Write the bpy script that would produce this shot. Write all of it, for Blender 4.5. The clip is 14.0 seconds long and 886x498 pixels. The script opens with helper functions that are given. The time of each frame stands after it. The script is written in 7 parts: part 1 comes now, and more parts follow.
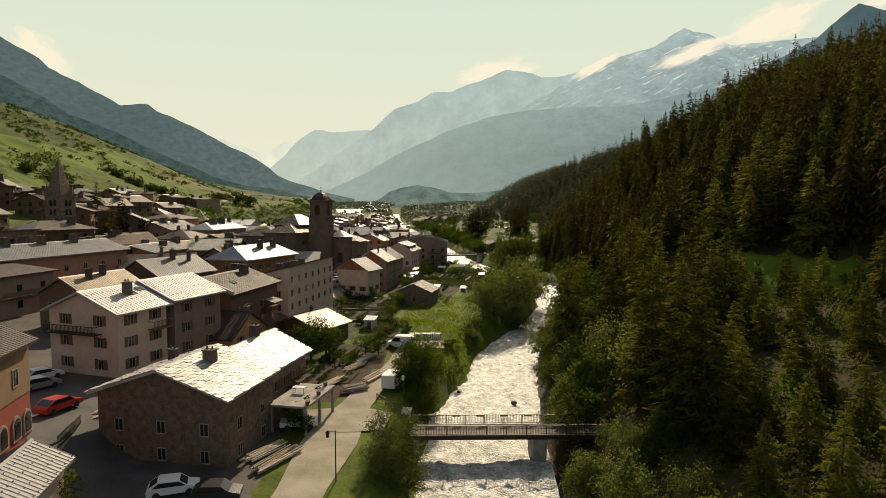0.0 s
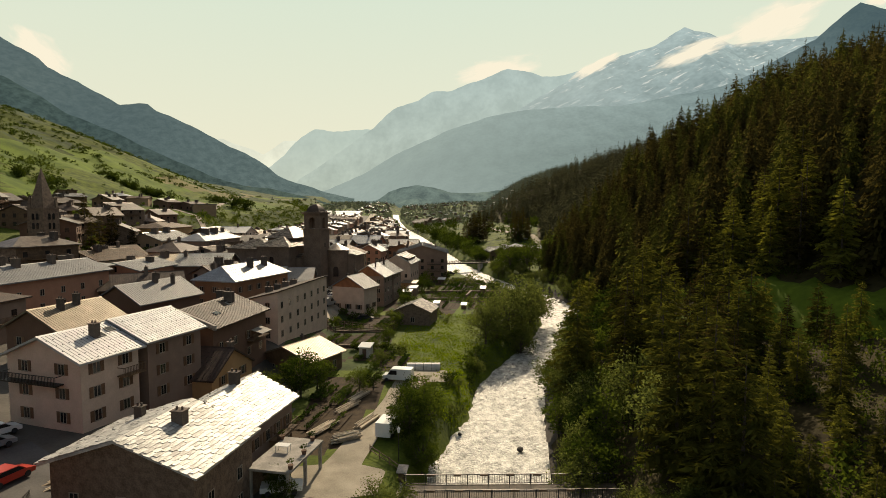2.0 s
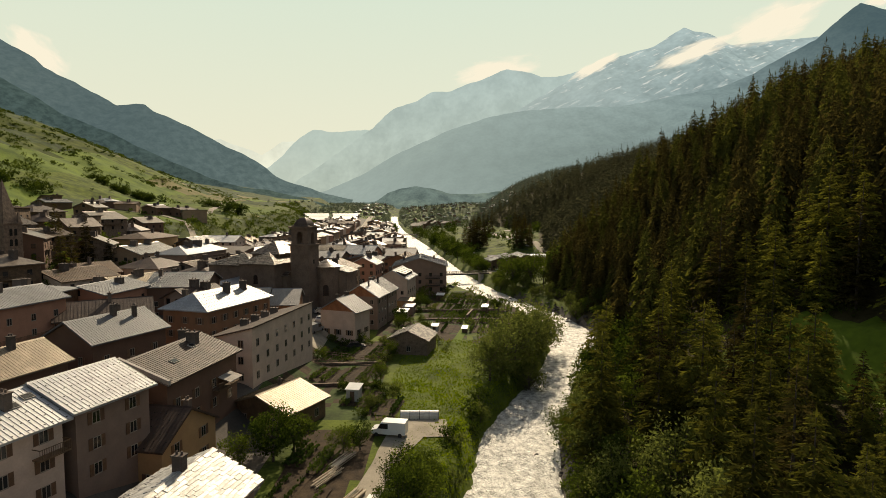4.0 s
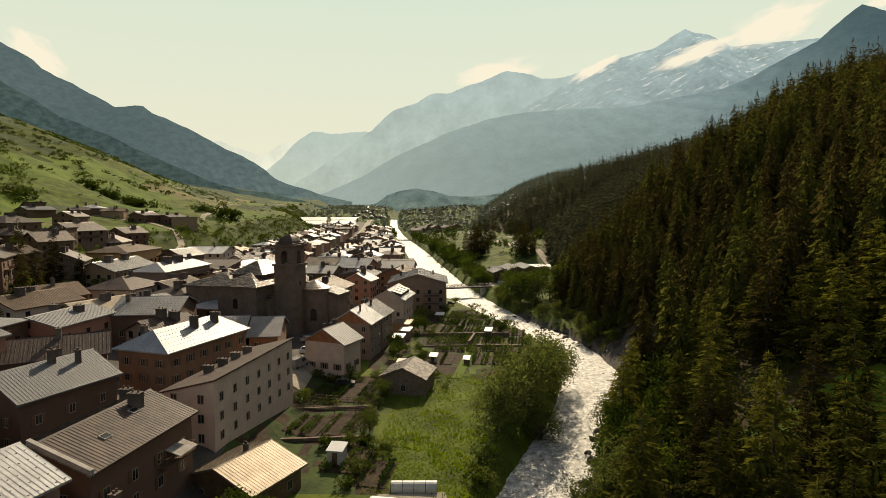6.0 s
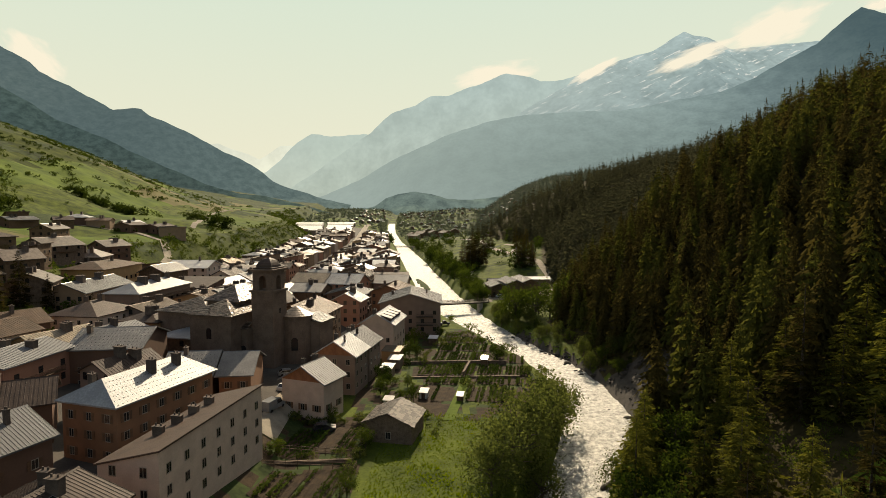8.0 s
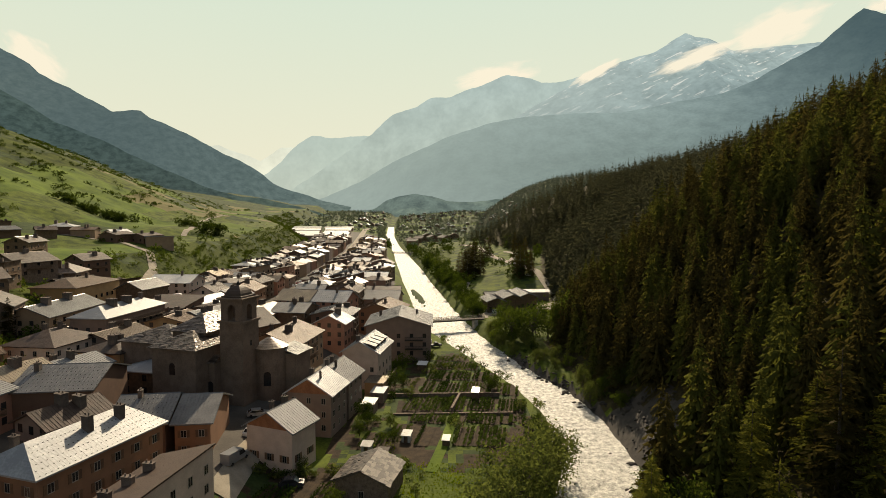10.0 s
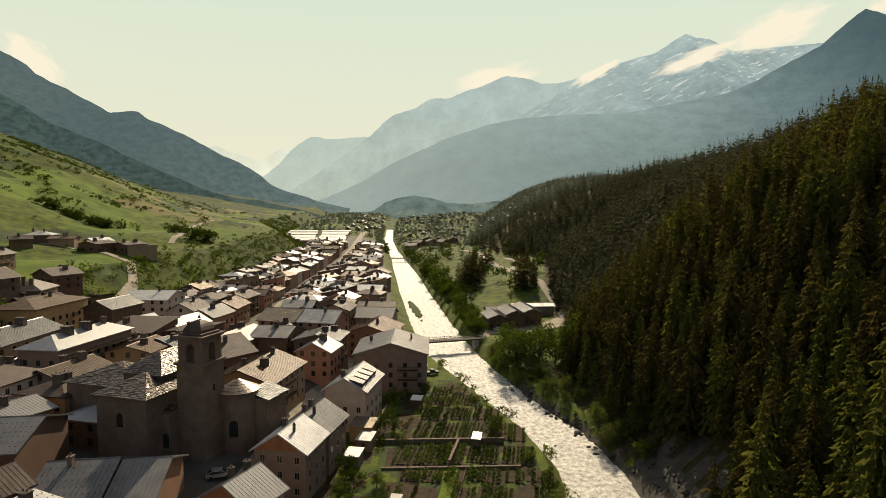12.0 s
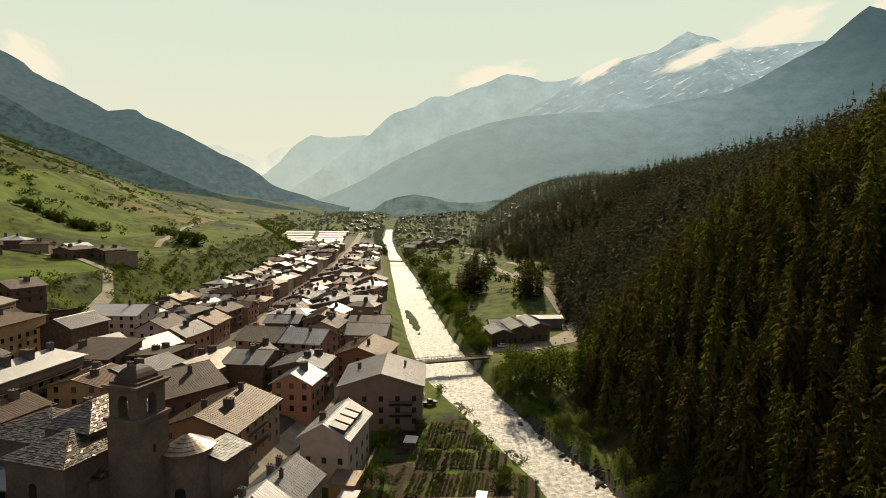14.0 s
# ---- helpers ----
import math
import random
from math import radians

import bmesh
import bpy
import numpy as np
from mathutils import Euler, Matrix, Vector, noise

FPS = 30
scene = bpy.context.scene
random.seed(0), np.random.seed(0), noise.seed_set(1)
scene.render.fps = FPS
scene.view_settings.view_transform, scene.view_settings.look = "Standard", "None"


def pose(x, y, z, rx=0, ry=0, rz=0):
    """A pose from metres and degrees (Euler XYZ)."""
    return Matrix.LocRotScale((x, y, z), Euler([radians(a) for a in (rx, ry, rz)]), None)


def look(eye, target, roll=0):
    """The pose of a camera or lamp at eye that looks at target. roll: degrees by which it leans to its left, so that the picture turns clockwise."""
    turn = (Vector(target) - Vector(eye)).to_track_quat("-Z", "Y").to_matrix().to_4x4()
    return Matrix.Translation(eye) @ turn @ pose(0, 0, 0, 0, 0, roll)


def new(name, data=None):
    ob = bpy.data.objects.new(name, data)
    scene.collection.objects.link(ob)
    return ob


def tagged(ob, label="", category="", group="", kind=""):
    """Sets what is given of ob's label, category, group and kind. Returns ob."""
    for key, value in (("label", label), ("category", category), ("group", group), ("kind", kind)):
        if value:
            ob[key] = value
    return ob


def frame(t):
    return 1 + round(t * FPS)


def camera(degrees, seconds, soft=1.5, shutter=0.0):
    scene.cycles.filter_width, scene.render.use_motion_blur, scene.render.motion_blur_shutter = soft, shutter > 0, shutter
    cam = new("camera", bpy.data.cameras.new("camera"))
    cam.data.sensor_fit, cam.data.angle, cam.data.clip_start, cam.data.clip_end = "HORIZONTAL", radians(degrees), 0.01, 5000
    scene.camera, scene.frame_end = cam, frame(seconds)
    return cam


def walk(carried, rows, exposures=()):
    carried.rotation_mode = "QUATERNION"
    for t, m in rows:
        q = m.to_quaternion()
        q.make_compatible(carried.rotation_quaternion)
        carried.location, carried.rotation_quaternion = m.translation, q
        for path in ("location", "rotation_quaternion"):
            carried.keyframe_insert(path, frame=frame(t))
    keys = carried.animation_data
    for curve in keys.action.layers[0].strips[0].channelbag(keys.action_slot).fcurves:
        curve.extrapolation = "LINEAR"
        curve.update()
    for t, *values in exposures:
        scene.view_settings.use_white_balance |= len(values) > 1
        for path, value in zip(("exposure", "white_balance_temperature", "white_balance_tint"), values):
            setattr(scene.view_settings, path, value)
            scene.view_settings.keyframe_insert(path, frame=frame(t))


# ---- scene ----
cam = camera(75.0, 14.0, soft=0.55)
PATH = [
    (0.0, pose(0.00, 0.00, 29.70, 85.90, 0.00, -0.00)),
    (1.0, pose(-0.01, 3.01, 31.91, 85.78, 0.00, 0.01)),
    (2.0, pose(0.02, 7.61, 33.90, 85.80, 0.00, 0.00)),
    (3.0, pose(0.04, 14.17, 35.88, 85.82, 0.00, -0.04)),
    (5.5, pose(0.01, 34.34, 40.50, 85.90, -0.00, -0.16)),
    (6.5, pose(0.53, 41.42, 42.61, 86.06, -0.00, -0.05)),
    (7.5, pose(1.45, 47.41, 44.89, 86.14, -0.00, -0.09)),
    (8.2, pose(2.21, 51.11, 46.62, 86.20, -0.00, -0.21)),
    (10.3, pose(5.76, 64.66, 51.60, 86.32, 0.00, -0.06)),
    (11.0, pose(6.08, 71.22, 52.99, 86.37, 0.00, -0.07)),
    (12.0, pose(6.17, 81.18, 55.04, 86.38, 0.00, -0.10)),
    (13.0, pose(6.28, 92.15, 56.83, 86.40, -0.00, -0.10)),
    (14.0, pose(6.74, 103.20, 57.96, 86.22, -0.00, -0.05)),
]
walk(cam, PATH)
# world, sun
SUN_EL, SUN_AZ = 34.0, 5.0
w = bpy.data.worlds.new("sky")
scene.world = w
w.use_nodes = True
nt = w.node_tree
sky = nt.nodes.new("ShaderNodeTexSky")
sky.sky_type = 'NISHITA'
sky.sun_disc = False
sky.sun_elevation = radians(SUN_EL)
sky.sun_rotation = radians(SUN_AZ)
sky.air_density, sky.dust_density, sky.ozone_density = 1.0, 2.2, 1.0
gain = nt.nodes.new("ShaderNodeVectorMath")
gain.operation = 'MULTIPLY'
gain.inputs[1].default_value = (0.19, 0.152, 0.112)
veil = nt.nodes.new("ShaderNodeVectorMath")
veil.operation = 'MINIMUM'
tco = nt.nodes.new("ShaderNodeTexCoord")
sepw = nt.nodes.new("ShaderNodeSeparateXYZ")
elev = nt.nodes.new("ShaderNodeMapRange")
elev.inputs["From Max"].default_value = 0.34
tone = nt.nodes.new("ShaderNodeMixRGB")
tone.inputs[1].default_value, tone.inputs[2].default_value = (0.89, 0.825, 0.61, 1), (0.70, 0.79, 0.645, 1)
nt.links.new(tco.outputs["Generated"], sepw.inputs[0])
nt.links.new(sepw.outputs[2], elev.inputs["Value"])
nt.links.new(elev.outputs[0], tone.inputs[0])
high = nt.nodes.new("ShaderNodeMapRange")
high.inputs["From Min"].default_value, high.inputs["From Max"].default_value = 0.36, 0.8
crown_tone = nt.nodes.new("ShaderNodeMixRGB")
crown_tone.inputs[2].default_value = (0.80, 0.67, 0.48, 1)
nt.links.new(sepw.outputs[2], high.inputs["Value"])
nt.links.new(high.outputs[0], crown_tone.inputs[0])
nt.links.new(tone.outputs[0], crown_tone.inputs[1])
nt.links.new(crown_tone.outputs[0], veil.inputs[1])
nt.links.new(sky.outputs[0], gain.inputs[0])
nt.links.new(gain.outputs[0], veil.inputs[0])
nt.links.new(veil.outputs[0], nt.nodes["Background"].inputs[0])
sun = new("sun", bpy.data.lights.new("sun", 'SUN'))
sun.data.energy, sun.data.angle, sun.data.color = 5.6, radians(0.6), (1.0, 0.815, 0.57)
to_sun = Vector((math.sin(radians(SUN_AZ)) * math.cos(radians(SUN_EL)), math.cos(radians(SUN_AZ)) * math.cos(radians(SUN_EL)), math.sin(radians(SUN_EL))))
sun.matrix_world = look((0, 0, 300), Vector((0, 0, 300)) - to_sun)


# ---- materials ----
def mat(name, c1, c2, scale=1.0, rough=0.8, metal=0.0, bump=0.3, fine=8.0, ribs=0.0, rib_axis=1, vary=0.0, rough2=None, spec=0.5, world=False, depth=0.05):
    m = bpy.data.materials.new(name)
    m.use_nodes = True
    n, k = m.node_tree.nodes, m.node_tree.links
    b = n["Principled BSDF"]
    if world:
        src = n.new("ShaderNodeNewGeometry").outputs["Position"]
    else:
        src = n.new("ShaderNodeTexCoord").outputs["Object"]
    n1 = n.new("ShaderNodeTexNoise")
    n1.inputs["Scale"].default_value, n1.inputs["Detail"].default_value = scale, 5
    n2 = n.new("ShaderNodeTexNoise")
    n2.inputs["Scale"].default_value, n2.inputs["Detail"].default_value = scale * fine, 3
    k.new(src, n1.inputs["Vector"]), k.new(src, n2.inputs["Vector"])
    add = n.new("ShaderNodeMath")
    add.operation = 'MULTIPLY_ADD'
    add.inputs[1].default_value, add.inputs[2].default_value = 0.45, -0.22
    k.new(n2.outputs[0], add.inputs[0])
    tot = n.new("ShaderNodeMath")
    k.new(n1.outputs[0], tot.inputs[0]), k.new(add.outputs[0], tot.inputs[1])
    fac = tot.outputs[0]
    if vary:
        oi = n.new("ShaderNodeObjectInfo")
        v = n.new("ShaderNodeMath")
        v.operation = 'MULTIPLY_ADD'
        v.inputs[1].default_value, v.inputs[2].default_value = vary, -vary / 2
        k.new(oi.outputs["Random"], v.inputs[0])
        t2 = n.new("ShaderNodeMath")
        k.new(fac, t2.inputs[0]), k.new(v.outputs[0], t2.inputs[1])
        fac = t2.outputs[0]
    ramp = n.new("ShaderNodeValToRGB")
    ramp.color_ramp.elements[0].position, ramp.color_ramp.elements[1].position = 0.3, 0.7
    ramp.color_ramp.elements[0].color, ramp.color_ramp.elements[1].color = (*c1, 1), (*c2, 1)
    k.new(fac, ramp.inputs[0]), k.new(ramp.outputs[0], b.inputs["Base Color"])
    b.inputs["Roughness"].default_value, b.inputs["Metallic"].default_value = rough, metal
    b.inputs["Specular IOR Level"].default_value = spec
    if rough2 is not None:
        mr = n.new("ShaderNodeMapRange")
        mr.inputs["To Min"].default_value, mr.inputs["To Max"].default_value = rough, rough2
        k.new(n1.outputs[0], mr.inputs["Value"]), k.new(mr.outputs[0], b.inputs["Roughness"])
    h = n2.outputs[0]
    if ribs:
        sep = n.new("ShaderNodeSeparateXYZ")
        k.new(src, sep.inputs[0])
        wv = n.new("ShaderNodeMath")
        wv.operation = 'MULTIPLY'
        wv.inputs[1].default_value = 2 * math.pi / ribs
        k.new(sep.outputs[rib_axis], wv.inputs[0])
        sn = n.new("ShaderNodeMath")
        sn.operation = 'SINE'
        k.new(wv.outputs[0], sn.inputs[0])
        pw = n.new("ShaderNodeMath")
        pw.operation = 'GREATER_THAN'
        pw.inputs[1].default_value = 0.8
        k.new(sn.outputs[0], pw.inputs[0])
        s2 = n.new("ShaderNodeMath")
        s2.operation = 'MULTIPLY_ADD'
        s2.inputs[1].default_value = 0.25
        k.new(n2.outputs[0], s2.inputs[0]), k.new(pw.outputs[0], s2.inputs[2])
        h = s2.outputs[0]
    if bump:
        bp = n.new("ShaderNodeBump")
        bp.inputs["Strength"].default_value, bp.inputs["Distance"].default_value = bump, depth
        k.new(h, bp.inputs["Height"]), k.new(bp.outputs[0], b.inputs["Normal"])
    return m


def leaf_mat(name, c1, c2, vary=0.5, trans=0.35):
    m = mat(name, c1, c2, 0.35, 0.9, bump=0, fine=6, vary=vary, spec=0.0)
    n, k = m.node_tree.nodes, m.node_tree.links
    out, b = n["Material Output"], n["Principled BSDF"]
    tr, mix = n.new("ShaderNodeBsdfTranslucent"), n.new("ShaderNodeMixShader")
    ramp = [x for x in n if x.type == 'VALTORGB'][0]
    hs = n.new("ShaderNodeHueSaturation")
    hs.inputs["Value"].default_value, hs.inputs["Saturation"].default_value = 1.6, 1.1
    k.new(ramp.outputs[0], hs.inputs["Color"]), k.new(hs.outputs[0], tr.inputs["Color"])
    mix.inputs[0].default_value = trans
    k.new(b.outputs[0], mix.inputs[1]), k.new(tr.outputs[0], mix.inputs[2]), k.new(mix.outputs[0], out.inputs[0])
    return m


def haze_mat(name, c1, c2, low, high, z0, z1, scale=0.006, snow=None, sunward=None, contrast=0.07, thin_haze=None):
    """Distant mountains: kilometres of hazy lit air painted as emission, ramped by height; snow above the given height.
    """
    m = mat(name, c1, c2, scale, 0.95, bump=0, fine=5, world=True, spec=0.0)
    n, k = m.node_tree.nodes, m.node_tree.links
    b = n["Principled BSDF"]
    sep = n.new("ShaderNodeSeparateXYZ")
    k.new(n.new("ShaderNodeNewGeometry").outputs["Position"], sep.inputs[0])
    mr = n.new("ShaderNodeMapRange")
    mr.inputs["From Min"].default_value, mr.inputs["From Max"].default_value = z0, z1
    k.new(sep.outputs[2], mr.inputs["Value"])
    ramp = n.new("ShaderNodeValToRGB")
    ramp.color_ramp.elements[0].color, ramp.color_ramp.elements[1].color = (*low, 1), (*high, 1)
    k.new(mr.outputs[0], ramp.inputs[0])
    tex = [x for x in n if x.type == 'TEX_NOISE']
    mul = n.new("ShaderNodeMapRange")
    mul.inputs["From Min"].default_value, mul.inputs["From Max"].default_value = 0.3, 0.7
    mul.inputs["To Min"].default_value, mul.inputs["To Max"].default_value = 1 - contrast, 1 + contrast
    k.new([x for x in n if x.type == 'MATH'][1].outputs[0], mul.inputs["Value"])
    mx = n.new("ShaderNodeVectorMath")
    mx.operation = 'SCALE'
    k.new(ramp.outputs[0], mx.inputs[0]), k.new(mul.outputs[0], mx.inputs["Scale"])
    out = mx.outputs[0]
    # painted haze shifts along x: paler near the sun, darker away
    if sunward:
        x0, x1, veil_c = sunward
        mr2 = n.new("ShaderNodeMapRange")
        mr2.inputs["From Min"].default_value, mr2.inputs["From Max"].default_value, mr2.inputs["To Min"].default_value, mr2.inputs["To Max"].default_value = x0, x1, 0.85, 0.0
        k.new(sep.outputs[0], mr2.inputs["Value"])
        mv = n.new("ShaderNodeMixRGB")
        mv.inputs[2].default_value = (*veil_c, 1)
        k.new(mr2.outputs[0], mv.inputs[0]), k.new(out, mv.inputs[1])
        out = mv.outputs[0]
    # less haze painted to the right, as a darker glow
    if thin_haze:
        x0, x1, near_c = thin_haze
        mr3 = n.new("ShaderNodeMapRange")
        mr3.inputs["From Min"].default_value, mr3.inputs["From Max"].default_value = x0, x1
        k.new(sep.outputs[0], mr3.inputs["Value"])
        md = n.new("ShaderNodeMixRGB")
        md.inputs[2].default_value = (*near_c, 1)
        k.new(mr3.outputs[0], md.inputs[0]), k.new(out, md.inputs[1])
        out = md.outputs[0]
    if snow:
        pos = n.new("ShaderNodeNewGeometry")
        sc = n.new("ShaderNodeVectorMath")
        sc.operation = 'MULTIPLY'
        sc.inputs[1].default_value = (0.010, 0.010, 0.07)
        rot = n.new("ShaderNodeVectorRotate")
        rot.inputs["Angle"].default_value = 0.42
        rot.inputs["Axis"].default_value = (0, 1, 0)
        k.new(pos.outputs["Position"], rot.inputs["Vector"]), k.new(rot.outputs[0], sc.inputs[0])
        t = n.new("ShaderNodeTexNoise")
        t.inputs["Scale"].default_value, t.inputs["Detail"].default_value = 1.0, 6
        k.new(sc.outputs[0], t.inputs["Vector"])
        a1 = n.new("ShaderNodeMapRange")
        a1.inputs["From Min"].default_value, a1.inputs["From Max"].default_value = snow, snow + 260
        k.new(sep.outputs[2], a1.inputs["Value"])
        a2 = n.new("ShaderNodeMapRange")
        a2.inputs["From Min"].default_value, a2.inputs["From Max"].default_value = 0.60, 0.66
        k.new(t.outputs[0], a2.inputs["Value"])
        a3 = n.new("ShaderNodeMath")
        a3.operation = 'MULTIPLY'
        k.new(a1.outputs[0], a3.inputs[0]), k.new(a2.outputs[0], a3.inputs[1])
        mix = n.new("ShaderNodeMixRGB")
        mix.inputs[2].default_value = (0.66, 0.67, 0.60, 1)
        k.new(a3.outputs[0], mix.inputs[0]), k.new(out, mix.inputs[1])
        out = mix.outputs[0]
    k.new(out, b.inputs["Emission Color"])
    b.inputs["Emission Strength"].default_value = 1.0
    return m


M = {}
M["grass"] = mat("grass", (0.03, 0.046, 0.004), (0.108, 0.14, 0.011), 0.16, 0.95, bump=0.8, fine=14, world=True, spec=0.2)
M["meadow"] = mat("meadow", (0.045, 0.075, 0.004), (0.118, 0.168, 0.01), 0.05, 0.95, bump=0.5, fine=20, world=True, spec=0.2)
M["pasture"] = mat("pasture", (0.021, 0.033, 0.005), (0.085, 0.106, 0.014), 0.06, 0.95, bump=0.8, fine=12, world=True, spec=0.1)
M["hay"] = mat("hay_field", (0.105, 0.096, 0.032), (0.175, 0.158, 0.059), 0.05, 0.95, bump=0.5, fine=20, world=True, spec=0.2)
M["scrub"] = mat("scrub", (0.018, 0.03, 0.007), (0.056, 0.082, 0.018), 0.15, 0.95, bump=0.9, fine=9, world=True, spec=0.2)
M["forest_floor"] = mat("forest_floor", (0.026, 0.021, 0.009), (0.065, 0.054, 0.022), 0.2, 0.95, bump=0.8, fine=8, world=True, spec=0.1)
M["soil"] = mat("garden_soil", (0.024, 0.016, 0.009), (0.060, 0.040, 0.021), 0.7, 0.95, bump=0.9, fine=6, world=True, spec=0.2)
M["gravel"] = mat("gravel_road", (0.20, 0.175, 0.13), (0.34, 0.30, 0.23), 0.35, 0.9, bump=0.5, fine=18, world=True, spec=0.3)
M["asphalt"] = mat("asphalt", (0.045, 0.042, 0.04), (0.09, 0.085, 0.08), 0.3, 0.85, bump=0.3, fine=20, world=True)
M["town"] = mat("town_paving", (0.045, 0.038, 0.03), (0.09, 0.078, 0.062), 0.2, 0.9, bump=0.4, fine=14, world=True)
M["rock"] = mat("rock", (0.020, 0.016, 0.012), (0.059, 0.049, 0.038), 0.5, 0.9, bump=0.9, fine=6, world=True, vary=0.3)

# ---- ground ----
RY = [-200, 40, 60, 80, 100, 116, 130, 150, 172, 200, 220, 252, 295, 330, 368, 420, 480, 560, 650, 750, 900, 1120, 1500, 2600]
RLX = [-12, -5, -3, -2, 4.5, 7, 13, 22, 29.0, 31.5, 27.5, 16.5, 2, -4, -9.5, -15.5, -23, -31.5, -42, -52, -70, -98, -130, -200]
RRX = [4, 10, 11.5, 13, 16.2, 19, 25, 33, 44, 44, 41, 30.5, 20.5, 15, 9.5, 3.5, -4, -12.5, -24, -37, -57, -83, -114, -180]


def smooth(t):
    t = np.clip(t, 0, 1)
    return t * t * (3 - 2 * t)


def left_bank(y):
    return np.interp(y, RY, RLX)


def right_bank(y):
    return np.interp(y, RY, RRX)


def hill_foot(y):
    return np.interp(y, [0, 100, 170, 300, 450, 550, 743, 850, 1000, 1300, 2600], [-80, -84, -88, -125, -138, -142, -150, -190, -250, -290, -500])


def forest_foot(y):
    return right_bank(y) + np.interp(y, [0, 150, 175, 220, 270, 300, 420, 540, 673, 800, 1200, 2600], [4, 4, 4, 5, 18, 42, 66, 100, 90, 96, 170, 380])


def bank_edge(y):
    """The upper edge of the grassy bank in the forest."""
    return 55 + (108 - y) * 0.5


def bumps(x, y, s):
    return np.sin(x / s + 1.7 * np.sin(y / (1.3 * s))) * np.cos(y / s * 0.9 + 1.3 * np.sin(x / (0.8 * s)))


def height(x, y):
    x, y = np.asarray(x, float), np.asarray(y, float)
    rl, rr = left_bank(y), right_bank(y)
    dl, dr = rl - x, x - rr
    # left: bank, gardens, terrace, hill
    z = -1.6 + 5.0 * smooth((dl + 1.5) / 5.0) + 0.4 * smooth(dl / 25)
    s0 = np.interp(y, [90, 120, 280, 330], [-31, -24, -22, -4])
    s1 = np.interp(y, [90, 120, 280, 330], [-40, -34, -34, -30])
    z = z + 4.5 * smooth((s0 - x) / (s0 - s1)) * smooth(dl / 12)
    z = z + 3.0 * smooth((-45 - x) / 50) * smooth((400 - y) / 200) + 9 * smooth((y - 450) / 550) * smooth(dl / 60)
    f = hill_foot(y)
    bank_h = np.interp(y, [60, 150, 330, 2600], [7, 9, 19, 22])
    up = f - x
    far = np.interp(y, [1000, 1250, 1600], [1.0, 0.65, 0.4])
    hill = bank_h * smooth(up / 36) + far * (0.14 * np.clip(up - 30, 0, None) + 0.19 * np.clip(up - 130, 0, 420) + 0.08 * np.clip(up - 130, 0, 200)) + np.interp(y, [150, 300, 450, 620], [0.06, 0.07, 0.06, 0.02]) * np.clip(up - 130, 0, 500)
    hill = hill + np.clip(up / 80, 0, 1) * (1.6 * bumps(x, y, 17) + 3.0 * bumps(y, x, 41))
    z = z + np.where(up > 0, hill, 0)
    # right: bank, bench, forest slope
    zr = -1.6 + 5.0 * smooth((dr + 1.5) / 6.0)
    ff = forest_foot(y)
    sl = np.interp(y, [-200, 60, 90, 112, 160, 220, 330, 400, 500, 600, 1200], [0.35, 0.35, 0.38, 0.5, 0.82, 0.92, 0.8, 0.62, 0.55, 0.6, 0.6])
    crest = np.interp(y, [-200, 100, 200, 260, 350, 450, 600, 750, 1200, 2600], [50, 52, 62, 76, 112, 104, 78, 68, 84, 130])
    d = np.clip(x - ff, 0, None) * sl
    zr = zr + crest * (1 - np.exp(-d / crest - 0.55 * (d / crest) ** 2)) + 0.10 * d
    zr = zr + np.clip(d / 20, 0, 1) * (1.3 * bumps(x, y, 9) + 2.0 * bumps(y, x, 27))
    zr = zr + 0.17 * smooth((y - 385) / 60) * smooth((980 - y) / 250) * np.clip(np.minimum(x, ff) - rr - 14, 0, None)
    zr = zr + 0.08 * np.clip(x - rr - 20, 0, 200) * smooth((y - 1250) / 600)
    zr = zr - 3.2 * smooth((13 - dr) / 7) * smooth((dr + 1) / 3) * smooth((y - 38) / 12) * smooth((92 - y) / 12)
    # grassy bank below a level path in the near forest slope
    below = bank_edge(y) - x
    path = np.where(below > 0, 21.0 - 0.72 * below, 21.0 + 0.75 * np.clip(-below - 4, 0, None))
    on = smooth((below + 16) / 8) * smooth((15 - below) / 6) * smooth((y - 66) / 8) * smooth((116 - y) / 6)
    zr = zr * (1 - on) + path * on
    zz = np.where(x < (rl + rr) / 2, z, zr)
    return np.where((x > rl) & (x < rr), np.minimum(zz, -1.5), zz) + 0.021 * np.clip(y - 900, 0, None)


def H(x, y):
    return float(height(x, y))


def steps(parts):
    out = []
    for a, b, d in parts:
        out += list(np.arange(a, b, d))
    return np.array(out + [parts[-1][1]])


def link(name, verts, faces, mats, index=None, smooth_faces=False):
    me = bpy.data.meshes.new(name)
    me.from_pydata([tuple(v) for v in verts], [], [tuple(int(i) for i in f) for f in faces])
    for m in (mats if isinstance(mats, (list, tuple)) else [mats]):
        me.materials.append(m)
    if index is not None:
        me.polygons.foreach_set("material_index", np.asarray(index, dtype=np.int32))
    if smooth_faces:
        me.polygons.foreach_set("use_smooth", np.ones(len(me.polygons), dtype=bool))
    me.update()
    return new(name, me)


def grid_faces(nx, ny):
    i, j = np.meshgrid(np.arange(nx - 1), np.arange(ny - 1))
    a = (j * nx + i).ravel()
    return np.stack([a, a + 1, a + nx + 1, a + nx], 1)


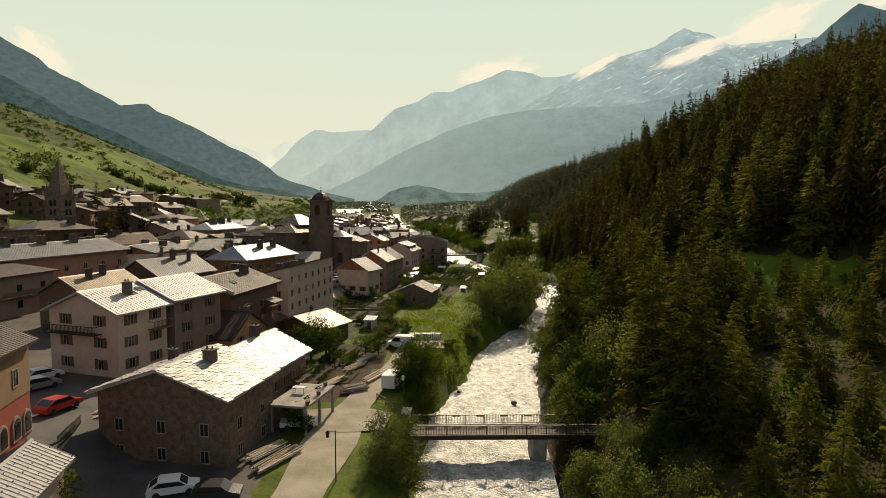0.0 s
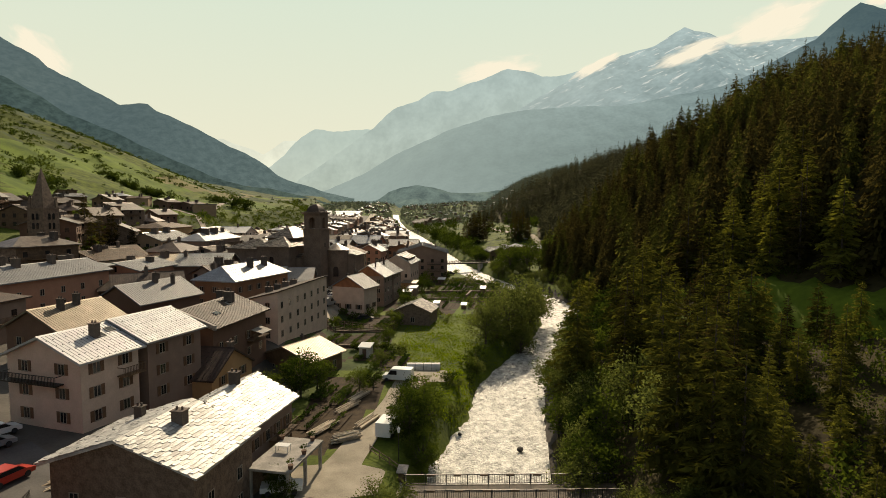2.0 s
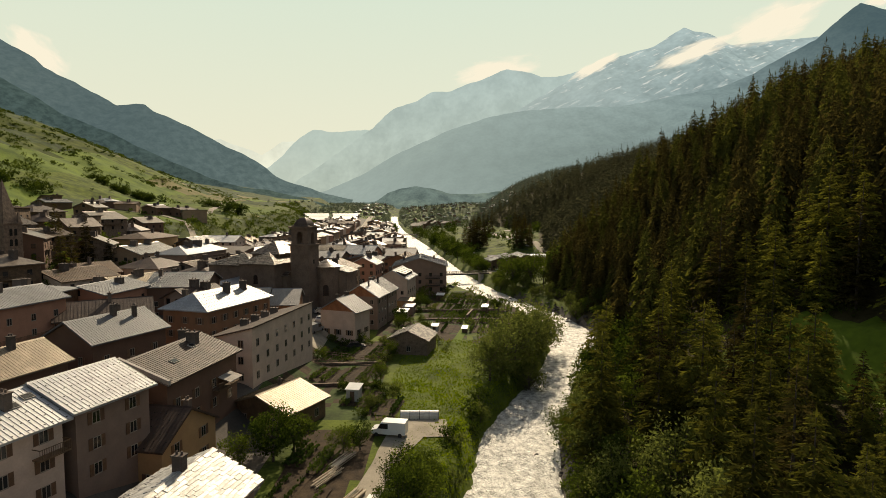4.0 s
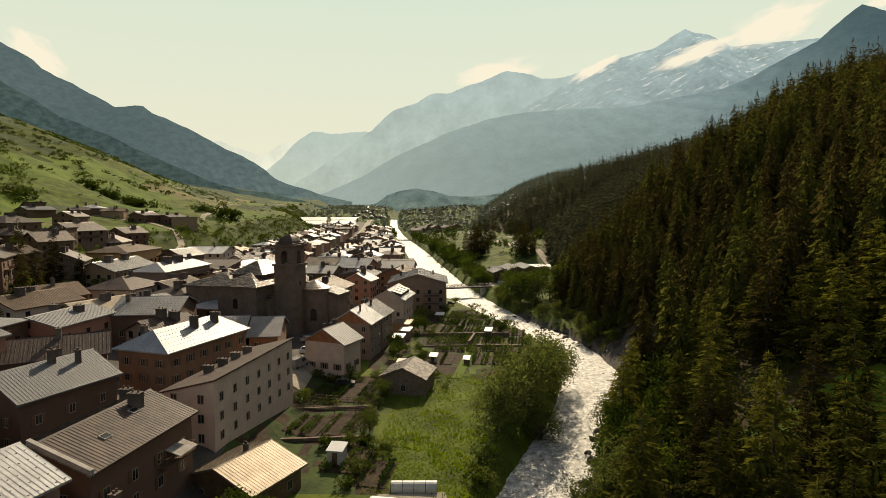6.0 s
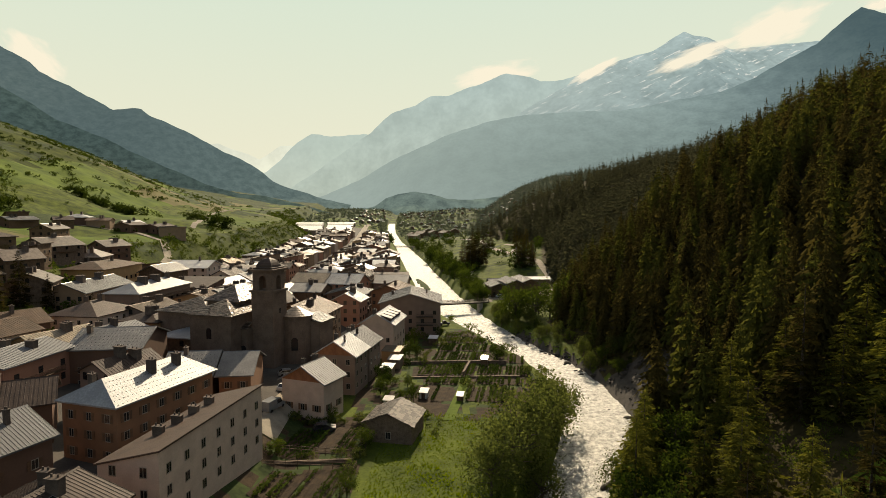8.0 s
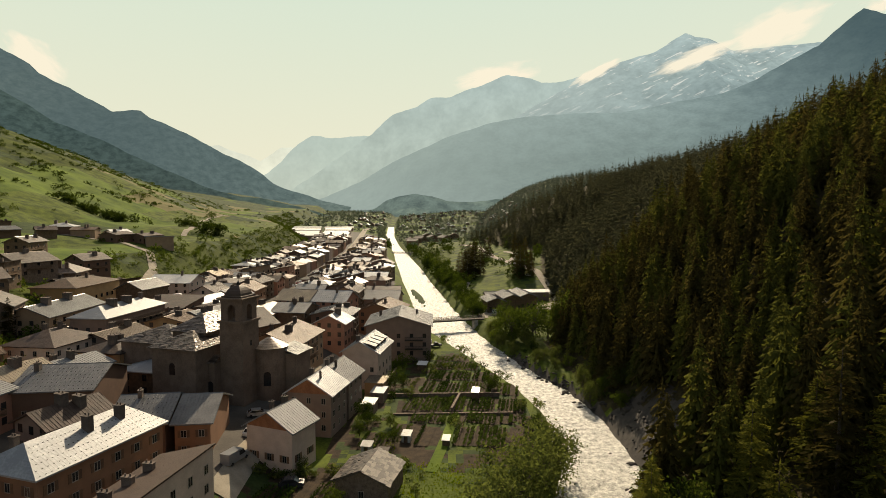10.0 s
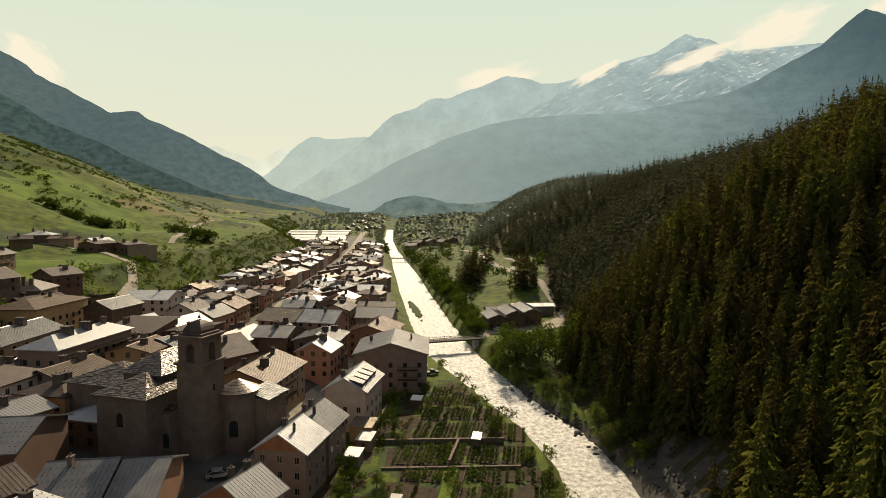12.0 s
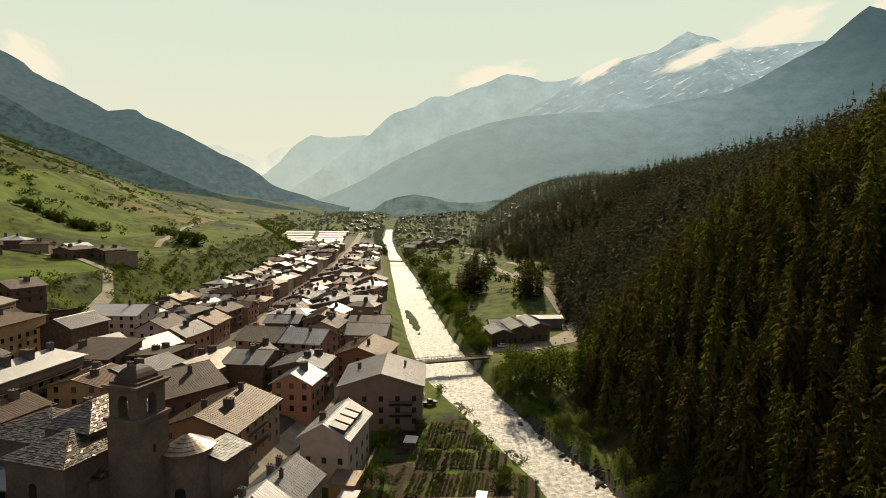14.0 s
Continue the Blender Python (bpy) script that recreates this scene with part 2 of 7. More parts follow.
def build_ground():
    xs = steps([(-2400, -800, 80), (-800, -300, 20), (-300, -130, 6), (-130, -40, 2.0), (-40, 60, 1.5), (60, 130, 2.5), (130, 300, 7), (300, 800, 25), (800, 2400, 80)])
    ys = steps([(-300, 20, 16), (20, 330, 2.0), (330, 620, 5), (620, 1200, 12), (1200, 2600, 50)])
    X, Y = np.meshgrid(xs, ys)
    Z = height(X, Y)
    F = grid_faces(len(xs), len(ys))
    cx, cy = X.ravel()[F].mean(1), Y.ravel()[F].mean(1)
    idx = np.zeros(len(F), int)
    up = hill_foot(cy) - cx
    # strip fields of the lower hillside, each with its own crop
    band = np.digitize(up + 9 * np.sin(cy / 60), [34, 62, 96, 140, 185, 240])
    cell = np.floor((cy + 23 * band + 0.25 * up) / (46 + 17 * (band % 3)))
    crop = np.modf(np.abs(np.sin(cell * 12.9898 + band * 78.233)) * 43758.5453)[0]
    field = (up > 34) & (up < np.interp(cy, [150, 350, 500, 900], [70, 130, 240, 260]))
    idx[up > 0] = 7
    idx[field] = 1
    idx[field & (crop > 0.42)] = 0
    idx[field & (crop > 0.62)] = 3
    idx[field & (crop > 0.80)] = 2
    idx[(up > 0) & (up <= 34) & (cy > 200) & (bumps(cx, cy, 8) > 0.45)] = 3
    idx[(up > 200) & ~field & (bumps(cx, cy, 33) + 0.7 * bumps(cy, cx, 12) > 0.35)] = 3
    idx[(up <= 0) & (cx < np.interp(cy, [60, 100, 150, 200, 270, 330], [-18, -24, -30, -26, -12, -9])) & (cy < 980) & (cx < left_bank(cy) - 9)] = 6
    idx[(cy > 76) & (cy < 108) & (cx > -21) & (cx < np.interp(cy, [76, 90, 108], [-14, -11, -9]))] = 8
    idx[(cy > 171) & (cy < 252) & (cx > np.interp(cy, [166, 200, 215, 252], [-19, -15, -9, -2])) & (cx < left_bank(cy) - 6)] = 8
    beds = (cy > 163) & (cy < 256) & (cx > np.interp(cy, [163, 200, 215, 256], [-17, -14, -9, -2])) & (cx < left_bank(cy) - 5)
    mixed = bumps(cx, cy, 3.1) + 0.5 * bumps(cy, cx, 1.7)
    idx[beds] = np.where(mixed > 0.55, 0, np.where(mixed > 0.0, 3, 8))[beds]
    plot = (cy > 112) & (cy < 166) & (cx > -31) & (cx < np.interp(cy, [112, 130, 145, 166], [-7, -12, -12, -11]))
    idx[plot] = np.where(bumps(cx, cy, 2.7) > 0.1, 3, 8)[plot]
    idx[cx > forest_foot(cy) - 2] = 4
    idx[(cx > right_bank(cy) - 1) & (cx < right_bank(cy) + 2.0) & (cy < 260)] = 5
    idx[(cx > right_bank(cy) - 1) & (cx < right_bank(cy) + 11 + 4 * np.sin(cy)) & (cy > 166) & (cy < 200)] = 5
    idx[(bank_edge(cy) - cx > -4) & (bank_edge(cy) - cx < 15) & (cy > 68) & (cy < 113)] = 1
    idx[(np.hypot((cx - 112) / 9, (cy - 262) / 15) < 1) | (np.hypot((cx - 190) / 34, (cy - 800) / 20) < 1)] = 1
    across = (cx > right_bank(cy) + 12) & (cx < forest_foot(cy) - 2) & (cy > 380)
    idx[across] = np.where(bumps(cx, cy, 11) + 0.5 * bumps(cy, cx, 5) > 0.5, 3, 0)[across]
    idx[(cy > 1000) & (cx < forest_foot(cy)) & (cx > hill_foot(cy))] = 1
    idx[(cy > 1000) & (bumps(cx, cy, 40) + 0.6 * bumps(cy, cx, 23) > -0.3)] = 3
    g = link("ground", np.stack([X, Y, Z], -1).reshape(-1, 3), F, [M[k] for k in ("grass", "meadow", "hay", "scrub", "forest_floor", "rock", "town", "pasture", "soil")], idx, True)
    return tagged(g, "green valley floor with meadows, banks and forested slopes", "ground", kind="structure")


build_ground()


def build_water():
    m = mat("river_water", (0.17, 0.168, 0.14), (0.74, 0.72, 0.65), 0.8, 0.42, bump=1.0, fine=4, world=True, rough2=0.65, depth=0.35)
    ys = steps([(-120, 20, 4), (20, 330, 0.9), (330, 700, 3), (700, 1500, 10)])
    n = 34
    t = np.linspace(-0.06, 1.06, n)
    Y = np.repeat(ys[:, None], n, 1)
    L, R = left_bank(ys)[:, None], right_bank(ys)[:, None]
    X = L + (R - L) * t[None, :]
    rng = np.random.default_rng(5)
    Z = np.interp(Y, [40, 90, 170], [-0.9, -0.4, 0.0]) + 0.10 * np.sin(X * 1.3 + 1.6 * np.sin(Y * 0.55)) * np.sin(Y * 0.9 + np.sin(X * 0.7)) + 0.12 * np.sin(Y * 0.42 + 1.3 * np.sin(X * 0.5)) + rng.normal(0, 0.09, X.shape) + 0.021 * np.clip(Y - 900, 0, None)
    ob = link("water", np.stack([X, Y, Z], -1).reshape(-1, 3), grid_faces(n, len(ys)), m, None, True)
    tagged(ob, "milky white rushing river water with foam", "river", kind="structure")


build_water()


# ---- mountains ----
def mountain(name, label, y0, pts, material, seed, steep=0.9, rough=0.10, dx=14, foot=-60):
    """A mountain flank: a ridge line given by (x, z) bends, with ribs and gullies running down towards the valley."""
    xs = np.arange(pts[0][0], pts[-1][0], dx)
    rz = np.interp(xs, [p[0] for p in pts], [p[1] for p in pts])
    rng = np.random.default_rng(seed)
    jag = sum(rng.uniform(0.4, 1) * a * np.sin(xs / s + rng.uniform(0, 6)) for s, a in ((90, 9), (41, 6), (19, 4), (9, 2.2)))
    rz = rz + jag * rough * 6
    n = 44
    v = np.linspace(0, 1, n) ** 1.3
    V, X = np.meshgrid(v, xs, indexing='ij')
    R = np.repeat(rz[None, :], n, 0)
    Z = R - (R - foot) * V
    rel = np.clip(R - foot, 1, None)
    Y = y0 - rel * V / steep
    rib = np.zeros_like(X)
    for s, a in ((260, 60), (120, 30), (55, 14), (24, 6)):
        p = rng.uniform(0, 6)
        rib = rib + a * np.sin((X + 0.35 * rel * V * np.sin(p)) / s * 1.0 + p + 0.8 * np.sin(V * 5 + p))
    Y = Y + rib * np.clip(V * 4, 0, 1) * rough * 8
    ob = link(name, np.stack([X, Y, Z], -1).reshape(-1, 3), grid_faces(len(xs), n)[:, ::-1], material, None, True)
    return tagged(ob, label, "mountain", kind="structure")


def ridge(y0, *bends):
    """Ridge bends set to fit the camera's view: a bearing and a rise, both as tangents, at the range y0."""
    return [(a * (y0 - 45), 43 + b * (y0 - 45)) for a, b in bends]

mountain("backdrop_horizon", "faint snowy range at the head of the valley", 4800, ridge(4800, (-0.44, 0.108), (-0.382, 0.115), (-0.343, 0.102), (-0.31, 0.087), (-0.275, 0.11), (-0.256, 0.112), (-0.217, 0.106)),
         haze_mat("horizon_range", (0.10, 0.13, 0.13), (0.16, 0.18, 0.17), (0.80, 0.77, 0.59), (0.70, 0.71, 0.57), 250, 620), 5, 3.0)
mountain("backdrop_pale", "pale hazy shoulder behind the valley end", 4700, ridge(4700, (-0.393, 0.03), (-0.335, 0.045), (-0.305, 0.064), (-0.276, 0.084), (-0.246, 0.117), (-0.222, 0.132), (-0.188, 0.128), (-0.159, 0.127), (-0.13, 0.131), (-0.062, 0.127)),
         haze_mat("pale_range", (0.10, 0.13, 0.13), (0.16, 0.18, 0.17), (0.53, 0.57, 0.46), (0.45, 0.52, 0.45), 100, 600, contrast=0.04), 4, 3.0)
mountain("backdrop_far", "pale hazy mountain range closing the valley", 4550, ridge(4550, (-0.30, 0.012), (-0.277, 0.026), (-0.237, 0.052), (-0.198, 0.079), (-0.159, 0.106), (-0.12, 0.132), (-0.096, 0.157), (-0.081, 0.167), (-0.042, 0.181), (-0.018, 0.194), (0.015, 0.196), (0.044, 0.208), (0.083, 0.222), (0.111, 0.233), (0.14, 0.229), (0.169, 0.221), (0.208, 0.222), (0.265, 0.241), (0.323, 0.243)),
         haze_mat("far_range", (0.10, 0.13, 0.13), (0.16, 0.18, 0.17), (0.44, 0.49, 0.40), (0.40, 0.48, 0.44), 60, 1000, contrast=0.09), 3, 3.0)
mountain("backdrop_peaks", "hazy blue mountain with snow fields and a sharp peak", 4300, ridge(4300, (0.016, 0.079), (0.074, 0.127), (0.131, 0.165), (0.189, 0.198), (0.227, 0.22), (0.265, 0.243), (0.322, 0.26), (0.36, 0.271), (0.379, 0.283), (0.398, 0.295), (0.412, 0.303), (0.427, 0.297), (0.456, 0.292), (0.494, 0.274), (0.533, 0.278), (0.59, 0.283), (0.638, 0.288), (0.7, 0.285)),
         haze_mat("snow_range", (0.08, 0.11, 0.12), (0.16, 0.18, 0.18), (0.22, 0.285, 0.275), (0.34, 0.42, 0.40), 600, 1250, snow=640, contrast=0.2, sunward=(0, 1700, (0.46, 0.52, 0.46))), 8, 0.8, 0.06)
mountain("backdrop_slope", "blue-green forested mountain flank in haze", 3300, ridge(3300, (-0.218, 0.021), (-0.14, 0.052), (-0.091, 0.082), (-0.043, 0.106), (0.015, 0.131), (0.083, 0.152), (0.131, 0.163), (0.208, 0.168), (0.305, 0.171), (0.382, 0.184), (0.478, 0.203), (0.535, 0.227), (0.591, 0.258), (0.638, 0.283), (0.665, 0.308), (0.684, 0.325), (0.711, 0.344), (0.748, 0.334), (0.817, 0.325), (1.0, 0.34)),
         haze_mat("slope_haze", (0.05, 0.075, 0.07), (0.10, 0.13, 0.11), (0.10, 0.14, 0.135), (0.245, 0.315, 0.305), 250, 640, 0.012, sunward=(-500, 1700, (0.36, 0.42, 0.37)), contrast=0.14, thin_haze=(1150, 2250, (0.055, 0.088, 0.098))), 12, 0.75, 0.07)
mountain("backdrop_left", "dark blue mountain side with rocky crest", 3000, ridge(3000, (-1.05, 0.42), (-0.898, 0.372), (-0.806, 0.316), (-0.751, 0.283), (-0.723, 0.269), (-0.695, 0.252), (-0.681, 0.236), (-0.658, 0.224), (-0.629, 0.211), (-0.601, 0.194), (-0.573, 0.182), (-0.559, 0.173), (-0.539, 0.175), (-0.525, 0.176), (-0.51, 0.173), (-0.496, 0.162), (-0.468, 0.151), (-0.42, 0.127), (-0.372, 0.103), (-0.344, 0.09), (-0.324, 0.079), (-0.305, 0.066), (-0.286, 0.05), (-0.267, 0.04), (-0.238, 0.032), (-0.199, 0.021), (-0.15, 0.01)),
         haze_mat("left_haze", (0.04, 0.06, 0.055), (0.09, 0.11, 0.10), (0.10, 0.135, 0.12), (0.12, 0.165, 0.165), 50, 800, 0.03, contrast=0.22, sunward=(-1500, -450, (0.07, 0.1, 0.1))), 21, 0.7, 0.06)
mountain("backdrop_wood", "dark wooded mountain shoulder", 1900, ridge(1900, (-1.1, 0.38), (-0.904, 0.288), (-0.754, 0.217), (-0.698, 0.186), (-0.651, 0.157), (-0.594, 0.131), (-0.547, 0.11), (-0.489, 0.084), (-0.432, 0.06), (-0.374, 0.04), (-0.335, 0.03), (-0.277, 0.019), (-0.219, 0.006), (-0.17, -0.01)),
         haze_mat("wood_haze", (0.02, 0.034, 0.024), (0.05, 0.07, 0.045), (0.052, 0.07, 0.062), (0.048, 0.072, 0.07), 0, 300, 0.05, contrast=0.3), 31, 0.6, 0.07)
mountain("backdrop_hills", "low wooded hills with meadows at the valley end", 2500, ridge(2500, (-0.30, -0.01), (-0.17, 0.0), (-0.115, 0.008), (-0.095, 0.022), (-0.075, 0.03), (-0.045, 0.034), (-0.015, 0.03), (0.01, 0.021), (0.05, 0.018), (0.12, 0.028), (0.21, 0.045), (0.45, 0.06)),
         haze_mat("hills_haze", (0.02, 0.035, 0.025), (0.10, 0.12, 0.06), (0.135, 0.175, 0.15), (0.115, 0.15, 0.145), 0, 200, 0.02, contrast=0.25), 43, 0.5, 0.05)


def cloud(label, y0, a, b, w, h, tilt, seed):
    """A thin bank of cloud far behind the ridges."""
    m = bpy.data.materials.new("cloud")
    m.use_nodes = True
    n, k = m.node_tree.nodes, m.node_tree.links
    n.remove(n["Principled BSDF"])
    tc = n.new("ShaderNodeTexCoord")
    ns = n.new("ShaderNodeTexNoise")
    ns.noise_dimensions = '4D'
    ns.inputs["W"].default_value, ns.inputs["Scale"].default_value, ns.inputs["Detail"].default_value = seed, 2.6, 8
    k.new(tc.outputs["Object"], ns.inputs["Vector"])
    ln = n.new("ShaderNodeVectorMath")
    ln.operation = 'LENGTH'
    k.new(tc.outputs["Object"], ln.inputs[0])
    f = n.new("ShaderNodeMapRange")
    f.inputs["From Min"].default_value, f.inputs["From Max"].default_value, f.inputs["To Min"].default_value, f.inputs["To Max"].default_value = 0.0, 1.0, 0.42, -0.5
    k.new(ln.outputs["Value"], f.inputs["Value"])
    ad = n.new("ShaderNodeMath")
    k.new(ns.outputs[0], ad.inputs[0]), k.new(f.outputs[0], ad.inputs[1])
    al = n.new("ShaderNodeMapRange")
    al.inputs["From Min"].default_value, al.inputs["From Max"].default_value, al.inputs["To Max"].default_value = 0.34, 0.60, 0.97
    k.new(ad.outputs[0], al.inputs["Value"])
    # a flat card that glows: sunlit cloud brightness is put into the emission
    tr, em, mx = n.new("ShaderNodeBsdfTransparent"), n.new("ShaderNodeEmission"), n.new("ShaderNodeMixShader")
    em.inputs[0].default_value = (0.97, 0.88, 0.68, 1)
    k.new(al.outputs[0], mx.inputs[0]), k.new(tr.outputs[0], mx.inputs[1]), k.new(em.outputs[0], mx.inputs[2]), k.new(mx.outputs[0], n["Material Output"].inputs[0])
    ob = link("backdrop_cloud", [(-1, 0, -1), (1, 0, -1), (1, 0, 1), (-1, 0, 1)], [(0, 1, 2, 3)], m)
    d = y0 - 45
    ob.matrix_world = pose(a * d, y0, 43 + b * d, 0, -tilt, 0) @ Matrix.Diagonal((w * d, 1, h * d, 1))
    return tagged(ob, label, "cloud", kind="structure")


cloud("warm white cloud bank over the snowy ridge", 3900, 0.565, 0.312, 0.16, 0.05, 20, 3.1)
cloud("cloud rolling over the dark summit", 4720, 0.77, 0.36, 0.10, 0.03, 15, 2.3)
cloud("thin cloud drifting below the sharp peak", 3950, 0.43, 0.262, 0.13, 0.024, 21, 7.7)
cloud("bright cloud lying along the ridge", 4000, 0.265, 0.240, 0.075, 0.016, 28, 1.4)
cloud("pale cloud on the middle summit", 4720, 0.09, 0.232, 0.12, 0.036, 12, 5.2)
cloud("cloud behind the left crest", 4720, -0.69, 0.262, 0.11, 0.045, -38, 9.4)


# ---- building blocks ----
def root(name, x, y, z, rz, label, category, group=""):
    e = new(name)
    e.empty_display_size = 0.5
    e.matrix_world = pose(x, y, z, 0, 0, rz)
    return tagged(e, label, category, group)


class Mesh:
    """Collects boxes and polygons into one mesh."""
    def __init__(self):
        self.v, self.f, self.i = [], [], []

    def poly(self, pts, faces, mi=0):
        o = len(self.v)
        self.v += [tuple(p) for p in pts]
        self.f += [tuple(o + k for k in f) for f in faces]
        self.i += [mi] * len(faces)
        return self

    def box(self, x0, x1, y0, y1, z0, z1, mi=0):
        p = [(x0, y0, z0), (x1, y0, z0), (x1, y1, z0), (x0, y1, z0), (x0, y0, z1), (x1, y0, z1), (x1, y1, z1), (x0, y1, z1)]
        return self.poly(p, [(0, 3, 2, 1), (4, 5, 6, 7), (0, 1, 5, 4), (1, 2, 6, 5), (2, 3, 7, 6), (3, 0, 4, 7)], mi)

    def prism(self, prof, y0, y1, mi=0):
        """A profile in x, z (anticlockwise seen from -y), drawn out along y."""
        n = len(prof)
        p = [(x, y0, z) for x, z in prof] + [(x, y1, z) for x, z in prof]
        fs = [tuple(range(n)), tuple(range(2 * n - 1, n - 1, -1))] + [(i, n + i, n + (i + 1) % n, (i + 1) % n) for i in range(n)]
        return self.poly(p, fs, mi)

    def tube(self, a, b, r0, r1=None, n=8, mi=0, cap=True):
        a, b = Vector(a), Vector(b)
        r1 = r0 if r1 is None else r1
        q = (b - a).to_track_quat('Z', 'Y')
        p = [a + q @ Vector((r0 * math.cos(2 * math.pi * k / n), r0 * math.sin(2 * math.pi * k / n), 0)) for k in range(n)]
        p += [b + q @ Vector((r1 * math.cos(2 * math.pi * k / n), r1 * math.sin(2 * math.pi * k / n), 0)) for k in range(n)]
        fs = [(k, (k + 1) % n, n + (k + 1) % n, n + k) for k in range(n)]
        if cap:
            fs += [tuple(range(n - 1, -1, -1)), tuple(range(n, 2 * n))]
        return self.poly(p, fs, mi)

    def data(self, name, mats, smooth_faces=False):
        me = bpy.data.meshes.new(name)
        me.from_pydata(self.v, [], self.f)
        for m in (mats if isinstance(mats, (list, tuple)) else [mats]):
            me.materials.append(m)
        if len(set(self.i)) > 1 or (self.i and self.i[0]):
            me.polygons.foreach_set("material_index", np.array(self.i, dtype=np.int32))
        if smooth_faces:
            me.polygons.foreach_set("use_smooth", np.ones(len(me.polygons), dtype=bool))
        bm = bmesh.new()
        bm.from_mesh(me)
        bmesh.ops.recalc_face_normals(bm, faces=bm.faces)
        bm.to_mesh(me)
        bm.free()
        me.update()
        return me


def part(name, mesh, material, parent, label="", m=None, kind=""):
    me = mesh.data(name, material) if isinstance(mesh, Mesh) else mesh
    ob = new(name, me)
    ob.parent = parent
    if m is not None:
        ob.matrix_local = m
    return tagged(ob, label, kind=kind)


def thing(name, mesh, material, x, y, z, rz, label, category, group="", kind=""):
    me = mesh.data(name, material) if isinstance(mesh, Mesh) else mesh
    ob = new(name, me)
    ob.matrix_world = pose(x, y, z, 0, 0, rz)
    return tagged(ob, label, category, group, kind)


def plaster(name, c, d=0.8):
    c = (c[0] * 0.86, c[1] * 0.77, c[2] * 0.71)
    return mat(name, tuple(v * d for v in c), c, 0.5, 0.9, bump=0.25, fine=10, vary=0.15, depth=0.02)


M["white_wall"] = plaster("white_plaster", (0.68, 0.58, 0.49))
M["cream_wall"] = plaster("cream_plaster", (0.37, 0.275, 0.18))
M["yellow_wall"] = plaster("yellow_plaster", (0.48, 0.33, 0.16))
M["orange_wall"] = plaster("orange_plaster", (0.29, 0.165, 0.09))
M["pink_wall"] = plaster("pink_plaster", (0.421, 0.243, 0.166))
M["tan_wall"] = plaster("tan_plaster", (0.25, 0.185, 0.12))
M["lead_roof"] = mat("lead_roof", (0.1, 0.1, 0.1), (0.17, 0.168, 0.165), 0.35, 0.55, 0.3, bump=0.6, fine=8, ribs=0.5, depth=0.05)
M["ochre_wall"] = plaster("ochre_plaster", (0.27, 0.185, 0.105))
M["red_wall"] = plaster("red_plaster", (0.33, 0.07, 0.04))
M["grey_wall"] = plaster("grey_plaster", (0.27, 0.21, 0.17))
M["brown_wall"] = plaster("brown_plaster", (0.17, 0.105, 0.07))
M["stone_wall"] = mat("stone_wall", (0.095, 0.063, 0.042), (0.2, 0.14, 0.097), 1.4, 0.9, bump=0.9, fine=4, depth=0.08)
M["church_wall"] = mat("church_wall", (0.105, 0.069, 0.047), (0.172, 0.12, 0.085), 0.4, 0.9, bump=0.4, fine=8, depth=0.03)
M["wood"] = mat("dark_wood", (0.07, 0.04, 0.02), (0.15, 0.09, 0.045), 1.2, 0.75, bump=0.4, fine=6, ribs=0.16, rib_axis=0, vary=0.3)
M["chalet_wood"] = mat("chalet_wood", (0.22, 0.08, 0.03), (0.32, 0.13, 0.05), 1.2, 0.7, bump=0.4, fine=6, ribs=0.16, rib_axis=0)
M["metal_roof"] = mat("metal_roof", (0.285, 0.29, 0.293), (0.455, 0.46, 0.458), 0.35, 0.52, 0.6, bump=0.7, fine=8, ribs=0.5, vary=0.6, rough2=0.68, depth=0.05)
M["zinc_roof"] = mat("zinc_roof", (0.125, 0.126, 0.127), (0.215, 0.216, 0.215), 0.35, 0.55, 0.4, bump=0.6, fine=8, ribs=0.5, vary=0.6, rough2=0.7, depth=0.05, spec=0.35)
M["tin_roof"] = mat("tin_roof", (0.18, 0.15, 0.11), (0.28, 0.237, 0.175), 0.4, 0.5, 0.5, bump=0.6, fine=6, ribs=0.35, vary=0.3, depth=0.04, spec=0.25)
M["dark_roof"] = mat("dark_roof", (0.041, 0.027, 0.020), (0.082, 0.054, 0.039), 0.5, 0.6, bump=0.6, fine=6, ribs=0.45, vary=0.4, depth=0.05, spec=0.25)
M["brown_roof"] = mat("brown_roof", (0.068, 0.042, 0.022), (0.129, 0.078, 0.045), 0.5, 0.55, 0.1, bump=0.6, fine=6, ribs=0.4, vary=0.5, depth=0.05, spec=0.25)
M["blue_roof"] = mat("blue_roof", (0.09, 0.092, 0.093), (0.145, 0.145, 0.143), 0.4, 0.42, 0.4, bump=0.5, fine=8, ribs=0.5, vary=0.3, depth=0.04)
M["slate"] = mat("stone_slab", (0.26, 0.255, 0.235), (0.47, 0.46, 0.43), 0.8, 0.58, 0.1, bump=0.5, fine=6, vary=0.5, rough2=0.7, depth=0.03)
M["old_slab"] = mat("old_stone_slab", (0.048, 0.036, 0.029), (0.165, 0.13, 0.103), 0.8, 0.4, 0.3, bump=0.6, fine=6, vary=0.7, depth=0.04)
M["glass"] = mat("window_glass", (0.012, 0.012, 0.013), (0.03, 0.03, 0.03), 0.3, 0.08, bump=0, vary=0.5)
M["frame"] = mat("window_frame", (0.22, 0.18, 0.14), (0.32, 0.27, 0.21), 2, 0.6, bump=0)
M["shutter"] = mat("brown_shutter", (0.09, 0.045, 0.022), (0.16, 0.085, 0.04), 2, 0.6, bump=0.2, vary=0.4)
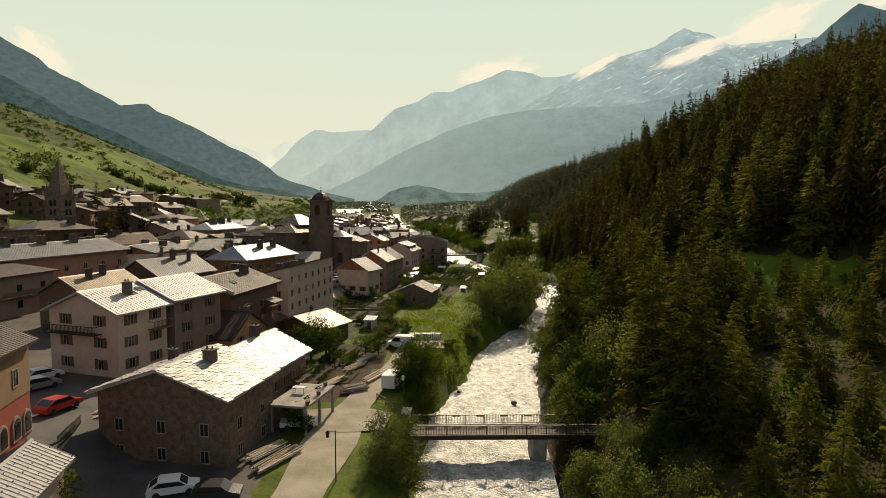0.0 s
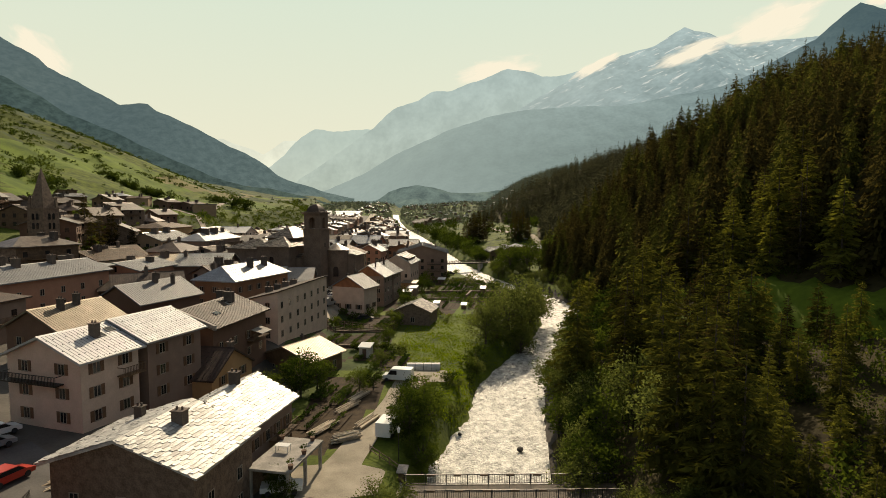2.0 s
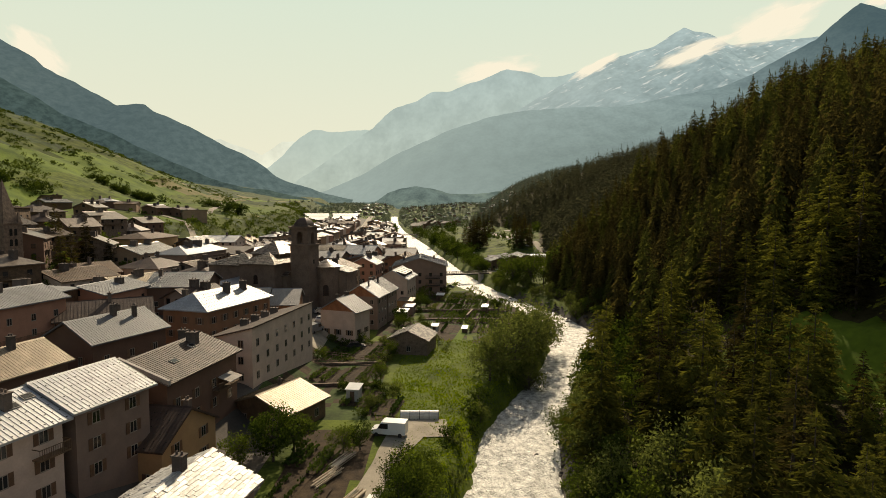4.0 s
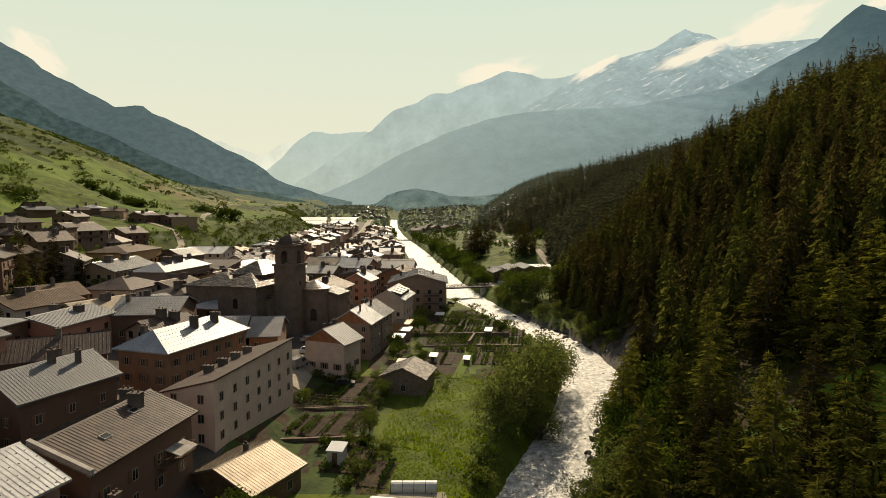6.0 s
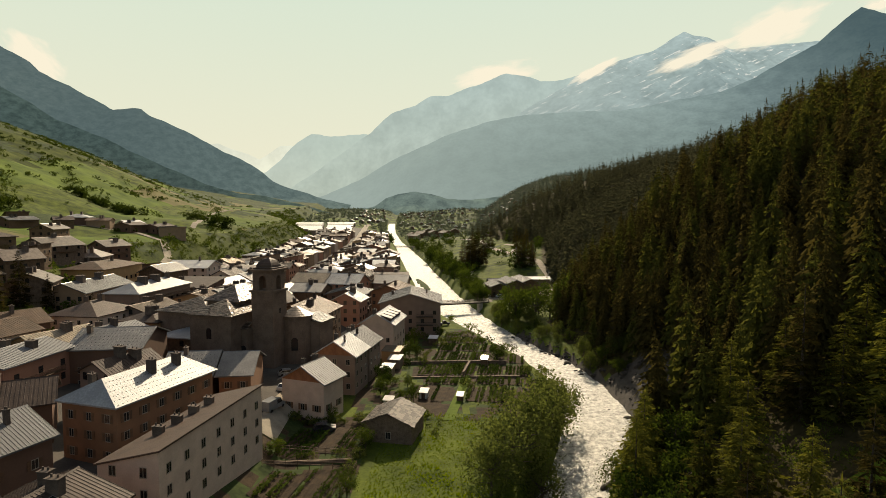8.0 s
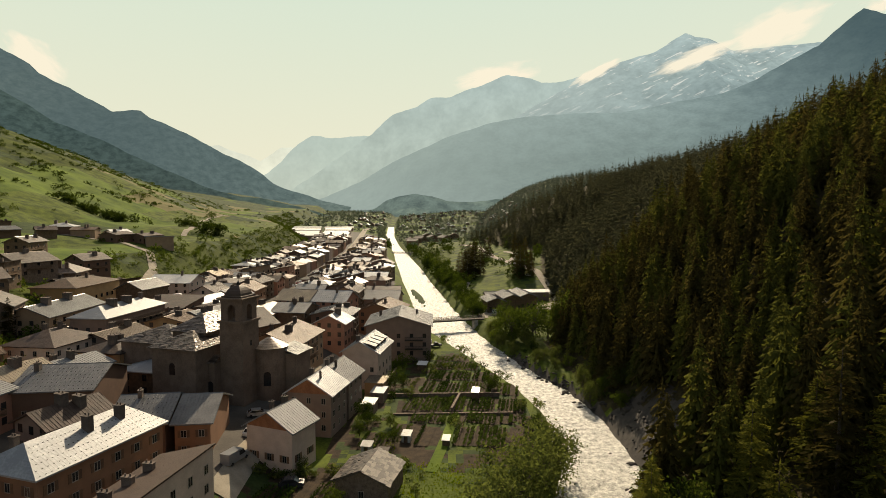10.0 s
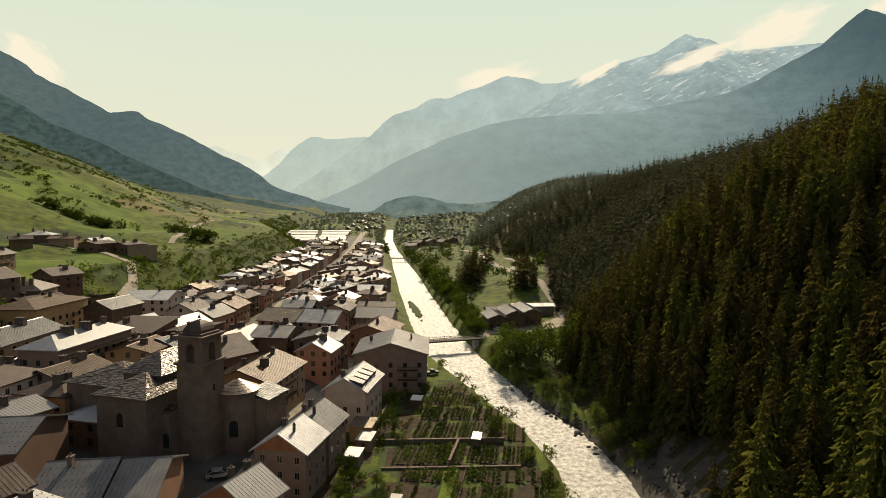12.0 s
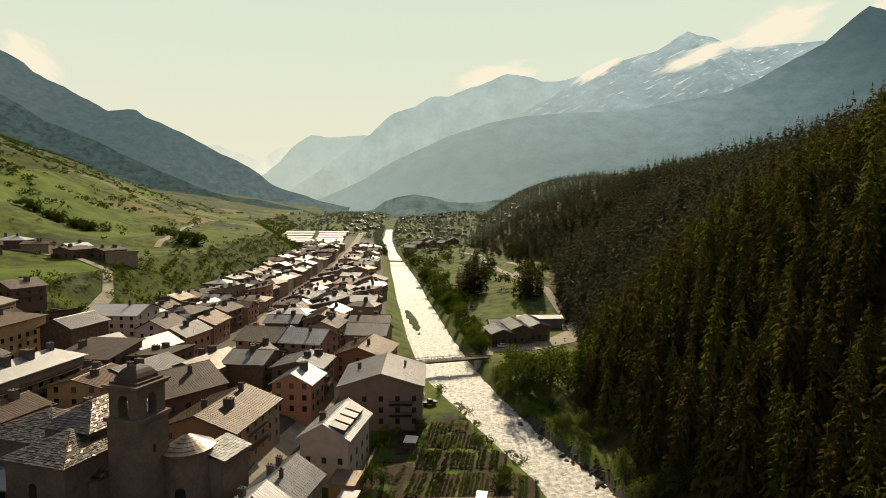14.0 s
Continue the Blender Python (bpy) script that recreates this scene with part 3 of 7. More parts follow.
M["iron"] = mat("dark_iron", (0.02, 0.018, 0.016), (0.05, 0.045, 0.04), 3, 0.5, 0.6, bump=0.1)
M["concrete"] = mat("concrete", (0.20, 0.185, 0.16), (0.36, 0.33, 0.29), 0.8, 0.85, bump=0.3, vary=0.2)
M["chimney"] = mat("chimney_render", (0.070, 0.053, 0.041), (0.140, 0.105, 0.081), 1.0, 0.9, bump=0.4, vary=0.4)

CACHE = {}


def window_meshes(w, h):
    key = (w, h)
    if key not in CACHE:
        t = 0.08
        gx, gz = [-w / 2, -w / 2 + t, -0.035, 0.035, w / 2 - t, w / 2], [-t, t * 0.6, h - t, h]
        bm = bmesh.new()
        vs = [[bm.verts.new((x, -0.06, z)) for x in gx] for z in gz]
        fs = [bm.faces.new((vs[j][i], vs[j][i + 1], vs[j + 1][i + 1], vs[j + 1][i])) for j in range(3) for i in range(5) if not (j == 1 and i in (1, 3))]
        ex = bmesh.ops.extrude_face_region(bm, geom=fs)
        for q in ex["geom"]:
            if isinstance(q, bmesh.types.BMVert):
                q.co.y = 0.02
        fm = bpy.data.meshes.new("window")
        bm.to_mesh(fm)
        bm.free()
        fm.materials.append(M["frame"])
        g = Mesh().box(-w / 2 + t / 2, w / 2 - t / 2, -0.03, 0.01, t / 2, h - t / 2)
        s = Mesh().box(-w / 4, w / 4, -0.07, -0.025, 0, h)
        CACHE[key] = (fm, g.data("pane", M["glass"]), s.data("shutter", M["shutter"]))
    return CACHE[key]


def window(parent, m, w=1.0, h=1.3, shut=True, pane=True):
    if not pane:
        if "far" not in CACHE:
            CACHE["far"] = Mesh().box(-0.55, 0.55, -0.05, 0.03, 0, 1.35).data("window", M["glass"])
        return part("window", CACHE["far"], None, parent, m=m)
    f, g, s = window_meshes(w, h)
    ob = part("window", f, None, parent, m=m)
    if pane:
        part("pane", g, None, ob, "dark glass pane")
    if shut:
        part("shutter", s, None, ob, "brown wooden shutter", pose(-w * 0.76, 0, 0))
        part("shutter", s, None, ob, "brown wooden shutter", pose(w * 0.76, 0, 0))
    return ob


def chimney(parent, x, y, z, w=0.9, d=0.7, h=1.6, mt="chimney"):
    c = Mesh().box(-w / 2, w / 2, -d / 2, d / 2, -1.2, h).box(-w / 2 - 0.1, w / 2 + 0.1, -d / 2 - 0.1, d / 2 + 0.1, h, h + 0.12)
    for k in (-1, 1):
        c.tube((k * w / 4, 0, h), (k * w / 4, 0, h + 0.45), 0.13, 0.11, 6)
    return part("chimney", c, M[mt], parent, m=pose(x, y, z))


def rail(parent, x0, x1, y0, y1, z, mt, n=0):
    """A balcony: floor slab, balusters and hand rail, three open sides along x0..x1 and the outer edge y0."""
    b = Mesh().box(x0, x1, y0, y1, z - 0.15, z)
    b.box(x0, x1, y0, y0 + 0.06, z + 0.95, z + 1.02)
    k = max(4, int((x1 - x0) / 0.22))
    for i in range(k + 1):
        x = x0 + (x1 - x0) * i / k
        b.box(x - 0.02, x + 0.02, y0 + 0.01, y0 + 0.05, z, z + 0.97)
    for x in (x0, x1 - 0.05):
        b.box(x, x + 0.05, y0, y1, z + 0.95, z + 1.02)
    return b


def house(name, label, x, y, rz, hw, l, zb, eave, top, wall, roof, floors=3, cols=(3, 4), style="gable", ov=0.7, shut=True, chims=(), guards=0, balconies=(), pane=True, group="", wh=1.3, ww=1.0, front_hip=0.5, sides="FR", storey=2.8, first=1.0, upper=None):
    """A house whose ridge runs along its own y axis. hw: half the roof's width; l: the roof's length; eave, top: heights of the roof's edge and ridge."""
    r = root(name, x, y, zb, rz, label, "house", group)
    shut, pane = shut and y < 180, pane and y < 235
    e, t, a, b = eave - zb, top - zb, hw, l / 2
    s = (t - e) / hw
    wx, wy = a - ov, b - ov
    we = e + s * ov - 0.25
    wm = Mesh()
    if style == "gable":
        wm.prism([(-wx, -3), (wx, -3), (wx, we), (0, we + s * wx), (-wx, we)], -wy, wy)
    elif style == "mono":
        s2 = (t - e) / (2 * hw)
        wm.prism([(-wx, -3), (wx, -3), (wx, t - s2 * ov - 0.25), (-wx, e + s2 * ov - 0.25)], -wy, wy)
    else:
        wm.box(-wx, wx, -wy, wy, -3, we)
    part("wall", wm, M[wall], r)
    rm, th = Mesh(), 0.24
    if style == "gable":
        rm.prism([(-a, e - th), (0, t - th), (a, e - th), (a, e), (0, t), (-a, e)], -b, b)
    elif style == "mono":
        rm.prism([(-a, e - th), (a, t - th), (a, t), (-a, e)], -b, b)
    else:
        h0 = front_hip * a * 2 * 0.9
        pts = [(-a, -b, e), (a, -b, e), (a, b, e), (-a, b, e), (0, -b + h0, t), (0, b - h0, t)]
        low = [(p[0], p[1], p[2] - th) for p in pts[:4]]
        rm.poly(pts + low, [(0, 1, 4), (1, 2, 5, 4), (2, 3, 5), (3, 0, 4, 5), (0, 6, 7, 1), (1, 7, 8, 2), (2, 8, 9, 3), (3, 9, 6, 0), (6, 9, 8, 7)])
    part("roof", rm, M[roof], r)
    if style == "gable":
        part("ridge_cap", Mesh().prism([(-0.22, t - 0.22 * s - 0.02), (0, t - 0.03), (0.22, t - 0.22 * s - 0.02), (0, t + 0.09)], -b - 0.02, b + 0.02), M[roof], r)
        if upper:
            part("gable_boarding", Mesh().prism([(-wx, we), (wx, we), (0, we + s * wx)], -wy - 0.06, -wy - 0.01), M[upper], r, "red-brown timber boarding")
    if style == "gable" and y < 420 and roof not in ("slate", "old_slab"):
        # standing seams from ridge to eave
        sm, step = Mesh(), 0.48 if y < 130 else 0.62
        for k in range(int(l / step) + 1):
            v = -b + 0.02 + k * (l - 0.1) / int(l / step)
            for q in (1, -1):
                sm.poly([(q * 0.2, v, t - 0.2 * s), (q * a, v, e), (q * a, v + 0.035, e), (q * 0.2, v + 0.035, t - 0.2 * s), (q * 0.2, v, t - 0.2 * s + 0.045), (q * a, v, e + 0.045), (q * a, v + 0.035, e + 0.045), (q * 0.2, v + 0.035, t - 0.2 * s + 0.045)], [(4, 5, 6, 7), (0, 1, 5, 4), (3, 2, 6, 7), (1, 2, 6, 5)])
        part("roof_seams", sm, M[roof], r, kind="stuff")
    if guards:
        g = Mesh()
        rows = guards
        for sx in (1, -1):
            for k in range(rows):
                u = a * (0.18 + 0.76 * k / max(1, rows - 1))
                z0 = t - s * u
                n = int(l / 0.85)
                lo, hi = -b + 0.4, b - 0.4
                if style == "hip":
                    cut = front_hip * a * 2 * 0.9 * (1 - u / a)
                    lo, hi = lo + cut, hi - cut
                for i in range(n + 1):
                    yy = lo + (hi - lo) * i / n + (0.2 if k % 2 else 0)
                    g.box(sx * u - 0.03, sx * u + 0.03, yy - 0.08, yy + 0.08, z0 - 0.05, z0 + 0.065)
        part("snow_guard", g, M["iron"], r, "rows of small dark snow stops", kind="stuff")
    # windows
    nf, nr = cols
    for fl in range(floors):
        z = first + storey * fl
        if "F" in sides:
            for i in range(nf):
                xx = -wx + 2 * wx * (i + 0.5) / nf
                if z + wh < we + s * (wx - abs(xx)) - 0.2 or style != "gable":
                    if z + wh < we + (s * (wx - abs(xx)) - 0.2 if style == "gable" else 0):
                        window(r, pose(xx, -wy, z), ww, wh, shut, pane)
        if "B" in sides:
            for i in range(nf):
                xx = -wx + 2 * wx * (i + 0.5) / nf
                if z + wh < we + s * (wx - abs(xx)) - 0.2:
                    window(r, pose(xx, wy, z, 0, 0, 180), ww, wh, shut, pane)
        if "R" in sides:
            lim = we if style != "mono" else t - 0.6
            for i in range(nr):
                if z + wh < lim - 0.1:
                    window(r, pose(wx, -wy + 2 * wy * (i + 0.5) / nr, z, 0, 0, 90), ww, wh, shut, pane)
    for u, v, *sz in chims:
        zz = t - s * abs(u) * hw if style != "mono" else e + (t - e) * (u + 1) / 2
        chimney(r, u * hw, v * b, zz, *sz)
    for side, p0, p1, z in balconies:
        if side == "F":
            part("balcony", rail(r, p0 * wx, p1 * wx, -wy - 1.1, -wy, z, "iron"), M["iron"], r, "iron balcony with railing")
        else:
            part("balcony", rail(r, p0 * wy, p1 * wy, -wx - 1.1, -wx, z, "iron"), M["wood"], r, "wooden balcony with railing", pose(0, 0, 0, 0, 0, 90))
    return r

# ---- houses near the river ----
WHITE = house("house", "white rendered house with ribbed metal roof and brown shutters", -44.8, 76.7, -18, 6.4, 9.4, 8.2, 16.5, 19.1, "white_wall", "metal_roof", 3, (2, 2), guards=5, chims=((0.35, 0.2, 1.0, 0.8, 1.5),), balconies=(("F", -0.95, 0.55, 5.6), ("R", 0.2, 1.0, 5.4)))
house("house", "grey rendered house under a bright ribbed metal roof", -41.55, 86.25, -18, 6.4, 10.9, 8.2, 16.8, 19.4, "grey_wall", "metal_roof", 3, (2, 2), guards=5)
DARK = house("house", "brown house with dark ribbed roof and two chimneys", -39.2, 102.6, -9, 6.8, 18.5, 8.0, 15.6, 18.1, "brown_wall", "dark_roof", 2, (2, 4), chims=((0.2, 0.5, 1.5, 1.0, 1.5), (-0.15, 0.65, 1.2, 0.9, 1.3)), balconies=(("R", 0.2, 0.9, 3.4),))
house("house", "small yellow house with dark tiled roof", -34.4, 92.6, -100, 5.9, 7.2, 4.5, 9.7, 13.0, "yellow_wall", "dark_roof", 2, (2, 2), ov=0.4, guards=6, chims=((-0.1, 0.7, 0.8, 0.7, 1.0),), sides="FRB")
STONE = house("house", "old stone house with pale stone-slab roof", -27.8, 62.2, -10, 7.9, 11.4, 3.0, 10.8, 13.5, "stone_wall", "slate", 2, (3, 2), shut=False, chims=((0.25, 0.15, 1.2, 1.0, 1.2), (-0.5, 0.5, 0.9, 0.7, 1.2)))
STONE2 = house("house", "stone house with pale stone-slab roof and terrace", -24.9, 74.7, -11, 5.7, 11.4, 3.2, 10.0, 12.7, "grey_wall", "slate", 2, (3, 4), shut=True, chims=((-0.05, 0.15, 1.1, 0.8, 1.5),), balconies=(("R", -0.2, 0.9, 3.6),))
house("shed", "low wooden shed with rusty tin roof", -26.0, 112.2, -26, 6.4, 10.4, 3.6, 7.1, 9.3, "wood", "tin_roof", 1, (2, 2), shut=False, chims=((-0.1, 0.2, 0.5, 0.5, 0.9),))
house("house", "long cream house with low single-pitch roof", -33.6, 130.6, -9, 4.4, 27, 7.6, 15.6, 17.8, "white_wall", "dark_roof", 3, (2, 7), style="mono", ov=0.3, shut=False, chims=((-0.3, -0.4, 1.4, 0.7, 1.0), (-0.3, -0.1, 1.4, 0.7, 1.0), (-0.3, 0.2, 1.4, 0.7, 1.0), (-0.3, 0.5, 1.4, 0.7, 1.0)))
house("house", "tall orange house with bright hipped metal roof", -47.3, 144.0, -18, 6.0, 21.8, 8.3, 17.6, 20.6, "orange_wall", "metal_roof", 3, (3, 6), style="hip", guards=6, front_hip=0.28, chims=((0.3, 0.0, 1.2, 1.0, 2.0), (0.3, 0.5, 1.2, 1.0, 1.8), (-0.35, -0.7, 0.9, 0.8, 1.5)))
house("house", "low house with dotted blue-grey metal roof before the church", -48.6, 167.5, -82, 8.0, 10.6, 7.8, 14.2, 17.3, "brown_wall", "blue_roof", 2, (2, 3), guards=6, chims=((0.1, -0.3, 0.9, 0.7, 1.2),))
house("house", "orange rendered house with plain dark metal roof", -39.6, 168.9, -82, 8.0, 7.4, 7.5, 13.9, 16.9, "orange_wall", "lead_roof", 2, (2, 2))
house("chalet", "chalet with red-brown timber gable and metal roof", -24.6, 167.6, -22, 5.7, 8.6, 5.0, 11.8, 15.1, "white_wall", "zinc_roof", 1, (3, 2), guards=0, upper="chalet_wood", chims=((-0.15, 0.5, 0.9, 0.8, 1.3), (-0.5, 0.2, 0.7, 0.7, 1.6)))
house("house", "tall house with brown gable and bright metal roof", -21.7, 185.4, -11, 5.6, 10.6, 4.2, 12.8, 16.3, "grey_wall", "metal_roof", 3, (3, 3), upper="chalet_wood", guards=0, chims=((0.25, -0.3, 0.4, 0.4, 1.2), (-0.3, 0.2, 0.9, 0.7, 1.4)))
house("house", "tall house under a dotted brown-grey metal roof", -19.7, 196.0, -11, 5.6, 10.6, 4.2, 12.6, 16.0, "grey_wall", "zinc_roof", 3, (3, 3), guards=6, chims=((0.2, -0.5, 0.5, 0.5, 1.2), (-0.3, -0.2, 0.9, 0.7, 1.4), (-0.3, 0.4, 0.9, 0.7, 1.4)))
DORMER = house("house", "white house with dormer-lined metal roof", -15.3, 220.4, -9, 5.6, 16, 4.8, 13.6, 16.8, "white_wall", "metal_roof", 2, (3, 4), chims=((-0.3, -0.4, 1.2, 0.8, 1.4),))
house("house", "grey gabled house beside the river with balconies", -8.6, 252.6, 1, 10.9, 21.5, 4.5, 15.0, 18.3, "grey_wall", "zinc_roof", 3, (5, 5), chims=((-0.6, 0.1, 0.9, 0.7, 1.4), (0.5, 0.2, 0.6, 0.6, 1.2)), balconies=(("F", 0.2, 0.75, 3.2), ("F", 0.2, 0.75, 6.0)))
house("house", "orange timber house with patched grey roof", -18.0, 287, -8, 9.0, 20, 5.0, 13.2, 16.4, "orange_wall", "brown_roof", 3, (3, 4), chims=((0.2, -0.3), (-0.4, 0.1)))
house("house", "house with snow-stop dotted metal roof near the river", -20.5, 315, -95, 8.0, 16, 6.0, 13.5, 16.5, "grey_wall", "zinc_roof", 3, (3, 3), guards=6)
house("house", "tall cream house with brown ribbed roof", -38.5, 219.5, -8, 8.6, 21, 8.0, 16.5, 19.6, "cream_wall", "brown_roof", 3, (3, 6), chims=((0.3, -0.2, 1.8, 1.2, 1.6), (-0.1, -0.5), (0.1, 0.6)), balconies=(("R", -0.5, 0.3, 3.2), ("R", -0.5, 0.3, 6.0)))
house("house", "house with bright metal roof and tall chimney block", -29.5, 246.5, -8, 5.6, 11, 8.0, 15.8, 18.6, "pink_wall", "metal_roof", 3, (3, 3), chims=((0.2, 0.1, 1.8, 1.4, 1.8),))
house("house", "dark-roofed house with skylight strip", -57.5, 241, -36, 8.5, 17, 8.3, 15.8, 20.2, "brown_wall", "dark_roof", 3, (3, 4), chims=((0.3, 0.2),))
house("house", "pink house with rusty brown metal roof", -51.5, 292, -104, 7.5, 15.5, 8.3, 16.4, 20.0, "pink_wall", "tin_roof", 3, (3, 4), guards=0, sides="FRB")
house("house", "pink house with dotted pale metal roof", -37.0, 289, -104, 7.5, 15.5, 8.3, 16.4, 20.0, "pink_wall", "metal_roof", 3, (3, 4), guards=6, chims=((0.2, 0.2),), sides="FRB")
house("apartment_block", "long grey block with balconies and hipped metal roof", -92.2, 236.0, -7, 6.2, 29, 10.5, 21.2, 23.9, "grey_wall", "metal_roof", 3, (3, 9), style="hip", front_hip=0.45, shut=False, chims=((0.15, -0.35, 2.6, 1.6, 1.8), (0.15, 0.1, 2.6, 1.6, 1.8), (0.1, 0.6, 1.2, 1.0, 1.6)), balconies=(("R", -0.9, 0.9, 2.9), ("R", -0.9, 0.9, 5.6), ("R", -0.9, 0.9, 8.2)))
house("house", "cream house with large grey metal roof", -113.0, 238.0, 0, 7.4, 28, 12.0, 21.0, 24.0, "cream_wall", "blue_roof", 3, (4, 6), chims=((0.1, -0.4, 2.2, 1.6, 1.8), (0.1, 0.3, 2.2, 1.6, 1.8)))
house("school", "long yellow building with low brown roof", -130.2, 275.6, -1, 8.7, 28, 12.5, 24.4, 26.8, "yellow_wall", "brown_roof", 3, (5, 8), style="hip", front_hip=0.5, shut=False, chims=((0.2, 0.2),), ww=1.5, wh=1.6)
house("house", "dark timber hall with blue-grey roof", -114.0, 291, -10, 6.4, 17, 12.0, 21.0, 24.0, "wood", "blue_roof", 1, (2, 2), shut=False)
house("house", "white house with broad pale roof", -112.6, 317.5, -92, 8.6, 20, 12, 20.3, 23.2, "white_wall", "metal_roof", 3, (3, 5), sides="FRB", chims=((0.1, 0.3),))
house("house", "house with bright metal roof among the town roofs", -82.0, 276, -15, 6.0, 16, 9.5, 17, 20, "brown_wall", "metal_roof", 2, (3, 4), balconies=(("R", -0.8, 0.8, 3.2),))
house("house", "house with pale roof and square chimneys", -80.5, 296, -9, 6.0, 16, 9.5, 17, 20, "pink_wall", "zinc_roof", 3, (3, 4), chims=((0.2, -0.1, 1.4, 1.2, 1.8), (-0.1, 0.5, 1.4, 1.2, 1.6)))
house("house", "rendered house with brown metal roof", -81, 316, 0, 6.4, 17, 9.5, 17, 20, "orange_wall", "brown_roof", 3, (3, 4), chims=((0.1, -0.1, 1.6, 1.3, 1.6),))
house("house", "house with low grey roof", -94, 309, -6, 6.0, 15, 10, 17, 20, "white_wall", "dark_roof", 3, (3, 4), chims=((0.1, 0.2),))
house("house", "house with pale grey roof behind the long block", -99, 281, -20, 5.0, 12, 10, 16.5, 19.2, "cream_wall", "metal_roof", 2, (3, 3))
# along the lane behind the white houses
house("house", "house with old ribbed roof and chimneys", -61.5, 101, -14, 5.6, 14, 8.8, 15.2, 18.2, "brown_wall", "tin_roof", 2, (2, 3), chims=((0.1, 0.2), (0.2, -0.3)))
house("house", "house with weathered metal roof", -58.0, 121, -20, 6.2, 16, 8.6, 16.0, 19.3, "brown_wall", "zinc_roof", 2, (2, 3), chims=((0.1, 0.1, 0.8, 0.8, 1.8), (0.3, 0.5, 0.6, 0.6, 1.8), (-0.2, 0.4, 0.6, 0.6, 1.6)))
house("house", "long brown house with slab roof", -70, 141, -60, 6.0, 18, 9.2, 15.6, 18.6, "brown_wall", "dark_roof", 2, (2, 3), chims=((0.1, 0.1),))
house("house", "long rendered house with grey metal roof and many chimneys", -84.5, 118, -12, 6.8, 40, 10.0, 20.0, 22.4, "pink_wall", "zinc_roof", 3, (3, 8), shut=False, chims=((0.1, -0.6, 1.3, 1.0, 1.6), (0.1, -0.3, 1.3, 1.0, 1.6), (0.1, 0.1, 1.3, 1.0, 1.6), (0.1, 0.5, 1.3, 1.0, 1.6)), balconies=(("R", -0.9, 0.9, 3.3),))
house("house", "white house with dark hipped roof and white windows", -92, 205, -8, 7.5, 16, 10.0, 19.0, 22.0, "white_wall", "dark_roof", 3, (4, 5), style="hip", chims=((0.1, 0.2), (-0.2, -0.1)))
house("house", "low house with grey roof below the hill", -104, 190, -30, 6.5, 15, 12, 18.5, 21.5, "brown_wall", "brown_roof", 2, (3, 3), chims=((0.1, 0.1),))
house("house", "house with dotted blue-grey metal roof beside the church", -69.6, 177.6, -82, 9.2, 15.6, 8.5, 17.3, 20.2, "brown_wall", "blue_roof", 2, (3, 3), guards=7, chims=((0.2, -0.7, 1.2, 0.9, 1.4),))
RED = house("red_house", "red and ochre house with arched white-framed windows", -43.2, 44.4, 13, 6.6, 18, 3.0, 17.2, 20.4, "red_wall", "dark_roof", 0, shut=False, sides="")
house("annex", "low white annex with grey ribbed metal roof", -33.1, 42.4, 13, 3.2, 8.5, 3.4, 8.8, 10.6, "white_wall", "zinc_roof", 1, (2, 2), guards=4)
HUT = house("garden_hut", "stone garden hut with rough stone-slab roof", -6.8, 157.0, -12, 4.9, 9.6, 3.6, 7.3, 9.4, "stone_wall", "old_slab", 1, (1, 0), shut=False, ov=0.4)



# ---- church ----
def arch_mesh(w, h, d=0.25):
    pts = [(-w / 2, 0), (w / 2, 0), (w / 2, h - w / 2)] + [(w / 2 * math.cos(a), h - w / 2 + w / 2 * math.sin(a)) for a in np.linspace(0, math.pi, 9)[1:-1]] + [(-w / 2, h - w / 2)]
    return Mesh().prism(pts, -0.05, d)


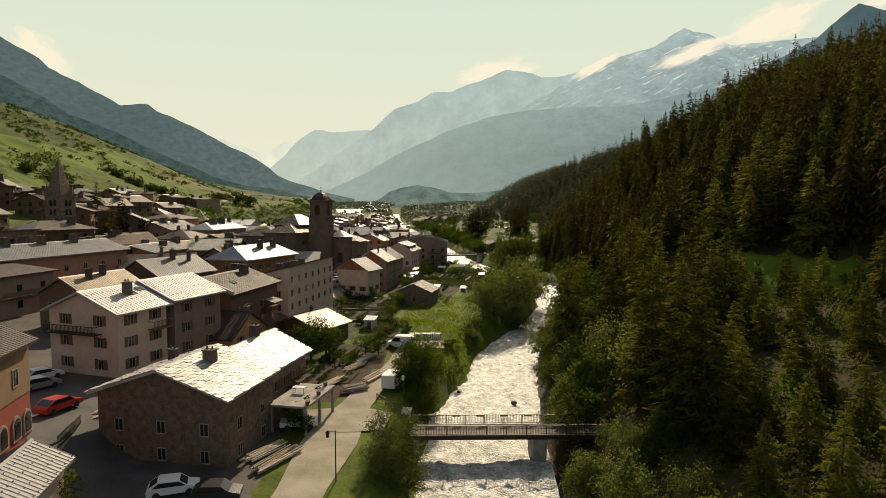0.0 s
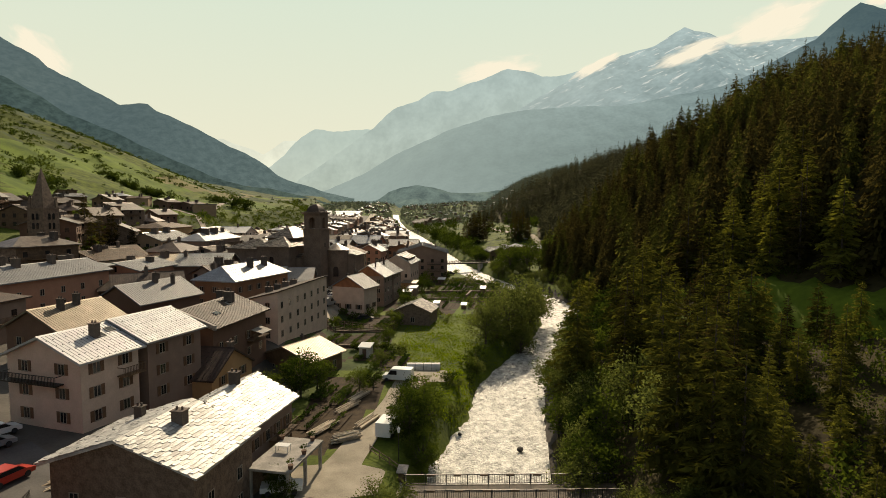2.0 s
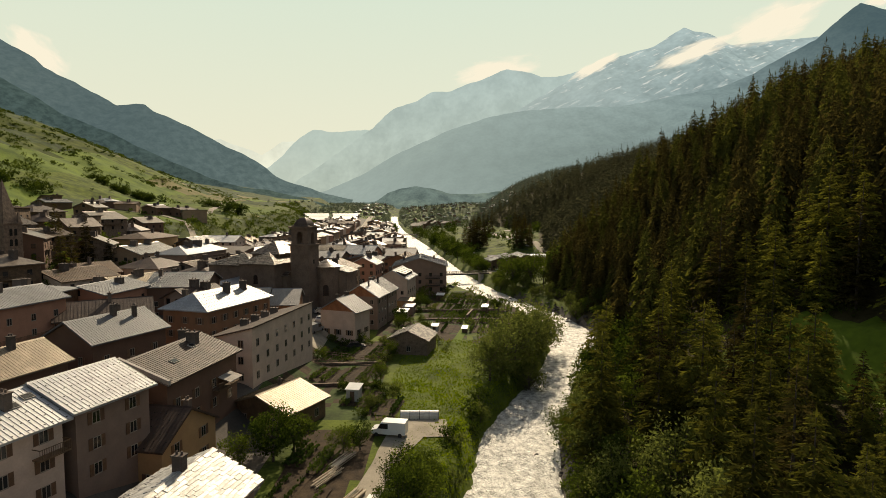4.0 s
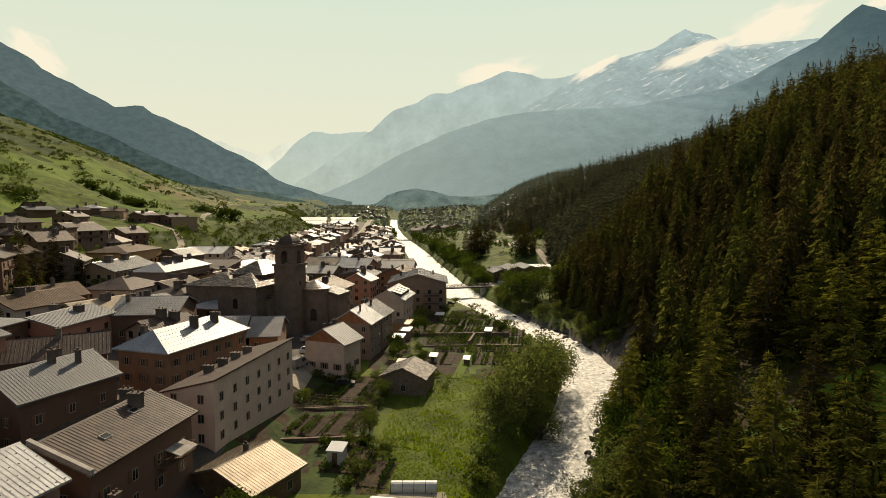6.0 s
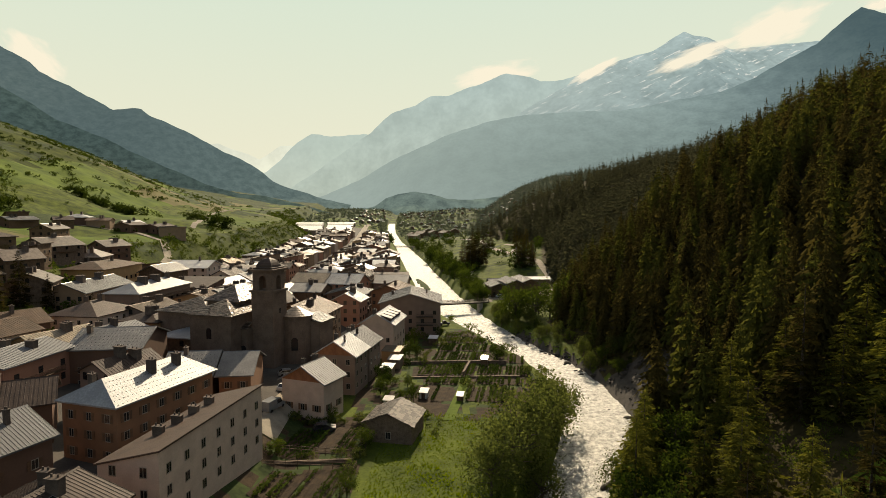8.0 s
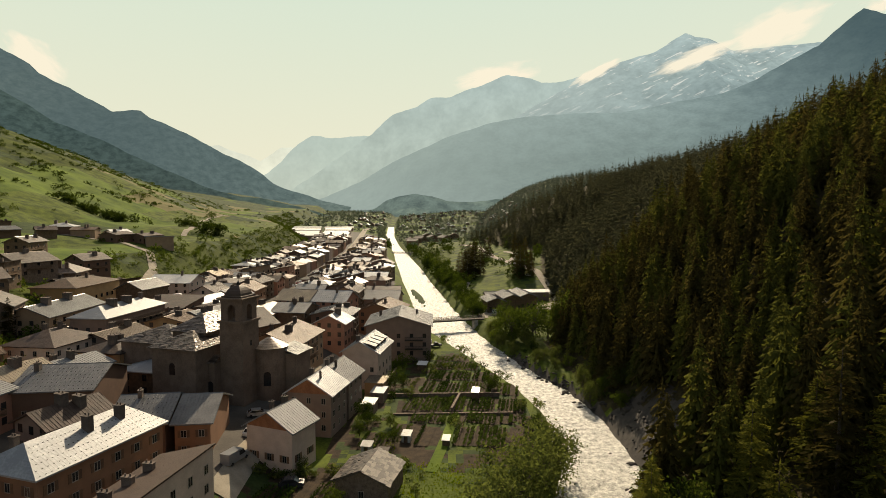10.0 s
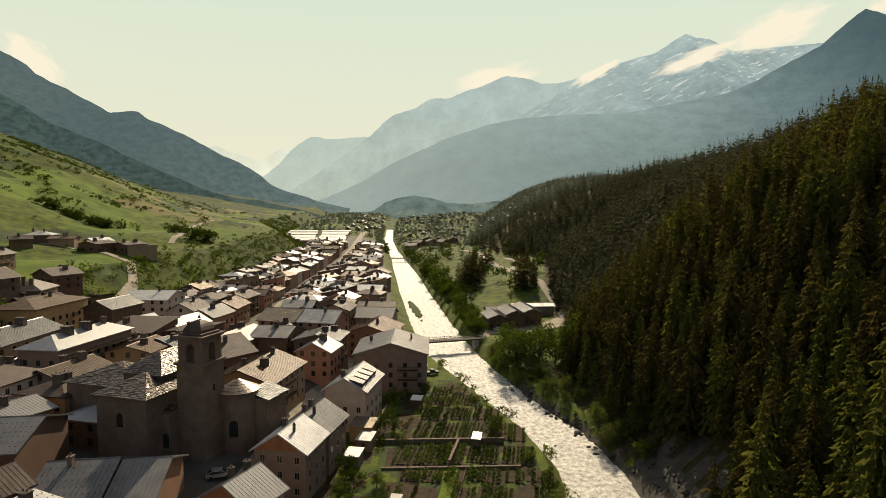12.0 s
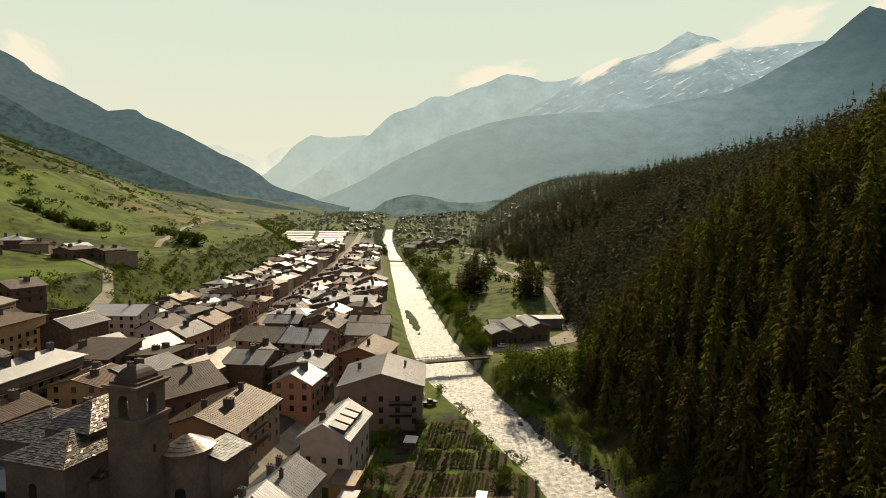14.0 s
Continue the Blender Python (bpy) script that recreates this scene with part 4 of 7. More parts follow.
def slab_cover(parent, corners, material, seed, size=(0.75, 0.55), name="slab_course", thick=0.06):
    """Courses of rough stone slabs laid over a roof plane given by four corners: eave a, eave b, ridge b, ridge a."""
    rng = np.random.default_rng(seed)
    a, b, c, d = [np.array(p, float) for p in corners]
    n = np.cross(b - a, d - a)
    n /= np.linalg.norm(n)
    if n[2] < 0:
        n = -n
    rows = max(3, int(np.linalg.norm(d - a) / size[1]))
    m = Mesh()
    for r in range(rows):
        v0, v1 = r / rows - 0.02, (r + 1.35) / rows
        v1 = min(v1, 1.0)
        p0, p1 = a + (d - a) * v0, b + (c - b) * v0
        q0, q1 = a + (d - a) * v1, b + (c - b) * v1
        L = np.linalg.norm(p1 - p0)
        if L < 0.3:
            continue
        k = max(1, int(L / size[0]))
        cuts = np.sort(np.clip((np.arange(k + 1) + rng.uniform(-0.25, 0.25, k + 1)) / k, 0, 1))
        cuts[0], cuts[-1] = 0, 1
        for i in range(k):
            u0, u1 = cuts[i], cuts[i + 1]
            if u1 - u0 < 1e-3:
                continue
            j = rng.uniform(-0.1, 0.06)
            base = [p0 + (p1 - p0) * u0, p0 + (p1 - p0) * u1, q0 + (q1 - q0) * u1, q0 + (q1 - q0) * u0]
            down = (a - d) / np.linalg.norm(a - d)
            base[0], base[1] = base[0] + down * (0.06 + j), base[1] + down * (0.06 - j * 0.5)
            lift = [thick + rng.uniform(0, 0.12), thick + rng.uniform(0, 0.12), rng.uniform(0.0, 0.05), rng.uniform(0.0, 0.05)]
            top = [p + n * (l + thick) for p, l in zip(base, lift)]
            bot = [p + n * l * 0.3 for p, l in zip(base, lift)]
            m.poly(bot + top, [(4, 5, 6, 7), (0, 1, 5, 4), (1, 2, 6, 5), (3, 0, 4, 7)])
    me = bpy.data.meshes.new(name)
    me.from_pydata(m.v, [], m.f)
    me.materials.append(M[material])
    return part(name, me, None, parent, "overlapping rough stone slabs", kind="stuff")


def island_vary(material):
    """Let each slab of a joined course take its own tone."""
    n, k = material.node_tree.nodes, material.node_tree.links
    g = n.new("ShaderNodeNewGeometry")
    for o in [x for x in n if x.type == 'OBJECT_INFO']:
        for l in list(o.outputs["Random"].links):
            k.new(g.outputs["Random Per Island"], l.to_socket)


island_vary(M["slate"]), island_vary(M["old_slab"])


def hip_block(r, name, cx, cy, hx, hy, z0, z1, top, back=True, seed=1, ov=0.5):
    """A church block with a slab-covered hipped roof; the ridge runs along y and the rear end is a gable."""
    part("wall", Mesh().box(cx - hx, cx + hx, cy - hy, cy + hy, z0, z1), M["church_wall"], r)
    a, b = hx + ov, hy + ov
    h = min(a * 1.05, b)
    A, B, C, D = (cx - a, cy - b, z1), (cx + a, cy - b, z1), (cx + a, cy + b, z1), (cx - a, cy + b, z1)
    P, Q = (cx, cy - b + h, top), (cx, cy + b - (h if back else 0), top)
    lo = [(p[0], p[1], p[2] - 0.25) for p in (A, B, C, D)]
    part("roof", Mesh().poly([A, B, C, D, P, Q] + lo, [(0, 1, 4), (1, 2, 5, 4), (2, 3, 5), (3, 0, 4, 5), (0, 6, 7, 1), (1, 7, 8, 2), (2, 8, 9, 3), (3, 9, 6, 0), (6, 9, 8, 7)]), M["old_slab"], r)
    slab_cover(r, (A, B, P, P), "old_slab", seed)
    slab_cover(r, (B, C, Q, P), "old_slab", seed + 1)
    slab_cover(r, (D, A, P, Q), "old_slab", seed + 2)


def church():
    r = root("church", -40.0, 190.0, 8.3, -17, "grey stone church with square bell tower and stone-slab roofs", "church")
    s = 2.95
    part("tower_shaft", Mesh().box(-s, s, -s, s, -3, 18.2), M["church_wall"], r)
    part("cornice", Mesh().box(-s - 0.35, s + 0.35, -s - 0.35, s + 0.35, 18.2, 18.75), M["church_wall"], r)
    bel = Mesh()
    q = s - 0.25
    for sx in (-1, 1):
        for sy in (-1, 1):
            x0, x1 = sorted((sx * q, sx * (q - 1.75)))
            y0, y1 = sorted((sy * q, sy * (q - 1.75)))
            bel.box(x0, x1, y0, y1, 18.75, 23.2)
    part("belfry", bel, M["church_wall"], r)
    for rz in (0, 90, 180, 270):
        # arched head over each belfry opening
        ar = []
        for a in np.linspace(math.pi, 0, 9):
            ar.append((0.95 * math.cos(a), 21.3 + 0.95 * math.sin(a)))
        prof = [(-1.0, 21.2), *ar, (1.0, 21.2), (1.0, 23.2), (-1.0, 23.2)]
        part("arch", Mesh().prism(prof, -q, -q + 0.7), M["church_wall"], r, m=pose(0, 0, 0, 0, 0, rz))
    part("bell_frame", Mesh().box(-q + 0.8, q - 0.8, -0.15, 0.15, 21.6, 21.9), M["wood"], r)
    bell = Mesh()
    prev = None
    for z, rad in ((21.6, 0.12), (21.4, 0.35), (20.9, 0.45), (20.5, 0.62), (20.4, 0.66)):
        if prev:
            bell.tube((0, 0, prev[0]), (0, 0, z), prev[1], rad, 12)
        prev = (z, rad)
    part("bell", bell, M["iron"], r, "bronze bell")
    part("upper_cornice", Mesh().box(-q - 0.4, q + 0.4, -q - 0.4, q + 0.4, 23.2, 23.5).box(-q - 0.65, q + 0.65, -q - 0.65, q + 0.65, 23.5, 23.8), M["church_wall"], r)
    dome, rings = Mesh(), [(23.8, q - 0.1), (24.15, q - 0.12), (24.2, q - 0.55), (24.7, q - 0.68), (25.3, q - 1.0), (25.8, q - 1.4), (26.2, q - 1.9), (26.4, 0.35)]
    for (z0, a), (z1, b) in zip(rings, rings[1:]):
        dome.poly([(-a, -a, z0), (a, -a, z0), (a, a, z0), (-a, a, z0), (-b, -b, z1), (b, -b, z1), (b, b, z1), (-b, b, z1)], [(0, 1, 5, 4), (1, 2, 6, 5), (2, 3, 7, 6), (3, 0, 4, 7)])
    part("tower_roof", dome, M["dark_roof"], r, "curved stone-slab tower roof")
    part("finial", Mesh().tube((0, 0, 26.7), (0, 0, 27.2), 0.3, 0.16).tube((0, 0, 27.2), (0, 0, 28.4), 0.05, 0.04).box(-0.35, 0.35, -0.04, 0.04, 27.8, 27.9), M["iron"], r, "iron cross")
    # body: choir block, nave, aisle, sacristy, apse and chapel
    hip_block(r, "choir", -10.2, -2.9, 5.7, 6.0, -3, 13.3, 16.1, seed=4)
    hip_block(r, "nave", -11.6, 4.6, 4.5, 7.0, -3, 15.7, 19.0, seed=14)
    hip_block(r, "aisle", -25.0, 6.0, 8.0, 6.5, -3, 11.8, 15.0, seed=24)
    part("sacristy", Mesh().box(-5.3, -2.9, -5.0, -1.0, -3, 9.6), M["church_wall"], r)
    slab_cover(r, ((-5.6, -5.4, 9.6), (-2.6, -5.4, 9.6), (-2.9, -2.6, 10.9), (-5.3, -2.6, 10.9)), "old_slab", 41)
    ap, roofc, n = Mesh(), Mesh(), 16
    cx, cy, R = 4.0, 5.6, 3.9
    ring = [(cx + R * math.cos(a), cy + R * math.sin(a)) for a in np.linspace(-math.pi * 0.75, math.pi * 0.5, n)]
    back = [(cx - 2, cy + R), (cx - 4, cy - 2)]
    poly = ring + back
    k = len(poly)
    ap.poly([(x, y, -3) for x, y in poly] + [(x, y, 11.7) for x, y in poly], [tuple(range(k, 2 * k))] + [(i, (i + 1) % k, k + (i + 1) % k, k + i) for i in range(k)])
    part("apse", ap, M["church_wall"], r)
    for ti in range(5):
        f0, f1 = 1.12 - ti * 0.2, 1.12 - ti * 0.2 - 0.23
        z0, z1 = 11.8 + ti * 0.4, 11.8 + ti * 0.4 + 0.42
        roofc = Mesh()
        pr = [(cx + (x - cx) * f0, cy + (y - cy) * f0, z0) for x, y in ring] + [(cx + (x - cx) * f1, cy + (y - cy) * f1, z1) for x, y in ring]
        roofc.poly(pr, [(i, i + 1, n + i + 1, n + i) for i in range(n - 1)])
        roofc.poly([(cx + (x - cx) * f0, cy + (y - cy) * f0, z0 - 0.1) for x, y in ring] + pr[:n], [(i, i + 1, n + i + 1, n + i) for i in range(n - 1)])
        part("roof_course", roofc, M["old_slab"], r, "ring of stone slabs on the apse roof")
    part("chapel", Mesh().box(6.0, 10.5, 6.0, 12.5, -3, 10.0), M["church_wall"], r)
    # paler slabs than the other roofs: sunlight on this one put into colour
    slab_cover(r, ((10.9, 5.6, 10.0), (10.9, 12.9, 10.0), (6.0, 12.9, 11.4), (6.0, 5.6, 11.4)), "slate", 51)
    for x, y, z, rz in ((-10.6, -8.9, 7.6, 0), (-4.0, -5.05, 3.0, 0)):
        part("arched_window", arch_mesh(1.4, 2.6, 0.1), M["glass"], r, "dark arched church window", pose(x, y - 0.02, z, 0, 0, rz))
    part("arched_window", arch_mesh(1.6, 3.2, 0.15), M["glass"], r, "dark arched church window", pose(cx + 1.6, cy - R + 0.3, 3.4, 0, 0, 20))
    part("clock_opening", arch_mesh(0.5, 1.2, 0.1), M["glass"], r, "narrow slit window", pose(s, 0, 13, 0, 0, 90))
    return r


church()


def steeple():
    r = root("steeple", -115, 174, 16, -10, "old stone bell tower with pointed stone spire", "church tower")
    s = 2.7
    part("shaft", Mesh().box(-s, s, -s, s, -6, 17.4), M["stone_wall"], r)
    part("string_course", Mesh().box(-s - 0.15, s + 0.15, -s - 0.15, s + 0.15, 9.5, 9.8), M["stone_wall"], r)
    part("string_course", Mesh().box(-s - 0.15, s + 0.15, -s - 0.15, s + 0.15, 17.2, 17.6), M["stone_wall"], r)
    part("spire", Mesh().poly([(-s + 0.3, -s + 0.3, 17.5), (s - 0.3, -s + 0.3, 17.5), (s - 0.3, s - 0.3, 17.5), (-s + 0.3, s - 0.3, 17.5), (0, 0, 29)], [(0, 1, 4), (1, 2, 4), (2, 3, 4), (3, 0, 4)]), M["stone_wall"], r)
    for sx in (-1, 1):
        for sy in (-1, 1):
            a, x, y = 0.55, sx * (s - 0.5), sy * (s - 0.5)
            part("pinnacle", Mesh().poly([(x - a, y - a, 17.5), (x + a, y - a, 17.5), (x + a, y + a, 17.5), (x - a, y + a, 17.5), (x, y, 21)], [(0, 1, 4), (1, 2, 4), (2, 3, 4), (3, 0, 4)]), M["stone_wall"], r)
    for rz in (0, 90):
        # no holes: dark arched panels stand for the shade inside the openings
        for dx in (-0.7, 0.7):
            for z in (6.4, 11.5, 14.2):
                part("belfry_opening", arch_mesh(0.8, 1.8, 0.1), M["glass"], r, m=pose(0, 0, 0, 0, 0, rz) @ pose(dx, -s - 0.02, z))


steeple()


# ---- bridges ----
M["plank"] = mat("bridge_planks", (0.04, 0.03, 0.02), (0.10, 0.075, 0.05), 1.2, 0.8, bump=0.4, ribs=0.2, rib_axis=0)
def footbridge(name, label, x0, y0, x1, y1, z, width, rail_h=1.2, boxes=True, pier=None):
    L = math.hypot(x1 - x0, y1 - y0)
    r = root(name, x0, y0, z, math.degrees(math.atan2(y1 - y0, x1 - x0)), label, "bridge")
    part("deck", Mesh().box(0, L, 0, width, -0.12, 0.0), M["plank"], r, "plank deck")
    for y in (0.05, width - 0.25):
        part("girder", Mesh().box(0, L, y, y + 0.2, -0.6, -0.12), M["iron"], r)
    for y in (0.0, width):
        part("hand_rail", Mesh().box(0, L, y - 0.05, y + 0.05, rail_h - 0.08, rail_h), M["iron"], r)
        part("bottom_rail", Mesh().box(0, L, y - 0.03, y + 0.03, 0.12, 0.18), M["iron"], r)
        n = int(L / 2.2)
        post = Mesh().box(-0.05, 0.05, -0.05, 0.05, -0.1, rail_h).data("rail_post", M["iron"])
        for i in range(n + 1):
            part("rail_post", post, None, r, m=pose(L * i / n, y, 0))
        bal = Mesh()
        k = int(L / 0.19)
        for i in range(k):
            x = L * (i + 0.5) / k
            bal.box(x - 0.018, x + 0.018, y - 0.015, y + 0.015, 0.15, rail_h - 0.06)
        part("balusters", bal, M["iron"], r, kind="stuff")
        if boxes:
            for i in range(1, int(L / 3.0)):
                p = part("flower_box", Mesh().box(-0.45, 0.45, -0.12, 0.12, -0.12, 0.08), M["wood"], r, "wooden flower box", pose(i * 3.0, y, rail_h - 0.1))
    for x in (pier or ()):
        part("pier", Mesh().box(x - 0.8, x + 0.8, -0.2, width + 0.2, -7, -0.6), M["concrete"], r, "concrete pier")
    return r


footbridge("footbridge", "iron footbridge with slatted railings and flower boxes", -4.3, 67.0, 19.5, 67.4, 2.6, 3.6, pier=(0.6, 15.9))
footbridge("bridge", "narrow road bridge with railings over the river", -9.6, 300.0, 23.6, 310.2, 4.7, 3.0, 1.1, True, (5.5, 31))
footbridge("bridge", "grey bridge over the river beside the town", -64, 716, -28, 716, 4.2, 5.0, 1.1, False, (3, 33))

# ---- the rest of the town ----
# sheet metal roofs: the sun's glint is put in as a white colour
M["white_sheet"] = mat("glint_white_roof", (0.62, 0.60, 0.55), (0.78, 0.76, 0.70), 0.2, 0.45, 0.2, bump=0.2, ribs=0.8)
rng = random.Random(11)
ROOFS = ["zinc_roof", "dark_roof", "brown_roof", "zinc_roof", "dark_roof", "brown_roof", "dark_roof", "old_slab", "dark_roof", "tin_roof", "metal_roof", "brown_roof", "zinc_roof", "metal_roof"]
WALLS = ["white_wall", "cream_wall", "grey_wall", "brown_wall", "pink_wall", "grey_wall", "brown_wall", "yellow_wall", "brown_wall", "wood"]
RWORD = {"zinc_roof": "grey sheet-metal roof", "metal_roof": "pale metal roof", "dark_roof": "dark ribbed roof", "brown_roof": "brown metal roof", "tin_roof": "rusty tin roof", "blue_roof": "blue-grey roof", "old_slab": "stone-slab roof"}
WWORD = {"white_wall": "white", "cream_wall": "cream", "grey_wall": "grey", "brown_wall": "brown", "pink_wall": "pink", "orange_wall": "orange", "yellow_wall": "yellow", "wood": "timber", "stone_wall": "stone"}
OLD_WALLS, OLD_ROOFS = ["wood", "wood", "stone_wall", "brown_wall", "wood"], ["old_slab", "brown_roof", "old_slab", "old_slab", "dark_roof"]
TAKEN = [(o.location.x, o.location.y, 9.0) for o in scene.objects if o.parent is None and o.type == 'EMPTY']


def free(x, y, r):
    return all(math.hypot(x - a, y - b) > r + c - 2.5 for a, b, c in TAKEN)


def street(y):
    return float(np.interp(y, [200, 326, 375, 476, 582, 772, 1099], [-52, -67, -75, -81, -84, -100, -133]))


def town_house(x, y, rz, far, tall=None, walls=WALLS, roofs=ROOFS):
    w, l = rng.uniform(5.0, 8.2), rng.uniform(11, 19)
    zb = H(x, y)
    e = tall or rng.choice((5.6, 6.4, 7.2, 8.2, 8.8))
    st = rng.choice(("gable", "gable", "gable", "gable", "hip", "mono"))
    wl, rf = rng.choice(walls), rng.choice(roofs)
    ch = [(rng.uniform(-0.3, 0.4), rng.uniform(-0.6, 0.6), rng.uniform(1.0, 2.3), rng.uniform(0.8, 1.4), rng.uniform(1.1, 1.8)) for _ in range(1 if y > 520 else 2)]
    house("house", f"{WWORD[wl]} town house with {RWORD[rf]}", x, y, rz, w, l, zb, zb + e, zb + e + (rng.uniform(2.3, 3.4) if walls is OLD_WALLS else rng.uniform(1.6, 2.7)), wl, rf, 0 if y > 520 else (2 if far else 3), (2, 2) if far else (3, 3), style=st, shut=False, pane=False, chims=ch, group="houses of the town", wh=1.3, ww=1.1, sides="F" if far else "FR", guards=0, balconies=() if y > 420 else (("R", -0.7, rng.uniform(0, 0.8), 3.2), ("R", -0.7, rng.uniform(0, 0.8), 6.0)) if e > 7 else (("R", -0.6, 0.6, 3.2),))
    TAKEN.append((x, y, 7.0))


y = 262.0
while y < 775:
    sx = street(y)
    lim_r, lim_l = float(left_bank(y)) - 13, float(hill_foot(y)) + 7
    off = 13.5
    for side in (1, -1):
        k = 0
        while True:
            x = sx + side * (off + k * 15.5) + rng.uniform(-1.2, 1.2)
            if x > lim_r or x < lim_l or k > 7:
                break
            yy = y + rng.uniform(-2.5, 2.5)
            if free(x, yy, 6.0):
                town_house(x, yy, rng.choice((-6, -6, -8, 84)) + rng.uniform(-9, 9), yy > 430)
            k += 1
    y += rng.uniform(14.0, 17.5)
# the old quarter on the slope to the left
for i in range(120):
    y = rng.uniform(95, 330)
    x = float(hill_foot(y)) + rng.uniform(-75, 22)
    if free(x, y, 6.5) and x < -92 + (y - 100) * -0.08:
        town_house(x, y, rng.uniform(-30, 30), False, tall=rng.choice((4.5, 5.5, 6.5)), walls=OLD_WALLS, roofs=OLD_ROOFS)
for i in range(90):
    y = rng.uniform(100, 262)
    x = rng.uniform(-112, -52)
    if free(x, y, 7.0):
        town_house(x, y, rng.uniform(-30, 0), False, tall=rng.choice((6, 7, 8)))
for x, y in ((-196, 420), (-184, 432), (-205, 436), (-172, 424), (-218, 424), (-236, 430), (-228, 402), (-250, 395), (-262, 410)):
    if free(x, y, 5):
        town_house(x, y, rng.uniform(-90, 0), True, tall=4.5)
# workshops at the far end, villa and houses over the river
for i, (x, y, l) in enumerate(((-130, 800, 26), (-160, 806, 22), (-134, 826, 32), (-170, 832, 28), (-140, 856, 36), (-180, 862, 30), (-146, 890, 34), (-188, 894, 34), (-150, 924, 38), (-196, 930, 38), (-156, 962, 40), (-206, 966, 44), (-162, 1002, 46), (-214, 1006, 44), (-82, 790, 18), (-80, 764, 16))):
    z = H(x, y)
    house("workshop", "long low workshop with sheet roof whitened for its sun glint", x, y, -84, 9.5, l, z, z + 6, z + 7.2, "grey_wall", "white_sheet", 0, group="workshops", sides="")
for x, y, rz in ((-40, 905, 10), (-28, 930, 60), (-10, 955, 20), (8, 940, 40), (-20, 1000, 10), (25, 1010, 0), (-35, 860, 80)):
    z = H(x, y)
    house("chalet", "large dark timber chalet beyond the river", x, y, rz, 8, 16, z, z + 7, z + 10.5, "wood", "dark_roof", 2, (3, 0), shut=False, pane=False, group="chalets beyond the river", sides="F")
far_v, far_r = Mesh(), []
for i in range(190):
    y = rng.uniform(1080, 2450)
    x = rng.uniform(-170 - (y - 1080) * 0.1, 150 + (y - 1080) * 0.12)
    if float(left_bank(y)) - 12 < x < float(right_bank(y)) + 12:
        continue
    z, a, b, h = H(x, y), rng.uniform(2.8, 4.2), rng.uniform(3.5, 6), rng.uniform(3.5, 5)
    if rng.random() < 0.5:
        a, b = b, a
    far_v.box(x - a, x + a, y - b, y + b, z - 2, z + h, 0)
    far_v.poly([(x - a - 1, y - b - 1, z + h), (x + a + 1, y - b - 1, z + h), (x + a + 1, y + b + 1, z + h), (x - a - 1, y + b + 1, z + h), (x, y - b - 1, z + h + 2.6), (x, y + b + 1, z + h + 2.6)], [(0, 1, 4), (1, 2, 5, 4), (2, 3, 5), (3, 0, 4, 5)], rng.choice((1, 2, 3, 3)))
thing("far_village", far_v, [M["brown_wall"], M["brown_roof"], M["zinc_roof"], M["white_sheet"]], 0, 0, 0, 0, "far village of timber and plaster houses up the valley", "village", kind="stuff")
# sheds and barn across the river
for x, y, rz, hw, l, e in ((30, 340, 8, 5, 16, 5), (38, 346, 8, 5, 20, 6), (46, 352, 8, 5, 22, 6), (34, 362, 98, 4, 14, 4)):
    house("barn", "long weathered timber barn with grey sheet roof", x, y, rz, hw, l, 3.6, 3.6 + e, 3.6 + e + 1.8, "wood", "zinc_roof", 1, (3, 3), shut=False, pane=False, group="barns across the river")
house("barn", "low shed with bright sheet roof across the river", 52, 372, 95, 4, 22, 3.6, 8.0, 9.2, "grey_wall", "metal_roof", 0, sides="")

# ---- trees ----
M["needle"] = leaf_mat("spruce_needles", (0.025, 0.0205, 0.0075), (0.066, 0.055, 0.016), 0.5, 0.28)
M["larch"] = leaf_mat("larch_needles", (0.05, 0.05, 0.011), (0.14, 0.138, 0.025), 0.7, 0.35)
# needles greyed and paled with distance: haze put into the colour
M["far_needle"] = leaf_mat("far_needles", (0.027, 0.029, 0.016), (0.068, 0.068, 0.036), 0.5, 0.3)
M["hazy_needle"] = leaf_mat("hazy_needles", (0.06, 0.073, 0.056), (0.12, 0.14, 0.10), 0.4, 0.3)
# darker copy of the larch needles: the slope's shade is in the colour
M["shaded_larch"] = leaf_mat("shaded_larch_needles", (0.034, 0.036, 0.009), (0.088, 0.09, 0.019), 0.6, 0.3)
# leaf colour lightened to stand for the haze before the far trees
M["hazy_leaf"] = leaf_mat("hazy_leaves", (0.085, 0.10, 0.07), (0.16, 0.18, 0.11), 0.4, 0.35)
M["leaf"] = leaf_mat("leaves", (0.025, 0.038, 0.007), (0.076, 0.098, 0.017), 0.5, 0.4)
M["willow"] = leaf_mat("willow_leaves", (0.059, 0.072, 0.019), (0.131, 0.148, 0.040), 0.4, 0.4)
M["bark"] = mat("bark", (0.03, 0.022, 0.015), (0.09, 0.07, 0.05), 2.0, 0.9, bump=0.6, fine=5)


